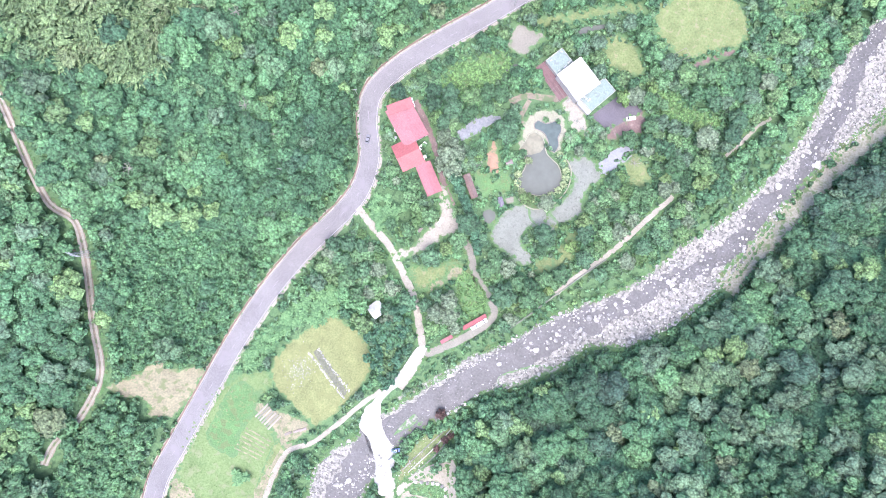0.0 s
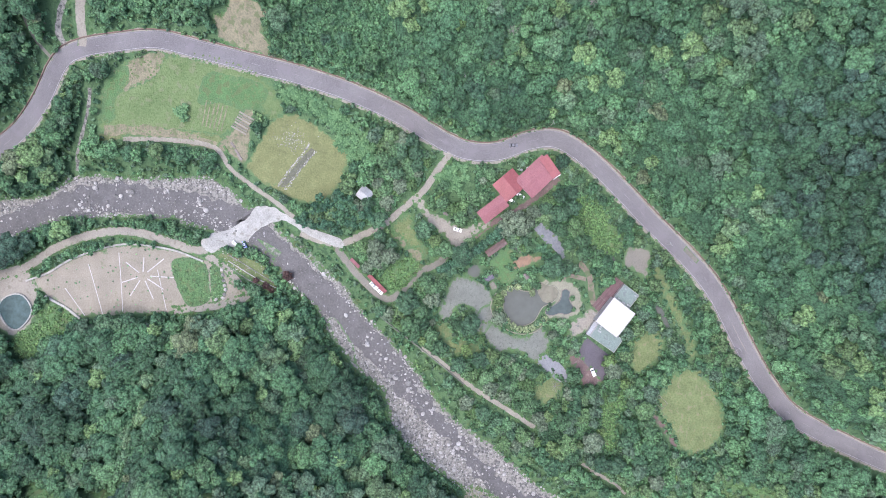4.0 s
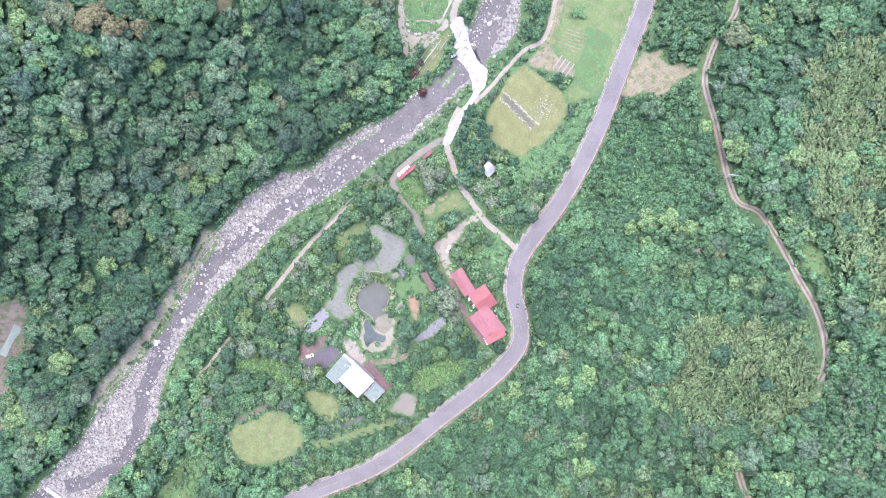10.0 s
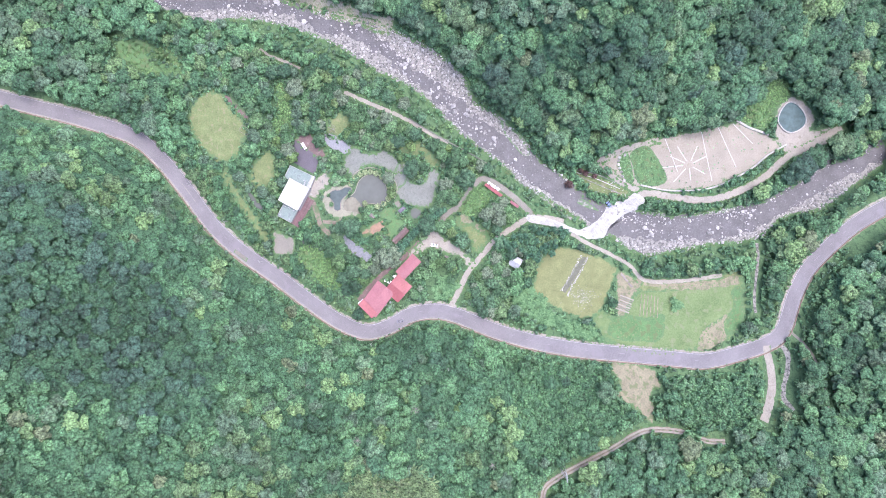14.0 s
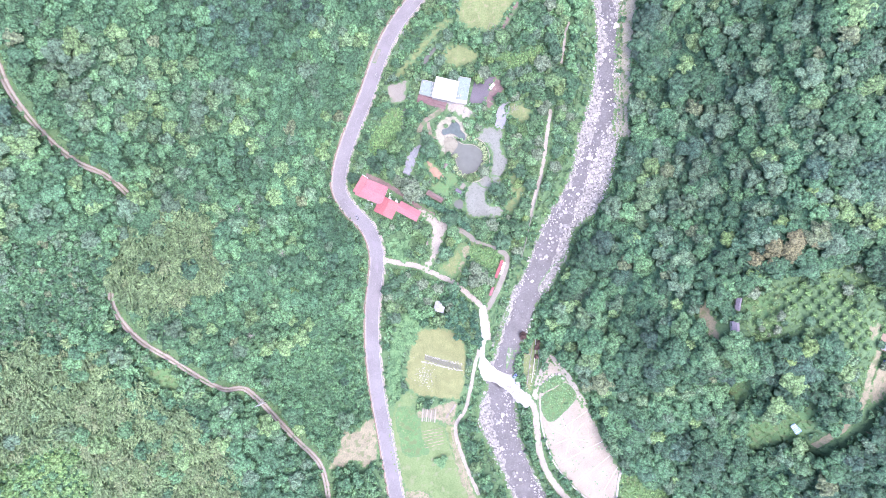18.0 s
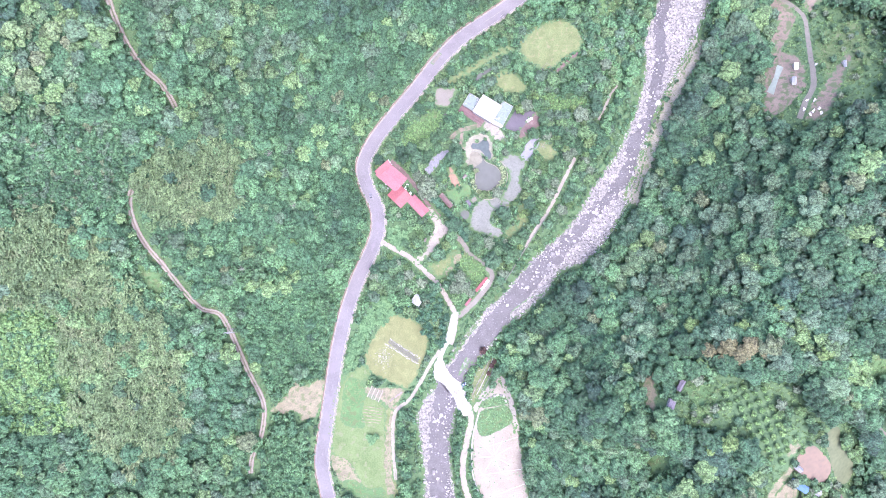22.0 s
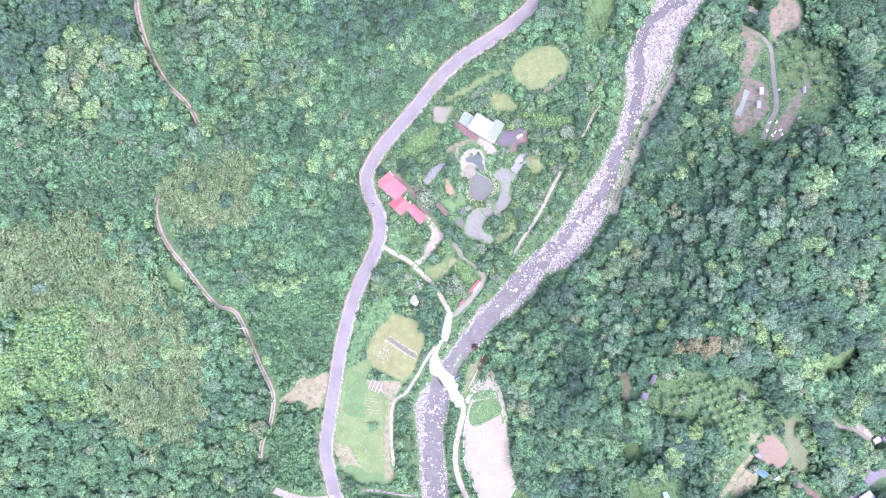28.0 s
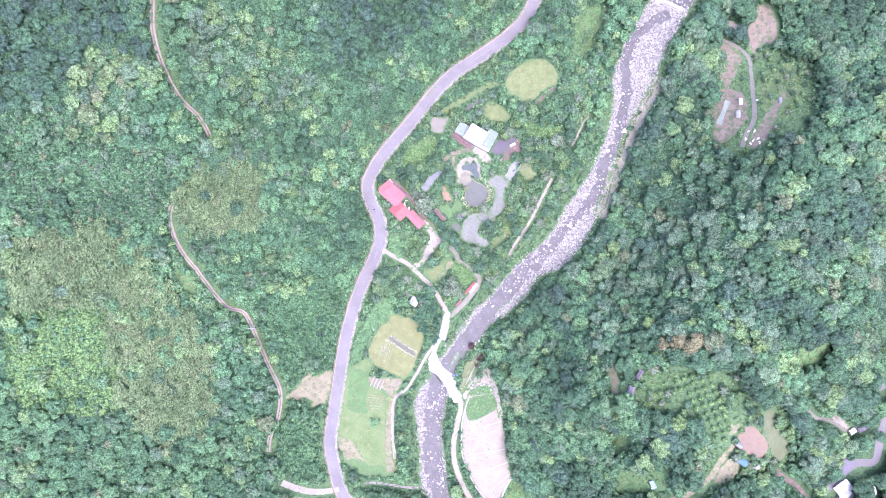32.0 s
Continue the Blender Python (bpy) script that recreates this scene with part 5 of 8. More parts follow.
for px in (-3, 3):
    for py in (-3.2, 3.2):
        bm = bmesh.new()
        box(bm, (0.14, 0.14, 2.5), (px, py, 1.25), 0.01)
        part("post", bm, M_GREYWOOD, pergola)
for k in range(5):
    bm = bmesh.new()
    box(bm, (0.1, 6.8, 0.14), (-3 + 1.5 * k, 0, 2.63), 0.01)
    part("rafter", bm, M_GREYWOOD, pergola)
for py in (-3.2, 3.2):
    bm = bmesh.new()
    box(bm, (6.6, 0.12, 0.14), (0, py, 2.49), 0.01)
    part("beam", bm, M_GREYWOOD, pergola)


# ---- vehicles ----
def car(x, y, heading, paint, label, tall=1.45, long=4.3, van=False):
    ob = thing("van" if van else "car", (x, y, 0), label, "van" if van else "car", "vehicles", heading)
    ob.location.z = ground_at(x, y) + 0.16
    bm = bmesh.new()
    box(bm, (long, 1.75, 0.55), (0, 0, 0.6), 0.12)
    part("body", bm, paint, ob)
    mid, run = (-0.25, long * 0.54) if not van else (-0.15, long * 0.84)
    bm = bmesh.new()
    top = bmesh.ops.create_cube(bm, size=1, matrix=pose(mid, 0, (0.85 + tall) / 2) @ Matrix.Diagonal((run, 1.6, tall - 0.85, 1)))["verts"]
    for v in top:
        if v.co.z > 1.0:
            v.co.x = mid + (v.co.x - mid) * (0.62 if not van else 0.82)
            v.co.y *= 0.84
    part("cabin", bm, M_GLASS, ob, "cabin of dark window glass")
    bm = bmesh.new()
    box(bm, (run * (0.6 if not van else 0.8), 1.36, 0.06), (mid, 0, tall + 0.02), 0.02)
    part("roof", bm, paint, ob)
    for s in (-1, 1):
        for q in (-1, 0, 1):
            part("pillar", tube(bmesh.new(), (mid + q * run * 0.48, s * 0.79, 0.86), (mid + q * run * (0.3 if not van else 0.4), s * 0.68, tall), 0.05, None, 6), paint, ob)
        for e in (-1, 1):
            bm = bmesh.new()
            box(bm, (0.05, 0.35, 0.14), (e * (long / 2 + 0.005), s * 0.6, 0.7), 0.01)
            part("headlight" if e > 0 else "tail_light", bm, M_WHITEROOF if e > 0 else M_REDROOF, ob)
            bm = bmesh.new()
            tube(bm, (e * long * 0.31, s * 0.72, 0.32), (e * long * 0.31, s * 0.9, 0.32), 0.32, None, 14)
            wheel = part("wheel", bm, M_TYRE, ob)
            bm = bmesh.new()
            tube(bm, (e * long * 0.31, s * 0.88, 0.32), (e * long * 0.31, s * 0.915, 0.32), 0.18, None, 10)
            part("rim", bm, M_STEEL, wheel)
    return ob


def paint(name, rgb):
    return mat(name, tuple(c * 0.92 for c in rgb), rgb, 3, 0.5, 0.3, 0.0, spec=0.5)


WHITE, SILVER, NAVY, BLACK = paint("white_car_paint", (0.8, 0.8, 0.8)), paint("silver_car_paint", (0.55, 0.57, 0.6)), paint("blue_car_paint", (0.1, 0.16, 0.36)), paint("dark_car_paint", (0.12, 0.12, 0.14))
car(29.8, 82.4, 77, WHITE, "white car parked in the dirt yard")
car(10.5, 112.1, 62, WHITE, "white car parked beside the red-roofed house")
car(12.9, 107.2, 55, WHITE, "white van parked beside the red-roofed house", 1.9, 4.4, True)
car(63.5, 45.8, 49, WHITE, "white car parked at the carport")
car(61.0, 42.6, 49, SILVER, "silver car parked at the carport")
for parked in (car(46.2, -24.0, 25, NAVY, "dark blue car parked beside the ford"), car(46.0, -28.3, 60, SILVER, "silver car parked beside the ford")):
    parked.location.z += 0.36
car(-0.6, 128.9, 128, WHITE, "white car at the end of the lane")
car(-13.9, 106.5, 96, BLACK, "dark car on the asphalt road")
car(95.6, 156.0, 28, WHITE, "white car in the brown yard")

# ---- boulders and stones ----
def boulder_mesh(seed, cuts=2):
    bm = bmesh.new()
    bmesh.ops.create_icosphere(bm, subdivisions=cuts, radius=0.5)
    for v in bm.verts:
        n = noise.noise(v.co * 2.3 + Vector((seed * 7.1, 0, 0))) * 0.22 + noise.noise(v.co * 5 + Vector((0, seed * 3.3, 0))) * 0.08
        v.co *= 1 + n
        v.co.z *= 0.75
    me = bpy.data.meshes.new("boulder")
    bm.to_mesh(me)
    bm.free()
    me.materials.append(M_ROCK)
    return me


ROCKS = [boulder_mesh(k) for k in range(8)]
PEBBLE = []
for k in range(8):
    me = boulder_mesh(20 + k, 1)
    v = np.array([tuple(p.co) for p in me.vertices])
    f = np.array([tuple(p.vertices) for p in me.polygons])
    PEBBLE.append((v, f))
    bpy.data.meshes.remove(me)
rock_rng = np.random.default_rng(11)
line = spline(RIVER, 0.5)
RAPIDS = np.array([(90, 44), (99, 53), (108, 58), (113, 65), (123, 73), (137, 90), (143, 97), (150, 110), (163, 128), (170, 150), (181, 172), (188, 195), (197, 215), (204, 236), (26, -48), (24, -66), (25, -90), (30, -108)])
count = 0
while count < 290:
    rapid = rock_rng.random() < 0.6
    q = RAPIDS[rock_rng.integers(len(RAPIDS))] if rapid else line[rock_rng.integers(len(line))]
    px, py = q + rock_rng.normal(0, 4.2 if rapid else 7.5, 2)
    if not (inside(bed_line, np.array([px]), np.array([py]))[0] and -110 < py < 262):
        continue
    if np.hypot(px - 38, py + 18) < 16 or (not rapid and abs(side(RIVER_FAR, np.array([px]), np.array([py]))[0]) < 4.5 and rock_rng.random() < 0.85):
        continue
    s = rock_rng.uniform(0.9, 1.9) if rock_rng.random() < 0.85 else rock_rng.uniform(2.0, 3.4)
    ob = new("boulder", ROCKS[count % 8])
    ob.location, ob.rotation_euler, ob.scale = (px, py, ground_at(px, py) + 0.12 * s + 0.3), (0, 0, rock_rng.uniform(0, 6.28)), (s, s * rock_rng.uniform(0.6, 1.2), s * 0.6)
    tagged(ob, "large pale boulder in the river bed" if s > 2 else "pale rounded boulder in the river bed", "boulder", "river boulders")
    count += 1


def rubble(name, x, y, size, label, category="stones", lift=0.1):
    turn, kind, z = rock_rng.uniform(0, 6.28, len(x)), rock_rng.integers(0, len(PEBBLE), len(x)), height(x, y)
    V, F, base = [], [], 0
    for i in range(len(x)):
        v, f = PEBBLE[kind[i]]
        c, s = math.cos(turn[i]) * size[i], math.sin(turn[i]) * size[i]
        V.append(np.column_stack((v[:, 0] * c - v[:, 1] * s + x[i], (v[:, 0] * s + v[:, 1] * c) + y[i], v[:, 2] * size[i] * 0.8 + z[i] + lift)))
        F.append(f + base)
        base += len(v)
    return tagged(new(name, big_mesh(name, np.concatenate(V), np.concatenate(F), M_ROCK)), label, category, "", "stuff")


lo, hi = bed_line.min(0), bed_line.max(0)
px, py = rock_rng.uniform(lo[0], hi[0], 260000), rock_rng.uniform(lo[1], hi[1], 260000)
keep = inside(bed_line, px, py)
px, py = px[keep], py[keep]
bank = np.abs(side(RIVER_FAR, px, py))
clump = waves(px * 4, py * 4)
keep = (rock_rng.random(len(px)) < np.clip(0.35 + 0.35 * clump, 0.05, 0.8)) & ~((np.hypot(px - 38, py + 16) < 13)) & ~((bank < 6) & (py > -25) & (py < 60) & (rock_rng.random(len(px)) < 0.96)) & ~((bank < 4) & (rock_rng.random(len(px)) < 0.6 + 0.3 * clump))
stream = np.min([np.abs(side(np.asarray(q), px, py)) for q in (WATER_N, RIVER, WATER_S)], 0)
keep &= ~((stream < 3.0 + 2.2 * waves(px * 5, py * 5)) & (rock_rng.random(len(px)) < 0.88))
px, py = px[keep][:13000], py[keep][:13000]
rubble("river_stones", px, py, rock_rng.uniform(0.35, 1.15, len(px)) ** 1.9 + (rock_rng.random(len(px)) < 0.08) * rock_rng.uniform(0.3, 1.3, len(px)), "pale cobbles and small boulders of the river bed", "stones", 0.3)

row = tagged(new("stone_row"), "oblong border of pale stones laid on the dry field", "stone border")
row.location = (4.0, 1.0, ground_at(4.0, 1.0))
for line in (STONES_A, STONES_B, STONES_A, STONES_B, STONES_A):
    for k, (px, py) in enumerate(spline(line, 0.55)):
        if rock_rng.random() < 0.2:
            continue
        ob = new("stone", ROCKS[k % 8])
        s = rock_rng.uniform(0.4, 0.8)
        ob.parent = row
        ob.location = (px - 4.0 + rock_rng.normal(0, 0.32), py - 1.0 + rock_rng.normal(0, 0.32), 0.2)
        ob.scale, ob.rotation_euler = (s, s, s * 0.8), (0, 0, rock_rng.uniform(0, 6))
px, py = rock_rng.normal(-8, 3.0, 260), rock_rng.normal(-3.0, 4.2, 260)
rubble("field_stones", px, py, rock_rng.uniform(0.2, 0.55, 260), "loose pale stones scattered on the dry field", "stones", 0.16)
px, py = rock_rng.uniform(49, 60, 120), rock_rng.uniform(-34, -14, 120)
rubble("bank_stones", px, py, rock_rng.uniform(0.3, 0.7, 120), "pale stones on the bank by the ford", "stones", 0.2)

for k, (px, py) in enumerate(((59.3, -33.8), (62.0, -33.0), (64.7, -32.3), (66.9, -31.4), (69.0, -30.8), (71.2, -30.9), (73.1, -31.3), (74.3, -34.6))):
    ob = new("boulder", ROCKS[k % 8])
    ob.location, ob.rotation_euler, ob.scale = (px, py, ground_at(px, py) + 0.5), (0, 0, 0.8 * k), (2.0, 1.7, 1.1)
    tagged(ob, "rounded grey boulder beside the park bed", "boulder", "park boulders")

# ---- garden plots ----
patch("plot_soil", PLOTS, M_SOIL, "bare reddish soil of the garden plots", "garden", 0.16, 2.5, 0.5)
plot = thing("garden_beds", (-14.5, -28.2, ground_at(-14.5, -28.2)), "narrow raised garden beds of pale planks", "garden bed", "", 65)
for k in range(7):
    bm = bmesh.new()
    box(bm, (8.5 - 0.4 * (k % 3), 0.85, 0.35), (0, -4.2 + 1.35 * k, 0.32), 0.06)
    part("bed", bm, M_TRACK if k % 2 else M_DIRT, plot)
for k, (px, py) in enumerate(((-3.2, -32.5), (0.2, -30.2), (-1.0, -36.0), (2.6, -28.6))):
    bm = bmesh.new()
    box(bm, (3.4, 1.1, 0.35), (0, 0, 0.17), 0.05)
    ob = part("raised_bed", bm, M_GREYWOOD if k != 2 else M_GRASS)
    ob.matrix_world = pose(px, py, ground_at(px, py) + 0.16, 0, 0, 40)
    tagged(ob, "small raised planting bed of weathered boards", "garden bed", "raised beds")

# ---- walls, weir, pool rim, terrace slabs ----
wall_along("retaining_wall", RETAINING, 0.6, 0.9, M_GRAVEL, "low stone retaining wall above the river", "wall")
wall_along("pond_rim", closed(POND_LOW, 1.2).tolist()[:-1] + POND_LOW[:1], 0.38, 0.5, M_BEACH, "pale stone rim round the garden pond", "rim", 1.2, -0.3)
wall_along("pond_wall", POND_WALL, 0.5, 0.7, M_BEACH, "curved pale stone wall round the planted pond edge", "wall", 1.2)
wall_along("pond_rim_upper", closed(POND_UP, 1.2).tolist()[:-1] + POND_UP[:1], 0.3, 0.45, M_GREYWOOD, "wooden edge of the upper pond", "rim", 1.2, -0.2)
wall_along("basin_rim", closed(TINY_POND, 1.0).tolist()[:-1] + TINY_POND[:1], 0.35, 0.7, M_CONCRETE, "low round concrete basin rim", "rim", 1.0)
wall_along("pool_rim", closed(TANK_POOL, 1.5).tolist()[:-1] + TANK_POOL[:1], 0.7, 1.0, M_CONCRETE, "concrete rim of the round storage pool", "rim", 1.5)
for k, off in enumerate((-3.0, 0.2, 3.2)):
    wall_along("bed_edging", [(66.8 - 0.2 * k + off * 0.6, -6.5), (61.5 + off * 0.9, -18), (54.5 + off * 0.9, -31)], 0.4, 0.5, M_ROCK, "low stone edging of the flower beds", "edging", 1.5)
weir = thing("weir", (226, 263, ground_at(226, 263)), "concrete weir across the river", "weir", "", -25)
for name, dims, at in (("crest", (25, 2.6, 1.8), (0, 2, 0.6)), ("lip", (25, 0.5, 0.8), (0, 0.2, 0.3)), ("abutment", (3, 5, 2.4), (13.5, 2, 0.7)), ("abutment", (3.4, 7, 2.2), (-13.5, 0.5, 0.5))):
    bm = bmesh.new()
    box(bm, dims, at, 0.08)
    part(name, bm, M_CONCRETE, weir)
terrace = tagged(new("stone_terrace"), "terrace of bluish slate slabs in the garden", "terrace", "", "structure")
terrace.location = (32, 128, ground_at(32, 128))
bm = bmesh.new()
box(bm, (0.985, 0.985, 0.12), (0, 0, 0.14), 0.02)
slab = bpy.data.meshes.new("slab")
bm.to_mesh(slab)
bm.free()
slab.materials.append(M_SLATE)
for i in range(-12, 13):
    for j in range(-12, 13):
        px, py = 32 + 0.7 * i - 0.7 * j, 128 + 0.7 * i + 0.7 * j
        if inside(closed(STONE_TERRACE, 1.0), np.array([px]), np.array([py]))[0]:
            ob = new("slab", slab)
            ob.parent, ob.location, ob.rotation_euler = terrace, (px - 32, py - 128, rock_rng.uniform(-0.02, 0.05)), (rock_rng.normal(0, 0.02), rock_rng.normal(0, 0.02), 0.785)
hub = PARK_RAYS[0]
for end in PARK_RAYS[1:9]:
    s = 0.22
    ribbon("park_ray", [(hub[0] + (end[0] - hub[0]) * s, hub[1] + (end[1] - hub[1]) * s), end], 0.55, M_WALL, "pale paved ray in the sandy park", "path", 0.2, 1.5, across=1)
for a, b in (((84.5, -82), (55, -86)), ((86.5, -92), (62, -101)), ((82, -60), (62, -66)), ((88, -101), (75, -112))):
    ribbon("park_ray", [a, b], 0.4, M_WALL, "pale paved line across the park", "path", 0.2, 1.5, across=1)

# ---- posts, frames, tank ----
def utility_pole(x, y, turn):
    ob = thing("utility_pole", (x, y, ground_at(x, y)), "grey concrete utility pole beside the road", "pole", "utility poles", turn)
    bm = tube(bmesh.new(), (0, 0, -0.5), (0, 0, 8.5), 0.17, 0.11, 10)
    part("pole", bm, M_CONCRETE, ob)
    for z in (8.1, 7.4):
        bm = box(bmesh.new(), (1.9, 0.1, 0.12), (0, 0.14, z), 0.01)
        part("crossarm", bm, M_STEEL, ob)
    for px in (-0.8, 0, 0.8):
        bm = tube(bmesh.new(), (px, 0.14, 8.16), (px, 0.14, 8.42), 0.07, 0.05, 8)
        part("insulator", bm, M_WHITEROOF, ob)


for (px, py), turn in zip(POLES, (30, 40, 40, 40, 30, 20)):
    utility_pole(px, py, turn)
px, py = PYLON[0]
pylon = thing("pylon", (px, py, ground_at(px, py)), "slender steel lattice pylon beside the hillside track", "pylon")
for sx in (-1, 1):
    for sy in (-1, 1):
        part("leg", tube(bmesh.new(), (sx * 1.4, sy * 1.4, -1), (sx * 0.35, sy * 0.35, 15), 0.09, 0.07, 6), M_STEEL, pylon)
for k in range(6):
    z, q = 2.2 * k + 1, 1.4 - 0.07 * (2.2 * k + 1)
    for (ax, ay), (bx, by) in (((-1, -1), (1, -1)), ((1, -1), (1, 1)), ((1, 1), (-1, 1)), ((-1, 1), (-1, -1))):
        part("brace", tube(bmesh.new(), (ax * q, ay * q, z), (bx * (q - 0.15), by * (q - 0.15), z + 2.2), 0.05, None, 5), M_STEEL, pylon)
for z in (12.5, 14.2):
    part("crossarm", box(bmesh.new(), (5.0, 0.2, 0.2), (0, 0, z)), M_STEEL, pylon)
goal = thing("swing_frame", (107.5, 190.5, ground_at(107.5, 190.5)), "pale tubular frame on the meadow's edge", "frame", "", 49)
for ax, ay, bx, by in ((-3, -2, 3, -2), (-3, 2, 3, 2), (-3, -2, -3, 2), (3, -2, 3, 2)):
    part("rail", tube(bmesh.new(), (ax, ay, 2.2), (bx, by, 2.2), 0.09, None, 8), M_GREYWOOD, goal)
for ax in (-3, 3):
    for ay in (-2, 2):
        part("post", tube(bmesh.new(), (ax, ay, -0.3), (ax, ay, 2.2), 0.09, None, 8), M_GREYWOOD, goal)
px, py = TANK[0]
tank = thing("water_tank", (px, py, ground_at(px, py)), "small blue water tank beside the hut", "water tank")
part("body", tube(bmesh.new(), (0, 0, 0), (0, 0, 1.9), 0.9, 0.9, 18), M_BLUE, tank)
part("lid", tube(bmesh.new(), (0, 0, 1.9), (0, 0, 2.15), 0.85, 0.3, 18), M_BLUE, tank)
px, py = WOODPILE[0]
store = house("store_shed", [(px - 1.6, py - 1.2), (px + 1.0, py - 2.0), (px + 1.8, py + 0.8), (px - 0.8, py + 1.6)], 1.8, 0.25, M_GREYWOOD, "small weathered store shed in the yard", "shed", M_BLUE, one=True)
for k, (px, py) in enumerate(((-3.5, 114.5), (-5.5, 111.8), (-2.2, 111.5), (1.5, 103.2))):
    ob = thing("water_tank", (px, py, ground_at(px, py)), "small steel water tank beside the house", "water tank")
    part("body", tube(bmesh.new(), (0, 0, 0), (0, 0, 1.3 + 0.2 * k), 0.6, 0.6, 14), M_STEEL, ob)
    part("lid", tube(bmesh.new(), (0, 0, 1.3 + 0.2 * k), (0, 0, 1.5 + 0.2 * k), 0.58, 0.15, 14), M_STEEL, ob)
for (px, py), turn in (((73.0, 146.5), 20), ((76.6, 144.2), 50)):
    ob = thing("garden_table", (px, py, ground_at(px, py) + 0.16), "round grey stone garden table on the patio", "table", "", turn)
    part("tabletop", tube(bmesh.new(), (0, 0, 0.7), (0, 0, 0.78), 0.6, 0.6, 16), M_GRAVEL, ob)
    part("leg", tube(bmesh.new(), (0, 0, 0), (0, 0, 0.7), 0.22, 0.16, 10), M_GRAVEL, ob)
    for k in range(4):
        q = thing("stool", (px + 1.1 * math.cos(1.57 * k), py + 1.1 * math.sin(1.57 * k), ground_at(px, py) + 0.16), "small round stone stool", "stool", "stools")
        part("seat", tube(bmesh.new(), (0, 0, 0), (0, 0, 0.45), 0.2, 0.22, 10), M_GRAVEL, q)
hutlet = house("pond_hut", [(47.9, 118.2), (50.2, 120.4), (52.2, 118.4), (50.0, 116.2)], 1.8, 0.7, M_GREYWOOD, "tiny wooden hut at the pond's edge", "hut", M_GREYWOOD)

# ---- hamlet in the east ----
for k, (px, py) in enumerate([(240.6, -75.5), (255.0, -82.0), (239.0, -64.2)] + SE_ROOFS[3:]):
    dims = ((11.5, 4.2), (6, 4), (5, 3), (16, 9), (8, 6), (5, 4), (12, 9), (9, 7), (12, 6), (8, 4), (7, 3), (6, 4))[k]
    look_of = (M_BLUE, M_STEEL, M_STEEL, M_DARKROOF, M_DARKROOF, M_WHITEROOF, M_WHITEROOF, M_WHITEROOF, M_STEEL, M_DARKROOF, M_DARKROOF, M_DIRT)[k]
    words = ("blue sheet-metal shed by the muddy pond", "grey sheet-metal shed by the farm path", "grey lean-to by the farm path", "long dark-roofed hall beside the village road", "plain dark-roofed village house", "small white-roofed village house",
             "plain white-roofed village house", "white-roofed village house among trees", "plain grey-roofed village house", "small dark-roofed forest hut", "dark lean-to in the forest clearing", "pale-roofed shelter by the village lane")[k]
    turn = (-33, -33, -40, 40, 25, 30, 35, 10, 35, 70, 60, -50)[k]
    m = pose(px, py, 0, 0, 0, turn)
    q = [tuple((m @ Vector((sx * dims[0] / 2, sy * dims[1] / 2, 0)))[:2]) for sx, sy in ((-1, -1), (1, -1), (1, 1), (-1, 1))]
    house("village_house" if k > 2 else "farm_shed", q, 3.0, 0.9, look_of, words, "house" if k > 2 else "shed", group="village houses" if k > 2 else "farm sheds")
for k, (px, py, w, d, look_of, words) in enumerate(((265.0, 181.3, 3, 5, M_WHITEROOF, "small white shelter in the clearing"), (260.5, 170.6, 3, 5.5, M_STEEL, "grey hut in the clearing"), (287.3, 178.2, 2, 4.5, M_STEEL, "narrow grey shelter in the clearing"))):
    house("clearing_hut", [(px - w / 2, py - d / 2), (px + w / 2, py - d / 2), (px + w / 2, py + d / 2), (px - w / 2, py + d / 2)], 2.3, 0.6, look_of, words, "hut")
tarp = thing("tarpaulin", (185, -94.5, ground_at(185, -94.5) + 0.5), "blue and white striped tarpaulin on the ground", "tarpaulin", "", 15)
for k in range(6):
    bm = box(bmesh.new(), (6.4, 0.9, 0.06), (0, -2.7 + 1.05 * k, 0.05 * math.sin(k)))
    part("strip", bm, M_BLUE, tarp)
    if k < 5:
        part("seam", box(bmesh.new(), (6.4, 0.3, 0.06), (0, -2.18 + 1.05 * k, 0.04)), M_WHITEROOF, tarp)
for k, (px, py) in enumerate(NE_BITS):
    ob = thing("sack_pile", (px, py, ground_at(px, py) + 0.3), "pile of white sacks lying on the bare soil", "sacks", "white sack piles", 40 * k)
    for q in range(3):
        bm = box(bmesh.new(), (1.5, 0.9, 0.45), (random.uniform(-0.7, 0.7), random.uniform(-0.7, 0.7), 0.22 + 0.2 * q), 0.18)
        part("sack", bm, M_WHITEROOF, ob)

# ---- woods ----
rng = np.random.default_rng(4)


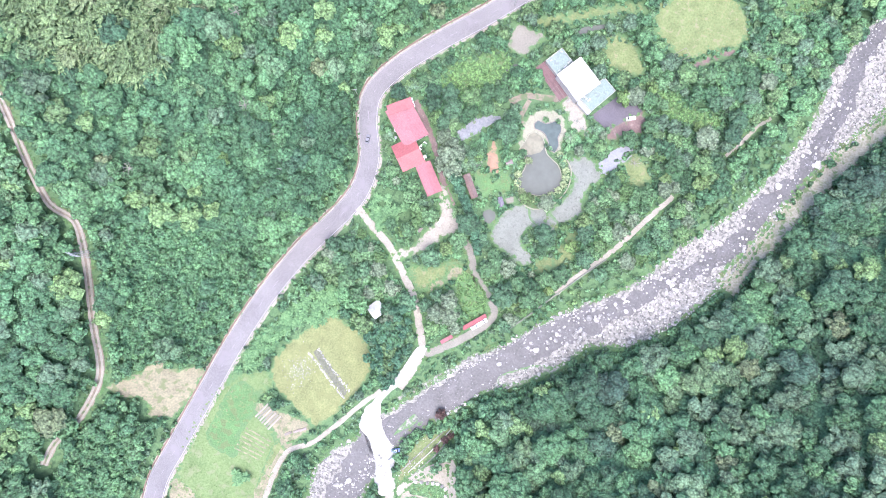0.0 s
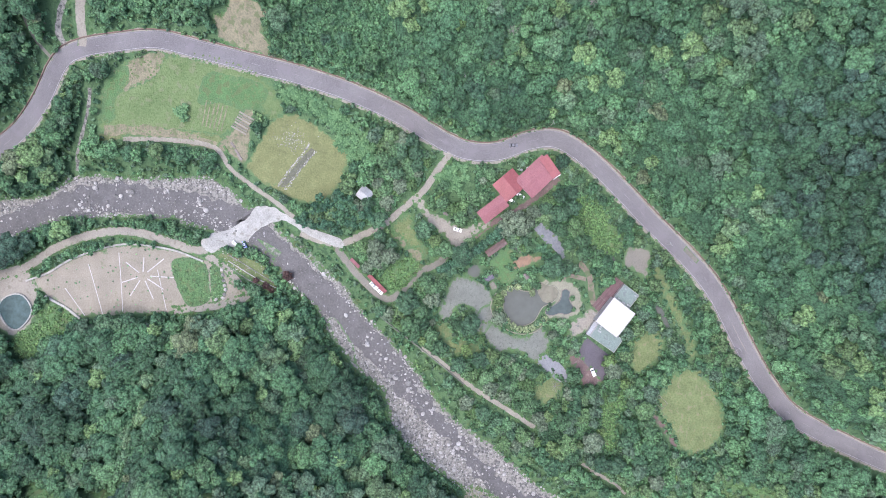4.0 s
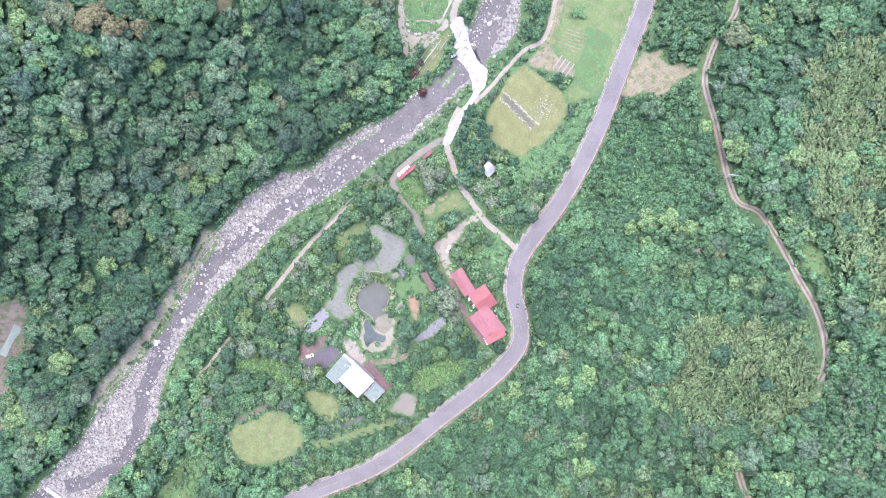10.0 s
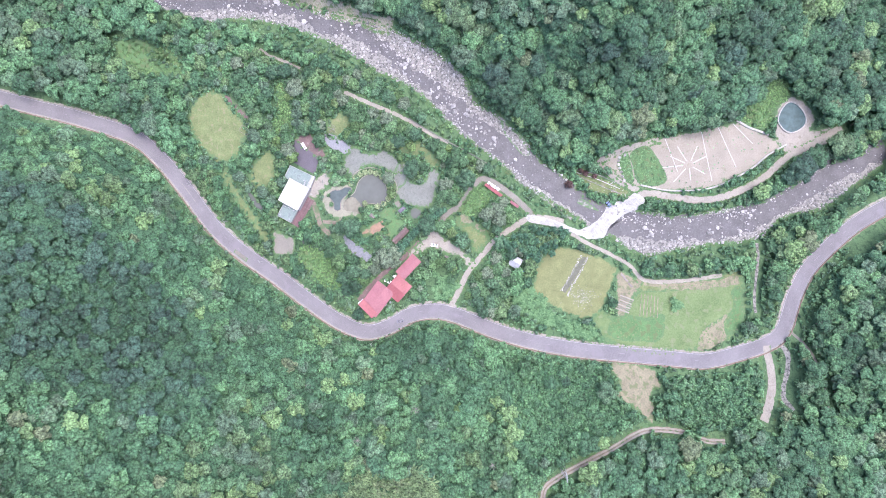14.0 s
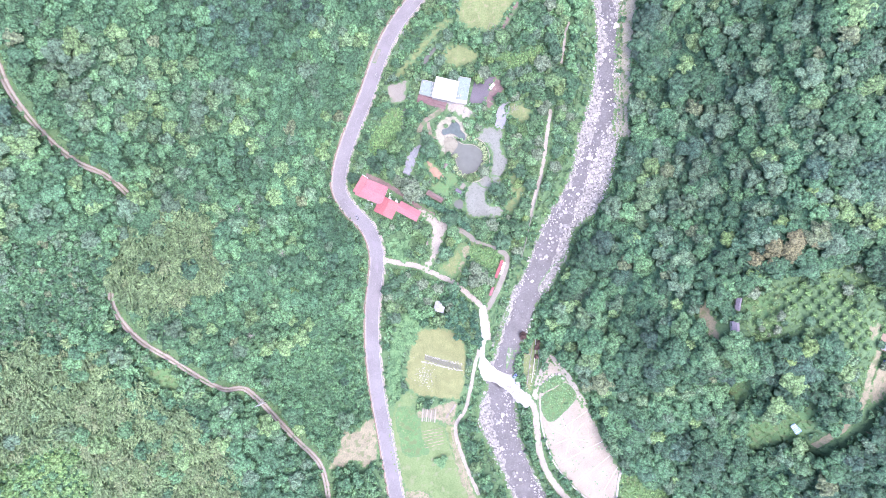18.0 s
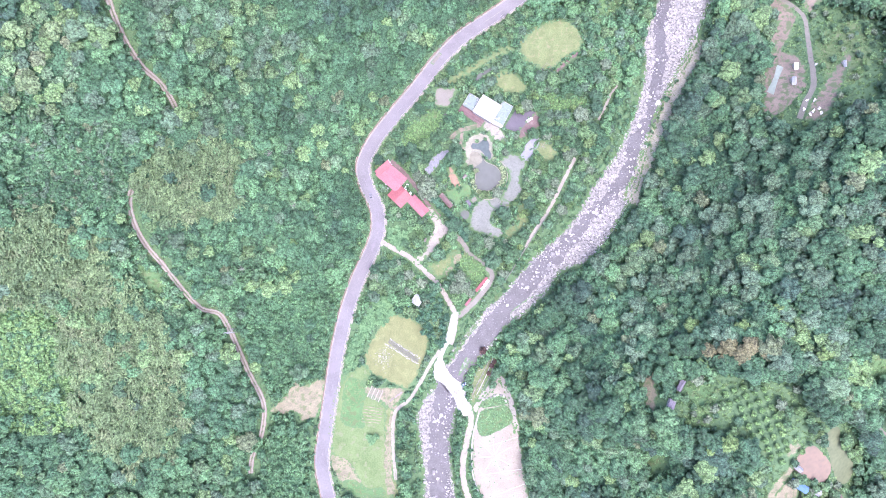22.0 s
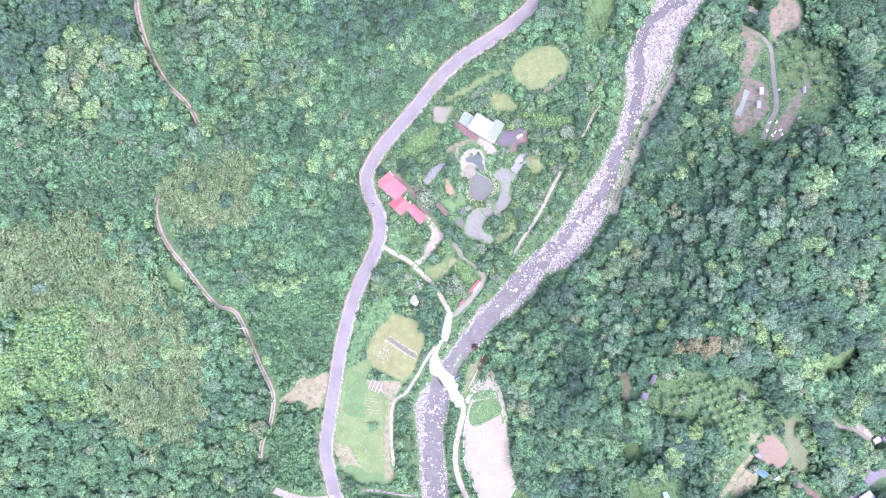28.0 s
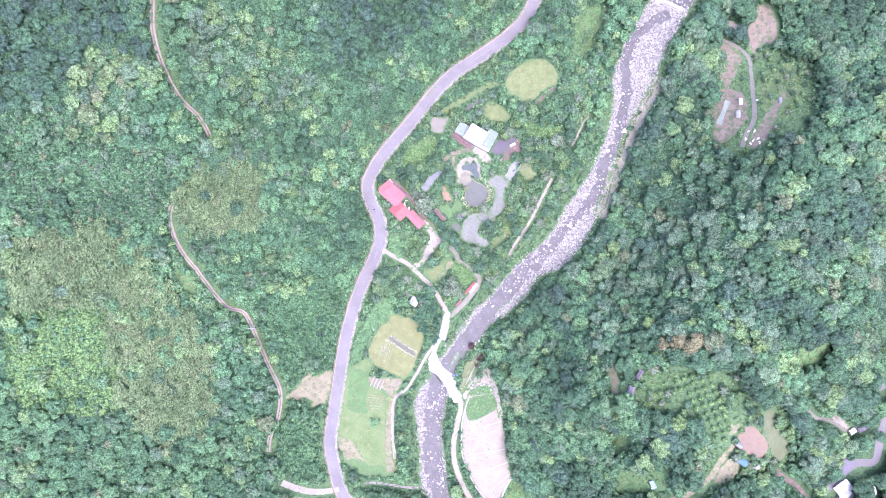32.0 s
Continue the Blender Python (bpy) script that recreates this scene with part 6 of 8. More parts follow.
def crown(seed, squash=0.5, lobes=9, leaves=26, size=0.34):
    """A crown of radius one: rounded lobes of foliage over a dome, with small clumps of leaves on them. Returns corners and triangles."""
    r = np.random.default_rng(seed)
    v, f, body = [], [], []
    turn = r.uniform(0, 6.28)
    for k in range(lobes):
        rho = 0.7 * math.sqrt((k + 0.1) / lobes) * r.uniform(0.9, 1.1)
        t = turn + 2.4 * k + r.uniform(-0.25, 0.25)
        w = size * r.uniform(0.72, 1.3)
        c = np.array((rho * math.cos(t), rho * math.sin(t), squash * (1 - 1.15 * rho * rho) * r.uniform(0.75, 1.2)))
        body.append((c, w))
        base = len(v)
        v.append(c + (0, 0, w * 0.72))
        for ring, up in ((0.62, 0.46), (1.08, -0.35)):
            for q in range(5):
                a = 1.257 * (q + 0.5 * (ring > 1)) + r.uniform(-0.25, 0.25)
                reach = w * ring * r.uniform(0.8, 1.2)
                v.append(c + (reach * math.cos(a), reach * math.sin(a), w * up * r.uniform(0.7, 1.3)))
        f += [(base, base + 1 + q, base + 1 + (q + 1) % 5) for q in range(5)]
        for q in range(5):
            a, b, e, g = base + 1 + q, base + 1 + (q + 1) % 5, base + 6 + q, base + 6 + (q + 4) % 5
            f += [(a, e, b), (a, g, e)]
    for k in range(leaves):
        c, w = body[r.integers(len(body))]
        d = r.normal(size=3)
        d[2] = abs(d[2]) + 0.15
        d /= np.linalg.norm(d)
        c = c + d * (w, w, 0.75 * w)
        a = np.cross(d, r.normal(size=3))
        a /= np.linalg.norm(a)
        b = np.cross(d, a)
        w = size * r.uniform(0.2, 0.42)
        base = len(v)
        v.append(c + d * w * 0.7)
        for q in range(4):
            t = 1.571 * q + r.uniform(-0.4, 0.4)
            v.append(c + (a * math.cos(t) + b * math.sin(t)) * w * r.uniform(0.7, 1.3) - d * w * 0.35)
        f += [(base, base + 1 + q, base + 1 + (q + 1) % 4) for q in range(4)]
    return np.array(v), np.array(f)


def plume_crown(seed, plumes=34):
    """A bamboo clump of radius one: long feathery tips that arch out and lean one way."""
    r = np.random.default_rng(seed)
    v, f = [], []
    for k in range(plumes):
        t, rho = r.uniform(0, 6.28), 0.75 * math.sqrt(r.random())
        c = np.array((rho * math.cos(t), rho * math.sin(t), 0.5 * (1 - rho * rho) + r.uniform(-0.1, 0.15)))
        way = np.array((0.8 * math.cos(t) * rho - 0.5, 0.8 * math.sin(t) * rho - 0.35, 0.25)) + r.normal(0, 0.22, 3)
        way /= np.linalg.norm(way)
        flat = np.cross(way, (0, 0, 1))
        flat /= np.linalg.norm(flat)
        up = np.cross(flat, way)
        long, w = r.uniform(0.35, 0.6), r.uniform(0.09, 0.16)
        base = len(v)
        v += [c - way * long * 0.5, c + flat * w - up * 0.05, c + up * w * 0.8, c - flat * w - up * 0.05, c + way * long - np.array((0, 0, 0.22 * long))]
        f += [(base, base + 1, base + 2), (base, base + 2, base + 3), (base + 4, base + 2, base + 1), (base + 4, base + 3, base + 2)]
    return np.array(v), np.array(f)


def trunk_of(tall, r):
    v, f = [], []
    for z, q in ((-1.0, r * 1.3), (tall, r * 0.6)):
        v += [(q * math.cos(1.571 * k), q * math.sin(1.571 * k), z) for k in range(4)]
    for k in range(4):
        f += [(k, (k + 1) % 4, 4 + (k + 1) % 4), (k, 4 + (k + 1) % 4, 4 + k)]
    return np.array(v), np.array(f)


def wood(name, x, y, radius, tall, shapes, material, label, category="woods", bark=True, kinds=None, spin=2 * math.pi):
    """Many trees as one body of woods: crowns of clumps at their places. kinds: the number of each tree's kind."""
    turn = rng.uniform(0, spin, len(x))
    kind = rng.integers(0, len(shapes), len(x))
    z = height(x, y)
    V, F, N, base = [], [], [], 0
    for i in range(len(x)):
        v, f = shapes[kind[i]]
        c, s = math.cos(turn[i]) * radius[i], math.sin(turn[i]) * radius[i]
        w = np.column_stack((v[:, 0] * c - v[:, 1] * s + x[i], v[:, 0] * s + v[:, 1] * c + y[i], v[:, 2] * radius[i] + z[i] + tall[i]))
        V.append(w)
        F.append(f + base)
        N.append(np.full(len(f), rng.random() if kinds is None else kinds[i]))
        base += len(v)
    me = big_mesh(name, np.concatenate(V), np.concatenate(F), material, True, np.concatenate(N))
    ob = tagged(new(name, me), label, category, "", "stuff")
    if bark:
        V, F, base = [], [], 0
        for i in range(len(x)):
            v, f = trunk_of(tall[i], 0.12 + 0.03 * radius[i])
            V.append(v + (x[i], y[i], z[i]))
            F.append(f + base)
            base += len(v)
        t = tagged(new("trunks", big_mesh("trunks", np.concatenate(V), np.concatenate(F), M_BARK)), "", "", "", "stuff")
        t.parent = ob
    return ob


def distance(line, x, y):
    return np.abs(side(np.asarray(line), x, y))


def scatter(x0, x1, y0, y1, gap):
    a, b = np.meshgrid(np.arange(x0, x1, gap), np.arange(y0, y1, gap))
    a, b = a.ravel(), b.ravel()
    return a + rng.uniform(-0.38, 0.38, len(a)) * gap, b + rng.uniform(-0.38, 0.38, len(a)) * gap


CLEAR = [NE_CLEAR, SE_CLEAR, LAWN_FIELD, MEADOW, PLOTS, YARD, FORD, PLAZA, ROAD_VERGE, OVAL, BIG_MEADOW, DECK, PATIO, ASPHALT_PAD, BROWN_YARD, POND_LOW, POND_UP,
         BEACH, GRAVEL_E, GRAVEL_W, STREAM, SMALL_POND, ROCK_GARDEN, ROUGH_G, ROUGH_T, STONE_TERRACE, GARDEN_LAWN, VEG_BED, BARE_SPOT, GREEN_W, SLIDE,
         PARK, TANK_APRON, FLOWER_BED, EAST_GREEN, NE_SOIL, NE_SOIL2, NE_SOIL3, NE_SOIL4, SE_YARD, NE_SAND, NE_POOL, NE_GRASS, SE_POND, SE_FIELD, SE_LAWN, SE_SOIL,
         SE_PLAZA, ORCHARD, GRASS_A, GRASS_B, GRASS_C, GRASS_D, SOIL_E, ROOF_MID, ROOF_S, ROOF_LOW, ROOF_A, ROOF_W, ROOF_B,
         RED_A, RED_B, HUT, RUIN, LONG_SHELTER, GREY_SHELTER, STEP_PAD, PUDDLE_A, PUDDLE_B, BANANA_STRIP, BANANA_YARD, GRAVEL_MID, GLADE, GLADE_N, GLADE_FARN, DEADPATCH, HILLCLEAR_B]
TRACK_SIDE = [(x + 2.2, y) for x, y in HILL_TRACK]
WAYS = [(DRIVE, 2.4), (LANE, 2.0), (SHED_LANE, 2.4), (BANK_PATH, 1.4), (RIVERSIDE, 1.6), (RIVERSIDE_N, 1.4), (PARK_TRACK, 3.0), (PARK_LOOP, 2.4), (SIDE_ROAD, 4.2),
        (SIDE_TRACK, 1.0), (CREEK, 2.5), (CREEK_B, 2.5), (NE_PATH, 1.8), (SE_PATH, 4.5), (SE_ROAD, 6.0), (SE_ROAD2, 5.5), (SE_DRIVE, 3.6), (SE_LANE, 3.4),
        (ROCK_A, 1.6), (ROCK_B, 1.1), (BANK_STRIP, 2.5), (TRACK_SIDE[:6], 2.6), (TRACK_SIDE[8:21], 2.6), (TRACK_SIDE[21:], 2.6)]


SPOTS = [(334.6, -93.7, 9), (349.0, -64.4, 5), (341.2, -67.0, 4), (332.0, -108.5, 7), (352.3, -111.8, 6), (332.9, -114.9, 7), (166.0, -26.2, 4.5), (173.1, -15.1, 3.5), (324.5, -55.6, 4), (185.0, -94.5, 5),
         (236.6, -74.5, 6), (254.0, -83.0, 5), (10.4, 31.2, 1.6), (47.0, -26.0, 5)]


def free(x, y, r, overhang=0.55):
    """Where a crown of that radius leaves roads, water, clearings and roofs open."""
    reach = r * overhang
    ok = np.abs(side(ROAD_FAR, x, y)) > 6.0 + reach + 3.5 * (y < -45)
    ok &= ~inside(bed_line, x, y) & (distance(bed_line, x, y) > reach * 0.7 + 2.0 * (side(RIVER_FAR, x, y) < 0))
    for px, py, half in SPOTS:
        ok &= np.hypot(x - px, y - py) > half + reach * 0.6
    for line, half in WAYS:
        ok &= distance(line, x, y) > half + reach * 0.9
    for poly in CLEAR:
        p = np.asarray(poly)
        ok &= ~inside(p, x, y) & (distance(np.vstack((p, p[:1])), x, y) > reach * 0.75)
    return ok


def zone(x, y):
    w, e = side(ROAD_FAR, x, y), -side(RIVER_FAR, x, y)
    return w > 0, e > 0


def within(x, y, *polys):
    hit = np.zeros(np.shape(x), bool)
    for poly in polys:
        hit |= inside(closed(poly, 3.0), x, y)
    return hit


def drift(x, y, span, seed):
    """Slow variation between 0 and 1 over the land."""
    a, b = x / span + seed, y / span - 2 * seed
    return 0.5 + 0.25 * (np.sin(a + 1.4 * np.sin(b * 0.8 + seed)) + np.sin(b * 1.15 + 1.6 * np.sin(a * 0.7 + 2 * seed)))


def kinds_at(x, y, east):
    """The kind of each tree, as a number on the scale of leaf colours: kinds keep together in groves."""
    grove = 0.62 * drift(x, y, 13, 1.7) + 0.38 * drift(x, y, 5, 4.1) + rng.normal(0, 0.16, len(x))
    pick = np.where(east, np.interp(grove, (0.0, 0.3, 0.5, 0.68, 0.8, 1.0), (0.02, 0.14, 0.2, 0.36, 0.58, 0.72)),
                    np.interp(grove, (0.0, 0.25, 0.5, 0.7, 0.85, 1.0), (0.10, 0.22, 0.32, 0.43, 0.57, 0.70)))
    odd = rng.random(len(x))
    pick = pick + rng.normal(0, 0.012, len(x))
    pick = np.where(odd < 0.035, 0.70, np.where(odd < 0.055, 0.86, np.where(odd < 0.12, 0.55 + 0.3 * odd, pick)))
    pick = np.where(within(x, y, GREY_WOODS) & (odd > 0.7), 0.45 + 0.15 * odd, pick)
    pick = np.where(within(x, y, DARK_SLOPE, DARK_NORTH), rng.uniform(0.0, 0.2, len(x)), pick)
    pick = np.where(within(x, y, OLIVE_SLOPE), rng.uniform(0.55, 0.9, len(x)), pick)
    pick = np.where(within(x, y, PALE_SLOPE), rng.uniform(0.4, 0.72, len(x)), pick)
    return np.clip(pick, 0, 1)


BROAD = [crown(k, 0.75, 9, 28, 0.36) for k in range(14)]
TALL = [crown(20 + k, 0.8, 12, 42, 0.34) for k in range(14)]
PLUME = [plume_crown(40 + k) for k in range(10)]
SMALL = [crown(60 + k, 0.6, 5, 8, 0.42) for k in range(10)]
LITTLE = [crown(90 + k, 0.5, 4, 5, 0.46) for k in range(10)]

LOW = (VINE_SLOPE, FERN_SLOPE, FERN_SLOPE_S, TRACKSIDE)
SCRUB = (SCRUB_SLOPE, )
x, y = scatter(-310, 395, -235, 345, 6.4)
west, east = zone(x, y)
r = np.where(east, rng.choice((4.0, 5.0, 6.0, 7.2, 8.8), len(x), p=(0.2, 0.27, 0.27, 0.18, 0.08)), rng.choice((3.6, 4.6, 5.6, 7.0), len(x), p=(0.27, 0.35, 0.27, 0.11))) * rng.uniform(0.9, 1.12, len(x))
near = (np.hypot(x - 33, y - 70) < 322) | ((np.abs(x - 33) < 362) & (np.abs(y - 70) < 213))
terrace = ~west & ~east & (y > -105) & (y < 232)
ok = free(x, y, r * 0.85) & near & ~terrace
bamboo = within(x, y, BAMBOO_A, BAMBOO_B, BAMBOO_C)
low = within(x, y, *LOW) | within(x, y, *SCRUB)
ok &= ~(low & (rng.random(len(x)) < 0.9)) & ~(bamboo & (rng.random(len(x)) < 0.8))
kind = kinds_at(x, y, east)
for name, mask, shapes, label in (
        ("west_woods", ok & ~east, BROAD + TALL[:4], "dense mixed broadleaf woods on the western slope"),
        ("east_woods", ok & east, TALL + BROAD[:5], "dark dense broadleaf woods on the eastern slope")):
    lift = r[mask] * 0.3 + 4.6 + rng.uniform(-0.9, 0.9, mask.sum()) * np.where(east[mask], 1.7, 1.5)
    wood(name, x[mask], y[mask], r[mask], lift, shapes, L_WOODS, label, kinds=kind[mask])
x, y = scatter(-260, -70, -70, 150, 4.4)
wx, wy = x + 9 * (drift(x, y, 4, 2.2) - 0.5) + rng.normal(0, 2.5, len(x)), y + 9 * (drift(x, y, 4, 5.3) - 0.5) + rng.normal(0, 2.5, len(x))
ok = within(wx, wy, BAMBOO_A, BAMBOO_B, BAMBOO_C) & free(x, y, np.full(len(x), 3.5))
r = rng.uniform(3.8, 6.4, len(x))
wood("bamboo_grove", x[ok], y[ok], r[ok], 5.8 + rng.uniform(-0.9, 1.6, ok.sum()), PLUME, L_BAMBOO, "yellowish feathery bamboo groves on the hillside", spin=1.2)
# shrubs, ferns and climbing plants cover the steep open slopes
x, y = scatter(-262, -36, -110, 170, 2.9)
ok = within(x, y, *LOW, *SCRUB) & free(x, y, np.full(len(x), 1.5)) & ~within(x, y, BAMBOO_A, BAMBOO_B, BAMBOO_C)
scrubby, vines = within(x, y, *SCRUB), within(x, y, VINE_SLOPE, TRACKSIDE)
r = rng.uniform(1.5, 2.6, len(x)) * np.where(rng.random(len(x)) < 0.1, 1.5, 1.0)
kind = np.where(scrubby, rng.choice((0.22, 0.3, 0.36, 0.57, 0.6, 0.86), len(x), p=(0.2, 0.25, 0.2, 0.2, 0.1, 0.05)), np.where(vines, rng.choice((0.4, 0.44, 0.5, 0.62, 0.7), len(x)), rng.uniform(0.24, 0.44, len(x))))
lush = ok & within(x, y, VINE_SLOPE) & (rng.random(len(x)) < 0.85)
wood("vine_cover", x[lush], y[lush], r[lush], 1.6 + 0.3 * r[lush], SMALL, L_LUSH, "light green climbing plants covering an open slope", "shrubs", False)
ok &= ~lush
wood("slope_shrubs", x[ok], y[ok], r[ok], 1.6 + 0.5 * r[ok] + rng.uniform(-0.3, 0.3, ok.sum()), SMALL, L_WOODS, "low shrubs, ferns and vines on the open slopes", "shrubs", False, kinds=kind[ok])

# a skirt of shrubs along every edge of the woods
x, y = scatter(-262, 345, -160, 270, 2.8)
one = np.ones(len(x))
west, east = zone(x, y)
ok = free(x, y, one) & ~free(x, y, one * 9) & ~(~west & ~east & (y > -105) & (y < 232)) & (rng.random(len(x)) < 0.85)
inner = free(x, y, one * 4)
r = rng.uniform(1.2, 2.4, len(x)) + 0.9 * inner
wood("edge_shrubs", x[ok], y[ok], r[ok], 0.9 * r[ok] + 1.7 * inner[ok], LITTLE, L_WOODS, "green shrubs and saplings along the edge of the woods", "shrubs", False, kinds=np.where(east[ok], rng.uniform(0.2, 0.45, ok.sum()), rng.uniform(0.26, 0.5, ok.sum())))

# one closed, jittered leaf sheet fills the gaps under the tall trees as understorey
gx, gy = np.meshgrid(np.arange(-310, 395, 2.9), np.arange(-235, 345, 2.9))
under = free(gx.ravel(), gy.ravel(), np.full(gx.size, 3.2)).reshape(gx.shape)
west, east = zone(gx, gy)
under &= ((np.hypot(gx - 33, gy - 70) < 325) | ((np.abs(gx - 33) < 365) & (np.abs(gy - 70) < 215))) & ~(~west & ~east & (gy > -105) & (gy < 232))
jx, jy = gx + rng.uniform(-0.9, 0.9, gx.shape), gy + rng.uniform(-0.9, 0.9, gx.shape)
bushy = within(gx.ravel(), gy.ravel(), *LOW, *SCRUB).reshape(gx.shape)
gz = height(jx, jy) + np.where(under, np.where(bushy, 1.9, np.where(east, 6.3, 5.7)), 0.3) + rng.uniform(-0.75, 0.75, gx.shape) * np.where(bushy, 0.4, 1) * under - np.where(east, -0.2, 0.0)
n = gx.shape[1]
i = (np.arange(gx.shape[0] - 1)[:, None] * n + np.arange(n - 1)).ravel()
u = under.ravel()
both = u[i].astype(int) + u[i + 1] + u[i + n] + u[i + n + 1]
# deeper greens under tall trees: the gaps' shade put into the sheet's colour
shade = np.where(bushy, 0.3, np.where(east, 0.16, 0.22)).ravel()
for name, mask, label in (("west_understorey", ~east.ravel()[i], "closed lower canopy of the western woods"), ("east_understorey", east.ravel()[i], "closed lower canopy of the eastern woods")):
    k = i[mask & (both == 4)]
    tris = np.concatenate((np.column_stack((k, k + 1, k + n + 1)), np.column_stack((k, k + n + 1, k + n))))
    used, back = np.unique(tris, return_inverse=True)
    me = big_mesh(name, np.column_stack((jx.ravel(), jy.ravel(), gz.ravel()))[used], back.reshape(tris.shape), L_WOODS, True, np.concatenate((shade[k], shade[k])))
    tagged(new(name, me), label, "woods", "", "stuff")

# sparse low trees farther out close the valley
x, y = scatter(-520, 600, -460, 600, 32)
far_off = (np.hypot(x - 33, y - 70) > 318) & ~((np.abs(x - 33) < 360) & (np.abs(y - 70) < 212)) & (np.abs(side(ROAD_FAR, x, y)) > 16) & (np.abs(side(RIVER_FAR, x, y)) > 26)
r = rng.uniform(11, 16, len(x))
wood("far_woods", x[far_off], y[far_off], r[far_off], r[far_off] * 0.9, SMALL, L_WOODS, "far wooded slopes of the valley", "woods", False, kinds=rng.uniform(0.05, 0.5, far_off.sum()))

# bushes close the ground between the trees of the terrace
gx, gy = np.meshgrid(np.arange(-60, 216, 2.0), np.arange(-105, 233, 2.0))
west, east = zone(gx, gy)
under = free(gx.ravel(), gy.ravel(), np.full(gx.size, 2.2)).reshape(gx.shape) & ~west & ~east & (np.abs(side(RIVER_FAR, gx, gy)) > 17)
jx, jy = gx + rng.uniform(-0.6, 0.6, gx.shape), gy + rng.uniform(-0.6, 0.6, gx.shape)
gz = height(jx, jy) + rng.uniform(0.6, 2.6, gx.shape)
n = gx.shape[1]
i = (np.arange(gx.shape[0] - 1)[:, None] * n + np.arange(n - 1)).ravel()
u = under.ravel()
k = i[u[i] & u[i + 1] & u[i + n] & u[i + n + 1]]
tris = np.concatenate((np.column_stack((k, k + 1, k + n + 1)), np.column_stack((k, k + n + 1, k + n))))
used, back = np.unique(tris, return_inverse=True)
me = big_mesh("thicket", np.column_stack((jx.ravel(), jy.ravel(), gz.ravel()))[used], back.reshape(tris.shape), L_WOODS, True, np.tile(np.clip(0.18 + 0.5 * drift(jx.ravel()[k], jy.ravel()[k], 6, 3.3), 0, 0.7), 2))
tagged(new("thicket", me), "low green thicket between the trees of the terrace", "thicket", "", "stuff")

# trees of the terrace, one by one
TREE_MESH = []
for k in range(6):
    v, f = crown(80 + k, 0.55, 15, 110, 0.29)
    t = np.zeros(len(f))
    TREE_MESH.append(big_mesh("crown", v, f, L_GARDEN, True, t))


def trunk_mesh():
    bm = bmesh.new()
    tube(bm, (0, 0, -0.4), (0, 0, 0.75), 0.06, 0.04, 7)
    for k in range(4):
        a = 1.57 * k + 0.4
        tube(bm, (0, 0, 0.5), (0.35 * math.cos(a), 0.35 * math.sin(a), 1.0), 0.03, 0.012, 5)
    me = bpy.data.meshes.new("trunk")
    bm.to_mesh(me)
    bm.free()
    me.materials.append(M_BARK)
    return me


TRUNK = trunk_mesh()


def tree(x, y, r, tall, shape, label, leaf=None, group="garden trees", name="tree"):
    ob = thing(name, (x, y, ground_at(x, y)), label, "bush" if name == "bush" else "tree", group, random.uniform(0, 360))
    t = new("trunk", TRUNK)
    t.parent, t.scale = ob, (r, r, tall)
    c = new("crown", TREE_MESH[shape])
    c.parent, c.location, c.scale = ob, (0, 0, tall), (r, r, r * random.uniform(0.85, 1.2))
    if leaf:
        c.material_slots[0].link = "OBJECT"
        c.material_slots[0].material = leaf
    return ob


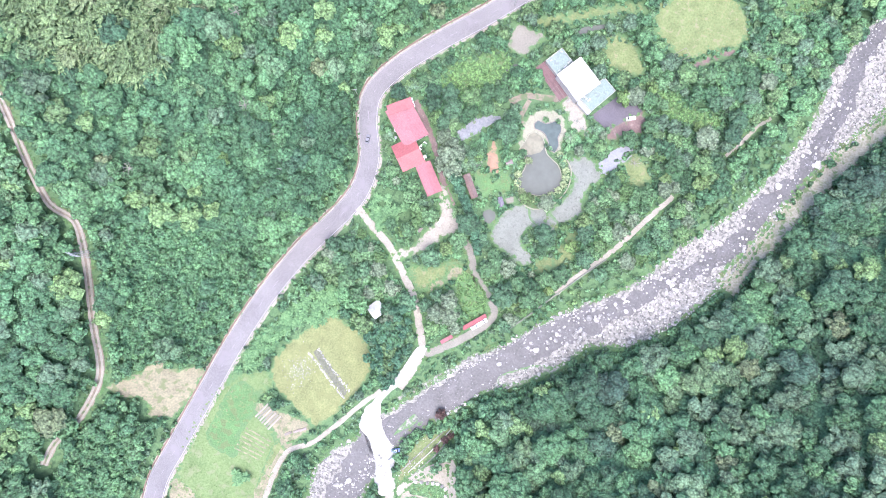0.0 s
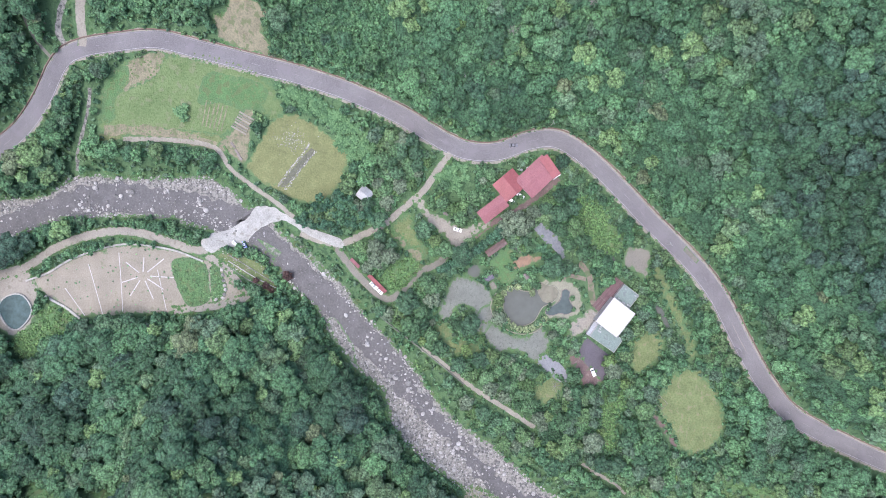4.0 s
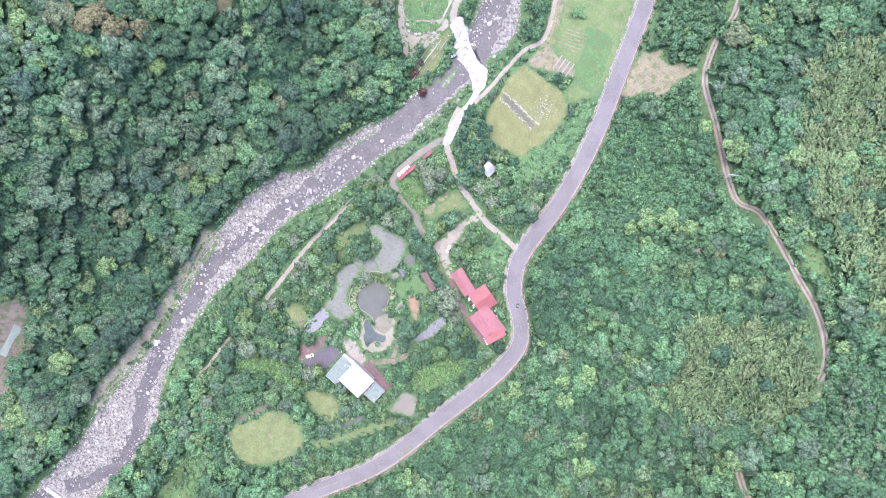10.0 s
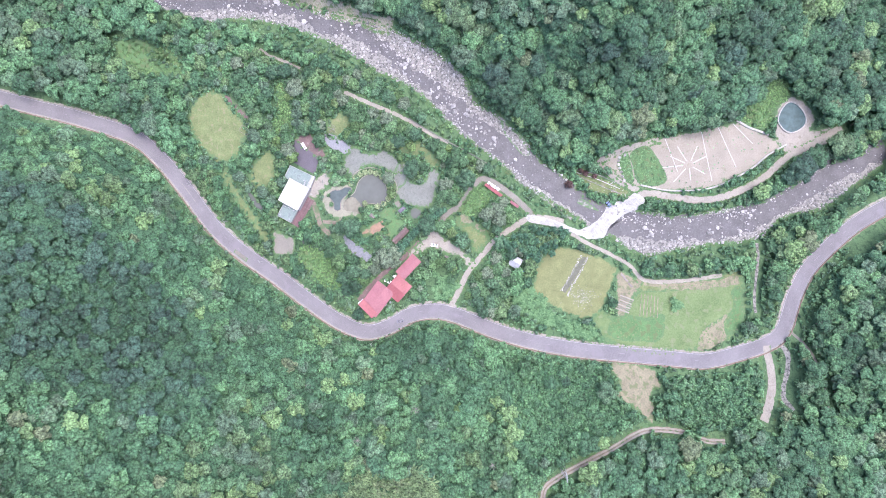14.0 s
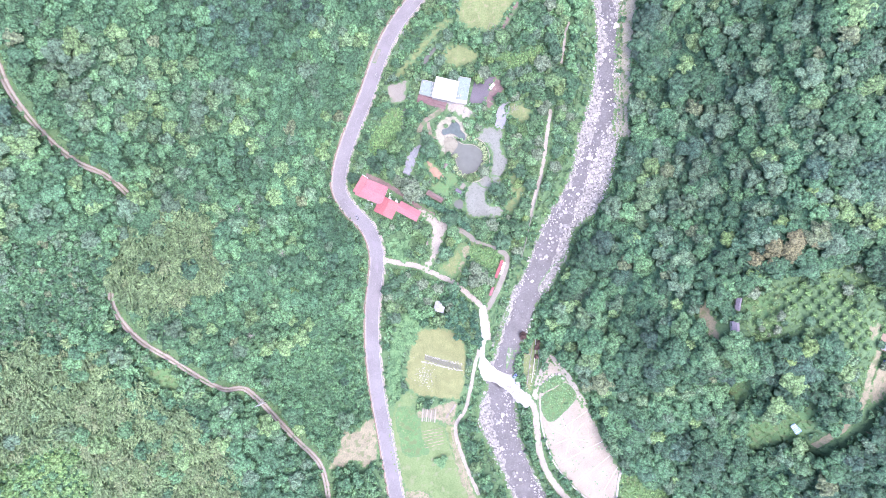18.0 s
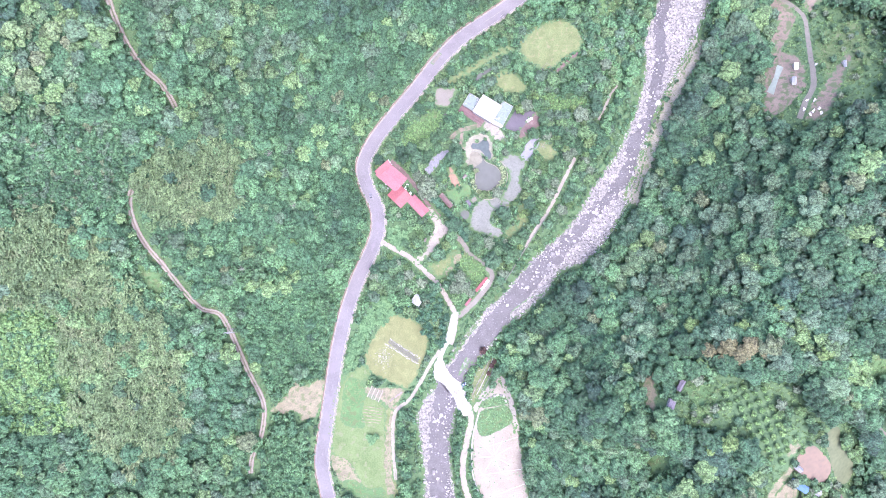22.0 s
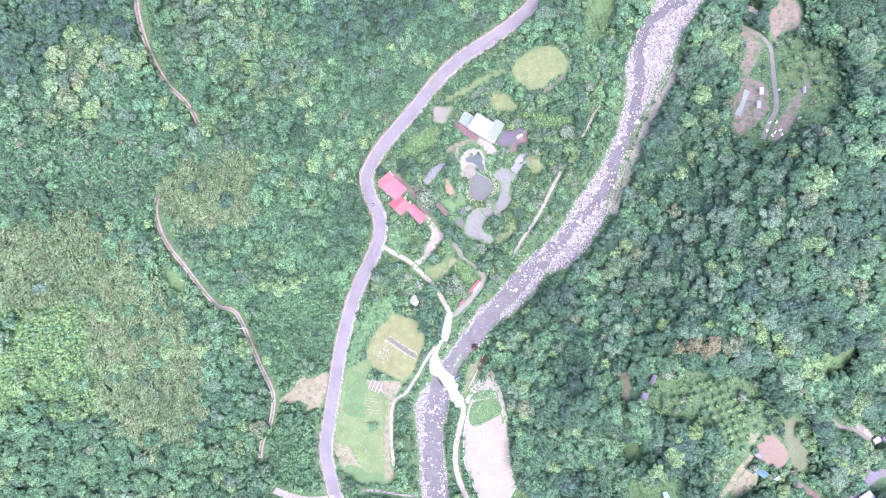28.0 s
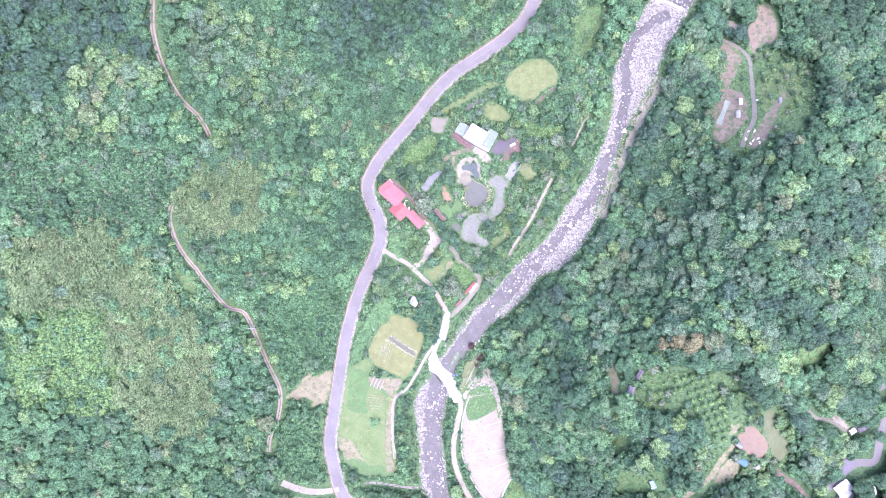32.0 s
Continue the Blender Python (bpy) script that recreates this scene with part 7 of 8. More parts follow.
PLANTED = []
for leaf, label, spots in (
        (L_OLIVE, "large grey-green spreading tree beside the lane", [(23.8, 112.5, 7.4), (18.6, 118.3, 4.6), (27.0, 105.7, 5.6), (22.0, 106.5, 4.0)]),
        (L_EAST, "dark green dense broadleaf tree", [(43.9, 130.7, 6.8), (9.4, 130.9, 4.2), (18.0, 131.5, 5.1), (15.8, 124.6, 4.0), (14.9, 137.7, 4.7), (7.2, 135.9, 4.3), (-7.5, 130.5, 4.4), (33.2, 116.6, 3.0),
                                                     (31.4, 65.8, 5.3), (49.5, 80.2, 4.3), (41.9, 85.8, 6.0), (46.1, 84.6, 3.4), (67.7, 60.6, 6.8), (75.9, 92.4, 6.0), (93.2, 98.7, 5.1), (36.2, 44.7, 3.8), (20.3, 37.1, 3.8), (28.5, 42.8, 5.1),
                                                     (128.0, 174.4, 4.3), (139.8, 170.3, 5.1), (140.5, 163.1, 5.1), (111.5, 181.4, 5.6), (68.1, -15.7, 4.1), (65.6, -23.3, 3.2), (-5.4, 59.3, 4.3), (-11.8, 56.8, 4.3), (-8.5, 51.6, 3.7), (4.5, 50.6, 4.0), (59.8, 198.8, 3.0)]),
        (L_OLIVE, "pale grey-green tree beside the lane", [(45.5, 49.9, 5.1), (47.9, 43.3, 5.1), (41.5, 42.8, 5.1), (129.2, 157.2, 6.4), (65.2, 72.8, 5.0), (93.3, 164.7, 5.1), (147.0, 191.4, 4.7)]),
        (L_YELLOW, "light yellow-green leafy tree", [(88.6, 162.5, 4.3), (99.3, 171.0, 3.6), (16.4, 72.6, 3.5), (89.2, 91.6, 3.4), (86.6, 69.3, 2.7), (125.5, 161.9, 3.2), (145.1, 200.5, 2.4)]),
        (L_RED, "low reddish-brown shrub in the garden beds", [(59.9, -0.8, 3.0), (65.5, -11.2, 2.2), (67.5, -8.6, 1.9), (63.2, -16.4, 1.8), (57.5, -11.5, 1.6)]),
        (L_GARDEN, "leafy green garden tree near the pond", [(24.2, 140.2, 5.1), (32.6, 137.7, 3.8), (30.2, 144.2, 4.3), (40.4, 76.9, 5.1), (56.4, 68.7, 4.7), (57.4, 76.5, 3.4), (78.0, 63.4, 5.6), (70.9, 67.4, 4.8), (89.5, 77.8, 4.6), (17.4, 73.8, 4.3), (58.3, 67.5, 4.1), (82.7, 73.5, 4.3),
                                                            (9.0, 74.0, 3.4), (70.5, 45.6, 3.0), (49.2, 47.5, 3.8), (42.2, 35.6, 4.3), (102.3, 173.5, 3.8), (104.4, 154.8, 4.4), (96.9, 146.0, 4.7), (120.0, 183.5, 5.6), (116.7, 151.7, 4.3), (106.1, 165.6, 3.4), (139.0, 190.4, 5.1), (129.2, 191.5, 4.7),
                                                            (131.3, 144.9, 6.0), (137.6, 148.1, 5.1), (120.3, 141.9, 5.1), (147.0, 178.4, 4.3), (64.7, 143.2, 1.5), (54.4, 123.9, 2.4), (59.3, 142.0, 1.7), (80.7, 136.0, 3.0), (86.0, 138.5, 3.5), (91.8, 110.9, 3.2), (27.9, 141.5, 2.9), (45.3, 166.3, 1.7), (47.1, 171.4, 1.7), (80.0, 173.0, 2.2), (95.7, 190.0, 3.0), (88.6, 194.5, 3.0)])):
    for px, py, r in spots:
        tree(px, py, r, r * (0.35 if leaf == L_RED else 0.8) + 0.6, int(rng.integers(6)), label, leaf)
        PLANTED.append((px, py, r))
PLANTED = np.array(PLANTED)


x, y = scatter(-60, 215, -105, 232, 4.6)
r = rng.uniform(2.2, 4.8, len(x))
west, east = zone(x, y)
ok = free(x, y, r, 0.7) & ~west & ~east & (np.abs(side(RIVER_FAR, x, y)) > 16) & (np.min(np.hypot(x[:, None] - PLANTED[:, 0], y[:, None] - PLANTED[:, 1]) - PLANTED[:, 2], 1) > -0.3) & (rng.random(len(x)) < 0.92)
pick = np.flatnonzero(ok)
core = pick[(y[pick] > 20) & (y[pick] < 190) & (np.hypot(x[pick] - 50, y[pick] - 115) < 90)][:140]
for i in core:
    tree(x[i], y[i], r[i], r[i] * 0.7 + 0.4, int(rng.integers(6)), "leafy green garden tree on the valley terrace", (L_GARDEN, L_GARDEN, L_GARDEN, L_EAST, L_HERB, L_OLIVE)[int(rng.integers(6))])
rest = np.setdiff1d(pick, core)
wood("terrace_woods", x[rest], y[rest], r[rest], r[rest] * 0.7 + 0.5, BROAD + TALL, L_WOODS, "mixed trees and bushes along the river terrace", kinds=rng.choice((0.2, 0.3, 0.38, 0.43, 0.57, 0.68), len(rest)))

def tuft(seed, blades=7, tiers=2):
    """A low plant of radius one: pointed leaves that arch out from the middle."""
    r = np.random.default_rng(seed)
    v, f = [], []
    for tier in range(tiers):
        for k in range(blades):
            t = 2 * math.pi * (k + 0.5 * tier + r.uniform(-0.3, 0.3)) / blades
            long, w = r.uniform(0.7, 1.15) * (1 - 0.4 * tier), r.uniform(0.16, 0.3)
            c, n = np.array((math.cos(t), math.sin(t))), np.array((-math.sin(t), math.cos(t)))
            base, z = len(v), 0.2 + 0.25 * tier
            for along, across, up in ((0.0, 0, 0.0), (0.55, w, z), (0.55, -w, z), (1.0, 0, z * 0.4)):
                v.append((*(c * along * long + n * across), up))
            f += [(base, base + 2, base + 1), (base + 1, base + 2, base + 3)]
    return np.array(v), np.array(f)


# low scrub on open ground
x, y = scatter(-75, 240, -160, 260, 2.7)
west, east = zone(x, y)
ok = (side(ROAD_FAR, x, y) < 13) & (np.abs(side(ROAD_FAR, x, y)) > 5.6) & ~inside(bed_line, x, y) & ((-side(RIVER_FAR, x, y)) < 60)
for line, half in WAYS:
    ok &= distance(line, x, y) > half + 0.3
for poly in CLEAR:
    ok &= ~inside(closed(poly, 2.0), x, y)
ok &= rng.random(len(x)) < 0.75
r = rng.uniform(0.9, 2.0, len(x))
wood("scrub", x[ok], y[ok], r[ok], r[ok] * 0.5 + 0.3, LITTLE, L_WOODS, "low green shrubs and ferns between the trees", "shrubs", False, kinds=np.clip(0.2 + 0.5 * drift(x[ok], y[ok], 6, 3.3) + rng.normal(0, 0.06, ok.sum()), 0.1, 0.72))

# bushes and weeds that break the edges of yards, paths and clearings
BUSH = [tuft(130 + k, 7, 2) for k in range(10)]
ex, ey = [], []
for poly, gap in [(q, 1.3) for q in (YARD, PLAZA, OVAL, BROWN_YARD, GRAVEL_E, GRAVEL_W, STREAM, ROCK_GARDEN, STONE_TERRACE, GARDEN_LAWN, VEG_BED, BARE_SPOT, ROUGH_T, ROUGH_G, SLIDE, DEADPATCH, PATIO, GLADE, BIG_MEADOW, FLOWER_BED)] + [(q, 2.2) for q in (NE_SOIL, NE_SOIL2, NE_SOIL3, NE_CLEAR, SE_CLEAR, SOIL_E, SE_FIELD, SE_SOIL, GRASS_A, GRASS_B, GRASS_C, GRASS_D, EAST_GREEN, PARK)]:
    edge = closed(poly, gap)
    ex.append(edge[:, 0] + rng.normal(0, 0.6, len(edge)))
    ey.append(edge[:, 1] + rng.normal(0, 0.6, len(edge)))
for line, half in [(DRIVE, 1.9), (LANE, 1.7), (SHED_LANE, 2.0), (RIVERSIDE, 1.3), (RIVERSIDE_N, 1.0), (PARK_TRACK, 2.2), (PARK_LOOP, 1.8), (SIDE_ROAD, 4.2), (HILL_TRACK, 1.9), (BANK_EAST, 0.6), (BANK_WEST, 0.4), (BANK_STRIP, 4.2), (BANK_STRIP, 5.6), (SE_PATH, 2.0)]:
    edge = spline(line, 1.4)
    along = np.gradient(edge, axis=0)
    along /= np.maximum(np.linalg.norm(along, axis=1), 1e-6)[:, None]
    for s in (-1, 1):
        off = s * (half + np.abs(rng.normal(0.2, 0.5, len(edge))))
        ex.append(edge[:, 0] - along[:, 1] * off)
        ey.append(edge[:, 1] + along[:, 0] * off)
ex, ey = np.concatenate(ex), np.concatenate(ey)
ok = (rng.random(len(ex)) < 0.75) & (np.abs(side(ROAD_FAR, ex, ey)) > 5.6) & ~inside(closed(FORD, 2.0), ex, ey)
for roof in (ROOF_MID, ROOF_S, ROOF_LOW, ROOF_A, ROOF_W, ROOF_B, RED_A, RED_B, HUT, DECK):
    ok &= ~inside(np.asarray(roof), ex, ey)
ex, ey = ex[ok], ey[ok]
r = rng.uniform(0.5, 1.4, len(ex))
wood("edge_bushes", ex, ey, r, r * 0.1, BUSH, M_GRASS, "low bushes and weeds along paths and clearings", "bushes", False)
# shrubs that fringe the lawns and clearings of the terrace
ex, ey = [], []
for poly in (BIG_MEADOW, OVAL, GREEN_W, GARDEN_LAWN, ROUGH_G, DEADPATCH, ROAD_VERGE, GLADE, GLADE_FARN, GLADE_N):
    edge = closed(poly, 1.0)
    ex.append(edge[:, 0] + rng.normal(0, 1.1, len(edge)))
    ey.append(edge[:, 1] + rng.normal(0, 1.1, len(edge)))
ex, ey = np.concatenate(ex), np.concatenate(ey)
ok = np.abs(side(ROAD_FAR, ex, ey)) > 6.5
for line, half in WAYS:
    ok &= distance(line, ex, ey) > half
for poly in (ROOF_A, ROOF_W, ROOF_B, DECK, PLAZA, ASPHALT_PAD, GRAVEL_W, GRAVEL_E, POND_LOW, BEACH, LONG_SHELTER, GREY_SHELTER, STONE_TERRACE):
    ok &= ~inside(np.asarray(poly), ex, ey)
ex, ey = ex[ok], ey[ok]
r = rng.uniform(0.5, 1.6, len(ex))
wood("fringe_shrubs", ex, ey, r, r * 0.3, LITTLE, L_WOODS, "green shrubs fringing the lawns and clearings", "shrubs", False, kinds=rng.uniform(0.24, 0.62, len(ex)))
# weeds on the edge of the road
edge = spline(ROAD, 1.1)
along = np.gradient(edge, axis=0)
along /= np.maximum(np.linalg.norm(along, axis=1), 1e-6)[:, None]
off = np.where(rng.random(len(edge)) < 0.55, -1, 1) * rng.uniform(4.7, 5.9, len(edge))
ex, ey = edge[:, 0] - along[:, 1] * off, edge[:, 1] + along[:, 0] * off
r = rng.uniform(0.35, 0.95, len(ex))
wood("roadside_weeds", ex, ey, r, r * 0.1, BUSH, M_GRASS, "green weeds along the edge of the road", "weeds", False)
# shrubs under the edge of the eastern woods
edge = spline(BANK_EAST, 1.6)
along = np.gradient(edge, axis=0)
along /= np.maximum(np.linalg.norm(along, axis=1), 1e-6)[:, None]
ex, ey = [], []
for k in range(2):
    off = rng.uniform(1.0, 9.0, len(edge))
    ex.append(edge[:, 0] - along[:, 1] * off)
    ey.append(edge[:, 1] + along[:, 0] * off)
ex, ey = np.concatenate(ex), np.concatenate(ey)
ok = ~inside(bed_line, ex, ey) & (distance(bed_line, ex, ey) > 0.8) & (ey < 250)
for line, half in WAYS[:-3]:
    ok &= distance(line, ex, ey) > half + 0.8
for poly in CLEAR:
    ok &= ~inside(closed(poly, 2.0), ex, ey)
ex, ey = ex[ok], ey[ok]
r = rng.uniform(1.0, 3.0, len(ex))
wood("bank_shrubs", ex, ey, r, r * 0.5, SMALL, L_WOODS, "green shrubs along the river bank under the woods", "shrubs", False, kinds=rng.uniform(0.25, 0.6, len(ex)))

# ---- palms, bananas, groves, rows ----
def blade(long, wide, droop, cuts=5, fold=0.25, ragged=0.0):
    """One long leaf that arches out along x."""
    v, f = [], []
    for k in range(cuts + 1):
        s = k / cuts
        w = wide * math.sin(math.pi * min(0.97, 0.12 + 0.83 * s)) * (1 - ragged * (k % 2))
        x, z = long * s * (1 - 0.18 * s), long * (0.45 * s - droop * s * s)
        v += [(x, -w / 2, z - fold * w), (x, 0, z), (x, w / 2, z - fold * w)]
    for k in range(cuts):
        a = 3 * k
        f += [(a, a + 1, a + 4), (a, a + 4, a + 3), (a + 1, a + 2, a + 5), (a + 1, a + 5, a + 4)]
    return v, f


def rosette(name, leaf_name, v, f, leaf, leaves, stem, r, label, category, group):
    """A plant of long leaves round a stem, built once at size one."""
    ob = thing(name, (0, 0, -500), label, category, group)
    part("stem", tube(bmesh.new(), (0, 0, -0.3), (0, 0, stem), 0.14, 0.09, 8), M_BARK, ob)
    me = mesh_of(leaf_name, v, f, leaf)
    for k in range(leaves):
        q = new(leaf_name, me)
        q.parent = ob
        q.matrix_basis = pose(0, 0, stem, 0, random.uniform(-28, 12), 360 * (k * 0.382) % 360) @ Matrix.Scale(r * random.uniform(0.8, 1.1), 4)
    return ob


def plant_all(first, spots, size=1.0):
    """Sets the first plant on the first spot and copies of it on the others."""
    for k, (px, py) in enumerate(spots):
        m = pose(px, py, ground_at(px, py), 0, 0, random.uniform(0, 360))
        if k:
            copy_thing(first, m)
        else:
            first.matrix_world = m


v, f = blade(1.0, 0.28, 0.5, 7, 0.2, 0.3)
palm = rosette("palm", "frond", v, f, L_PALM, 24, 1.6, 2.6, "pale feathery palm at the pond's edge", "palm", "pond palms")
plant_all(palm, [(58.3, 122.1), (55.8, 114.5), (59.6, 107.7), (63.4, 105.8), (67.2, 106.5), (70.3, 108.3), (73.2, 110.8), (75.4, 113.9), (76.9, 117.2), (76.7, 120.6), (75.4, 123.6), (73.2, 126.4), (70.8, 129.2), (54.7, 124.8), (57.0, 110.8)])
palm = rosette("palm", "frond", v, f, L_BANANA, 26, 2.8, 4.0, "large round green palm near the guest house", "palm", "garden palms")
plant_all(palm, [(72.2, 138.2), (48.3, 82.2), (36.0, 88.6)])
v, f = blade(1.0, 0.34, 0.42, 4, 0.2)
banana = rosette("banana_plant", "leaf", v, f, M_BANANA, 11, 1.7, 3.6, "banana plant with broad pale green leaves", "banana plant", "banana plants")
spots = [(-1.4, 79.3), (-0.7, 82.9), (2.0, 77.7), (5.1, 79.6), (5.9, 75.7), (9.5, 77.4), (3.2, 74.2), (3.8, 84.2), (10.5, 73.8), (4.7, 71.1), (8.9, 80.8), (-16.7, -58.4), (-19.3, -57.2), (-14.2, -57.1), (-17.5, -60.6), (14.9, 86.8), (12.6, 83.4), (0.6, 75.4)]
plant_all(banana, spots)
x, y = scatter(-40, 5, -18, 42, 2.9)
ok = inside(closed(BANANA_STRIP, 2.0), x, y) & (np.abs(side(ROAD_FAR, x, y)) > 7)
clump = rosette("banana_plant", "leaf", v, f, M_BANANA, 10, 1.5, 3.2, "banana plant in a thick strip below the road", "banana plant", "roadside banana plants")
plant_all(clump, list(zip(x[ok], y[ok]))[:110])

CONE = [crown(200 + k, 1.9, 12, 50, 0.32) for k in range(3)]
CONE_MESH = [big_mesh("crown", v, f, L_CONIFER, True, np.zeros(len(f))) for v, f in CONE]


def conifer(x, y, r, label, group, leaf=None):
    ob = thing("conifer", (x, y, ground_at(x, y)), label, "tree", group, random.uniform(0, 360))
    t = new("trunk", TRUNK)
    t.parent, t.scale = ob, (r, r, r * 1.2)
    c = new("crown", CONE_MESH[int(rng.integers(3))])
    c.parent, c.location, c.scale = ob, (0, 0, r * 1.3), (r, r, r * random.uniform(0.9, 1.2))
    if leaf:
        c.material_slots[0].link = "OBJECT"
        c.material_slots[0].material = leaf
    return ob


for px, py in spline(CYPRESS_ROW, 2.3):
    conifer(px + random.uniform(-0.5, 0.5), py + random.uniform(-0.5, 0.5), random.uniform(2.1, 2.9), "dark green conifer in a row beside the lane", "conifer row")
x, y = scatter(10, 45, 0, 46, 3.5)
ok = inside(closed(GROVE, 2.0), x, y) & (distance(DRIVE, x, y) > 4.0) & (np.hypot(x - 10.4, y - 31.2) > 4) & (np.hypot(x - 16, y - 35.2) > 5.5) & ~inside(closed(FORD, 2.0), x, y)
for px, py in zip(x[ok], y[ok]):
    conifer(px, py, random.uniform(1.9, 2.7), "dark slender tree of a dense grove by the ford", "grove trees")
m = Matrix.Rotation(radians(20), 2)
k = 0
for i in range(-8, 9):
    for j in range(-8, 9):
        px, py = 214 + 5.4 * (i * m[0][0] + j * m[0][1]), -36 + 5.4 * (i * m[1][0] + j * m[1][1])
        if inside(closed(ORCHARD, 2.0), np.array([px]), np.array([py]))[0]:
            size = random.uniform(1.9, 2.4)
            tree(px, py, size, size * 0.5 + 0.3, int(rng.integers(6)), "small round orchard tree in a row", L_LUSH, "orchard trees", "orchard_tree")


# ---- dead trees ----
def bare_tree(x, y, r, lift):
    ob = thing("bare_tree", (x, y, ground_at(x, y)), "leafless pale grey tree with spreading branches", "tree", "bare trees", random.uniform(0, 360))
    part("trunk", tube(bmesh.new(), (0, 0, -0.5), (0, 0, lift), 0.28, 0.16, 8), M_STONEWOOD, ob)
    for k in range(7):
        a = 0.9 * k + random.uniform(-0.2, 0.2)
        end = Vector((r * math.cos(a) * random.uniform(0.6, 1), r * math.sin(a) * random.uniform(0.6, 1), lift + random.uniform(0.6, 2.0)))
        bm = tube(bmesh.new(), (0, 0, lift - 0.4), end, 0.13, 0.05, 6)
        for q in range(3):
            s = Vector((0, 0, lift)).lerp(end, 0.45 + 0.2 * q)
            tube(bm, s, s + Vector((random.uniform(-1, 1), random.uniform(-1, 1), random.uniform(0.2, 0.7))) * r * 0.4, 0.06, 0.025, 5)
        part("branch", bm, M_STONEWOOD, ob)


M_STONEWOOD = mat("bleached_branches", (0.15, 0.14, 0.125), (0.25, 0.235, 0.21), 1, 0.2, 0.9, 0.2)
for px, py, r, lift in ((104.0, 137.4, 3.4, 1.6), (-57.5, 98.4, 3.2, 9.5), (-44.5, 92.2, 2.6, 9.0), (-42.2, 156.7, 2.6, 9.0), (-65.4, 46.3, 3.0, 9.0), (89.6, -65.3, 3.0, 8.5), (-88, 60, 3.0, 9.5), (150, 60, 3.0, 9.0),
                        (-120, 75, 3.0, 9.5), (130, 20, 2.6, 9.0), (-70, 130, 2.8, 9.5)):
    bare_tree(px, py, r, lift)

# ---- trees of other colours in the woods ----
for leaf, label, spots in ((L_BROWN, "withered brown tree crown in the woods", [(188.5, 5.3, 5.5), (197.4, 8.7, 6.5), (207.5, 10.0, 6.5), (216.6, 7.4, 5.5), (203.3, 4.0, 6.0), (195, 2, 5), (-113.5, 146.5, 3.4)]),
                           (L_YELLOW, "light yellow-green tree standing out of the woods", [(206.8, 19.6, 5.0), (182.7, 19.3, 5.5), (183.6, -2.2, 4.8), (155.5, 26.3, 4.5), (247.9, 5.0, 6.0), (193.3, -44.4, 6.0), (186, -50, 5), (160, 62, 4), (226, 32, 5), (-60, 75, 4)])):
    for px, py, r in spots:
        tree(px, py, r, r * 1.25 + 3.2, int(rng.integers(6)), label, leaf, "odd trees of the woods")

# ---- grass and herbs on open ground ----
TUSSOCK = [tuft(300 + k, 6, 2) for k in range(10)]


def wet(a, b):
    """Where ponds and bare soil of the clearings lie."""
    out = np.zeros(len(a), bool)
    for poly in (NE_POOL, NE_SOIL, NE_SOIL2, NE_SOIL3, NE_SOIL4, SE_POND, SE_LAWN, SE_FIELD, SE_SOIL, ORCHARD):
        out |= inside(closed(poly, 2.0), a, b)
    for line in (NE_PATH, NE_LANE, NE_TRACK, SE_PATH):
        out |= distance(line, a, b) < 2.0
    return out


def herbs(name, outlines, gap, lo, hi, leaf, label, share=0.8, shapes=None):
    xs, ys = [], []
    for outline in outlines:
        line = closed(outline, 2.0)
        a, b = scatter(*(line[:, 0].min(), line[:, 0].max(), line[:, 1].min(), line[:, 1].max()), gap)
        ok = inside(line, a, b) & ~wet(a, b) & (rng.random(len(a)) < share * np.clip(0.75 + 0.5 * waves(a * 5, b * 5), 0.1, 1))
        xs.append(a[ok])
        ys.append(b[ok])
    a, b = np.concatenate(xs), np.concatenate(ys)
    size = rng.uniform(lo, hi, len(a))
    wood(name, a, b, size, size * 0.05 + 0.06, shapes or TUSSOCK, leaf, label, "grass", False)


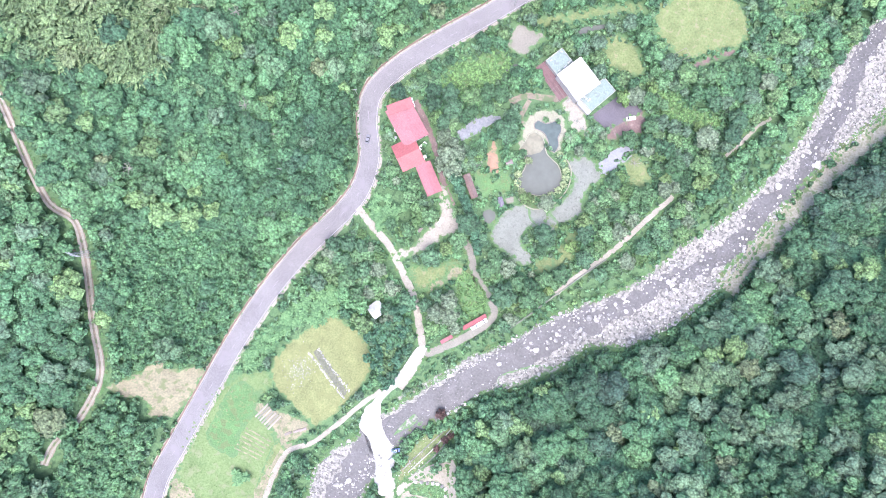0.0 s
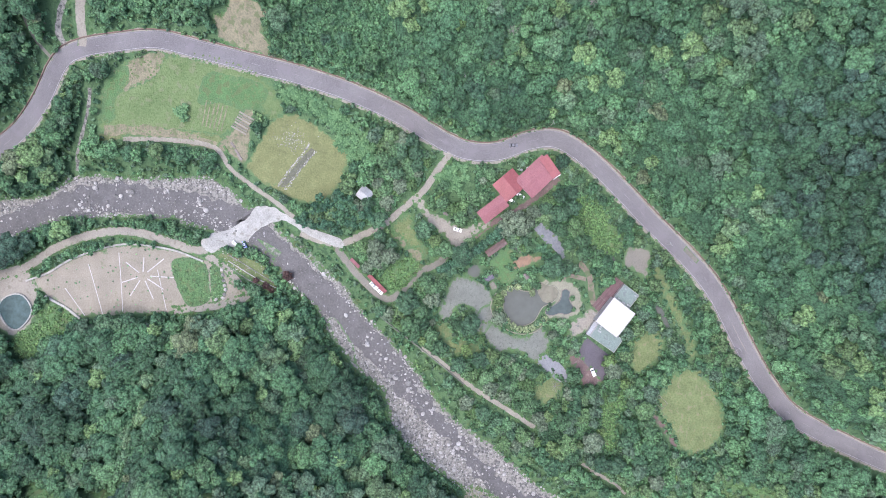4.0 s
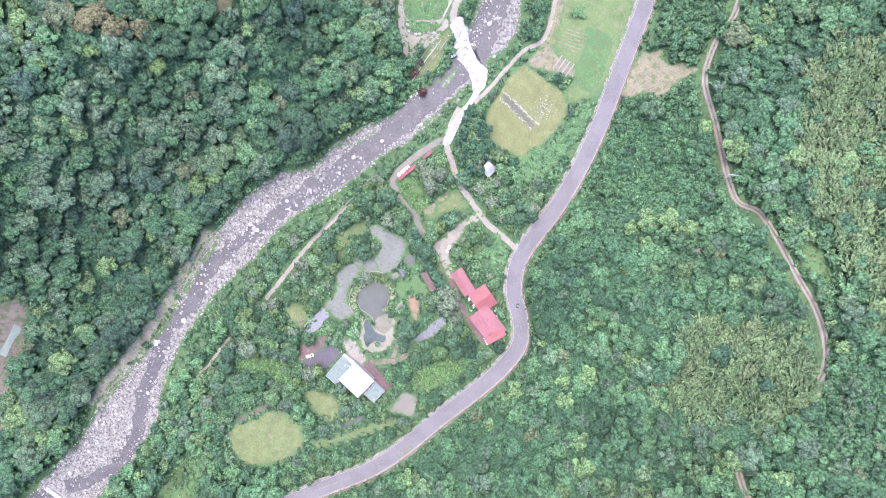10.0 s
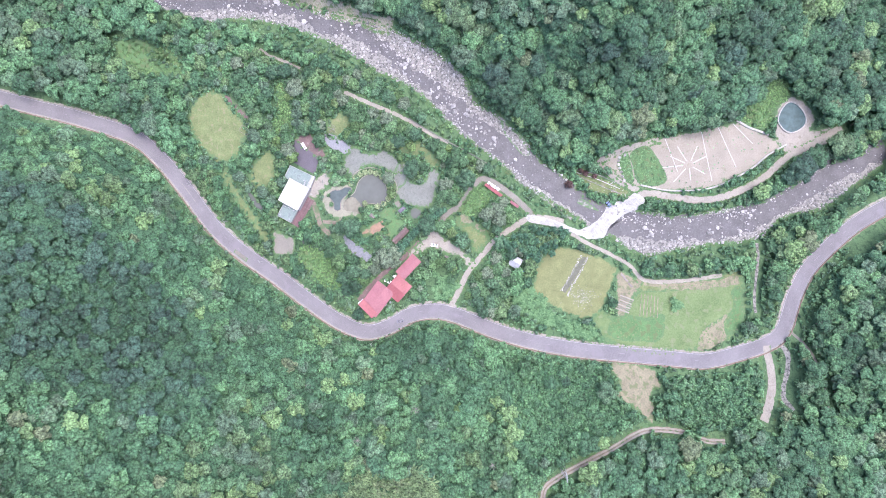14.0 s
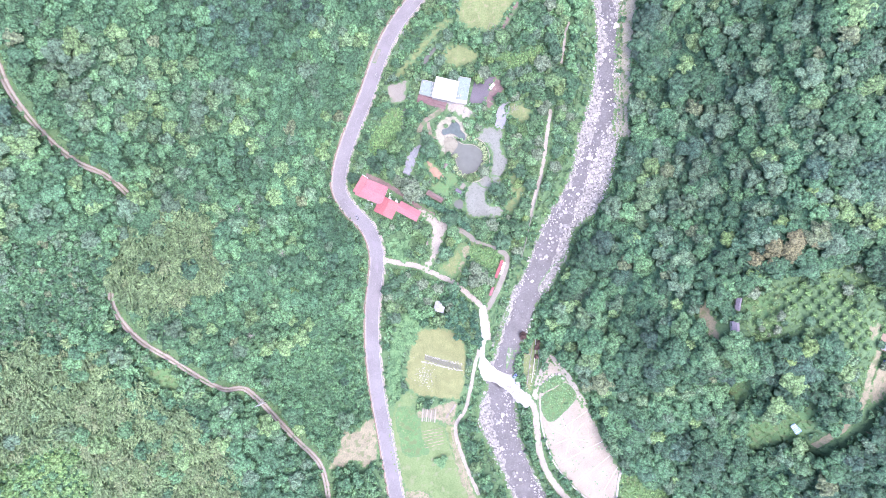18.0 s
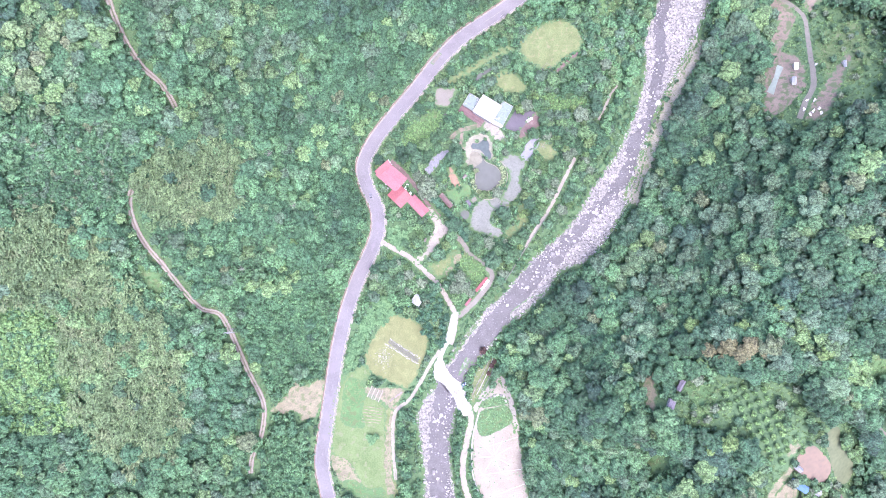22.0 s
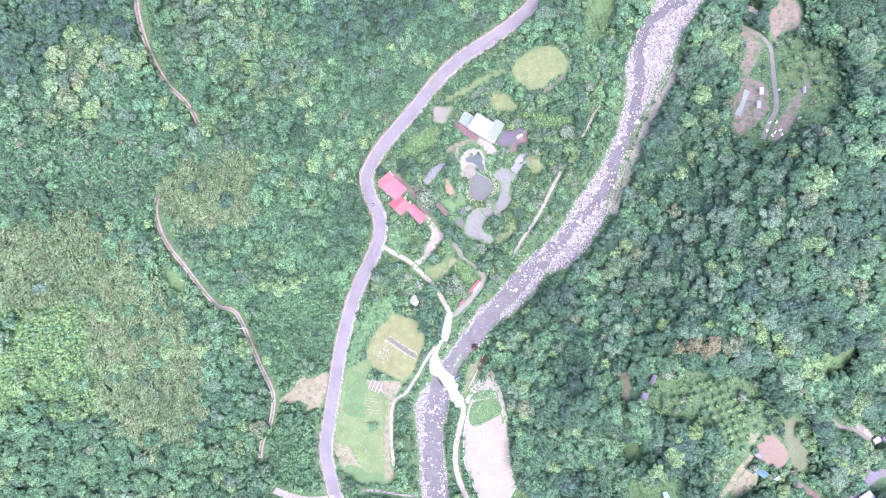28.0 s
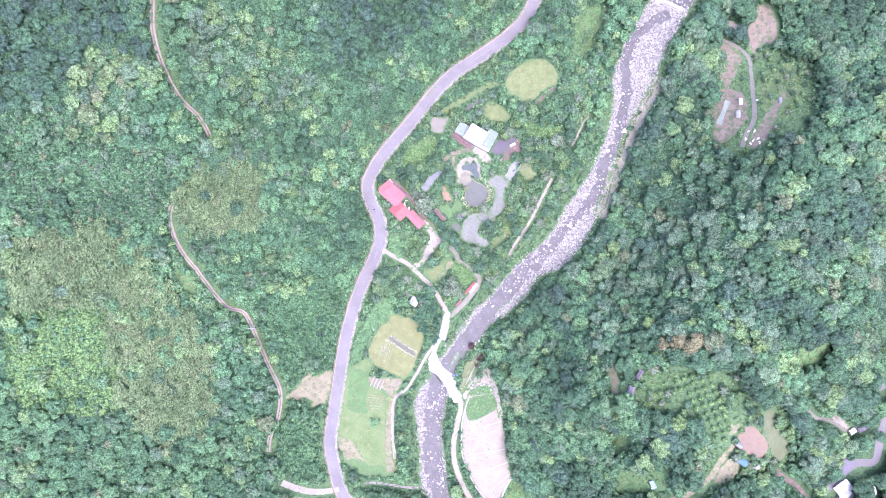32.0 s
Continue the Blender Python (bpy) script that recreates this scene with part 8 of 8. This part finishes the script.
herbs("meadow_tussocks", [MEADOW, GREEN_W, ROAD_VERGE, GLADE, GLADE_N, GARDEN_LAWN], 1.5, 0.35, 0.9, M_MEADOW, "tussocks of green grass in the meadow", 0.45)
herbs("tall_grass", [EAST_GREEN, NE_CLEAR, SE_CLEAR, GRASS_A, GRASS_B, GRASS_C, GRASS_D, NE_GRASS, GLADE_FARN, HILLCLEAR_B], 2.0, 0.8, 1.6, L_HERB, "tall light green grass of the clearings", 0.95)
herbs("dry_tussocks", [BIG_MEADOW, LAWN_FIELD, ROUGH_G, ROUGH_T], 1.5, 0.3, 0.6, M_YELLOW, "dry yellowish tussocks in the meadow", 0.7)
herbs("bed_plants", [PARK_GREEN, PARK_BED], 0.95, 0.5, 0.9, L_GARDEN, "leafy green plants of the beds", 0.95)
herbs("bright_weeds", [GREEN_W, EAST_GREEN, GLADE], 1.25, 0.7, 1.3, L_LUSH, "lush bright green weeds of the open clearings", 0.9, LITTLE)
herbs("leafy_crop", [VEG_BED], 0.95, 0.55, 0.9, L_LUSH, "dense bright green leafy crop of the square plot", 1.0, LITTLE)
herbs("flowers", [FLOWER_BED], 1.1, 0.35, 0.6, L_YELLOW, "yellow-green flowering plants in rows", 0.7)
x, y = scatter(52, 90, -128, -58, 3.4)
ok = inside(closed(PARK, 2.0), x, y) & ~inside(closed(PARK_GREEN, 2.0), x, y) & (rng.random(len(x)) < 0.5)
size = rng.uniform(0.35, 0.8, len(x))
wood("saplings", x[ok], y[ok], size[ok], size[ok] * 0.3, TUSSOCK, L_GARDEN, "small saplings planted in the sandy park", "saplings", False)
# bushes and young trees of the eastern clearings
for outline, many in ((NE_CLEAR, 60), (SE_CLEAR, 80)):
    a, b = scatter(*(np.array(outline)[:, 0].min(), np.array(outline)[:, 0].max(), np.array(outline)[:, 1].min(), np.array(outline)[:, 1].max()), 4.6)
    ok = inside(closed(outline, 2.0), a, b)
    for poly in (NE_POOL, NE_SOIL2, NE_SOIL3, NE_SOIL4, SE_POND, SE_LAWN, SE_FIELD, SE_SOIL, ORCHARD):
        ok &= ~inside(closed(poly, 2.0), a, b)
    for line in (NE_PATH, NE_LANE, NE_TRACK, SE_PATH):
        ok &= distance(line, a, b) > 3.0
    for px, py in [(a[k], b[k]) for k in rng.permutation(np.flatnonzero(ok))[:many]]:
        size = random.uniform(1.5, 3.0 if many == 60 else 4.2)
        tree(px, py, size, size * 0.6 + 0.4, int(rng.integers(6)), "leafy green bush in an eastern clearing", random.choice((L_GARDEN, L_GARDEN, L_HERB, L_EAST, L_OLIVE)), "bushes of the clearings", "bush")
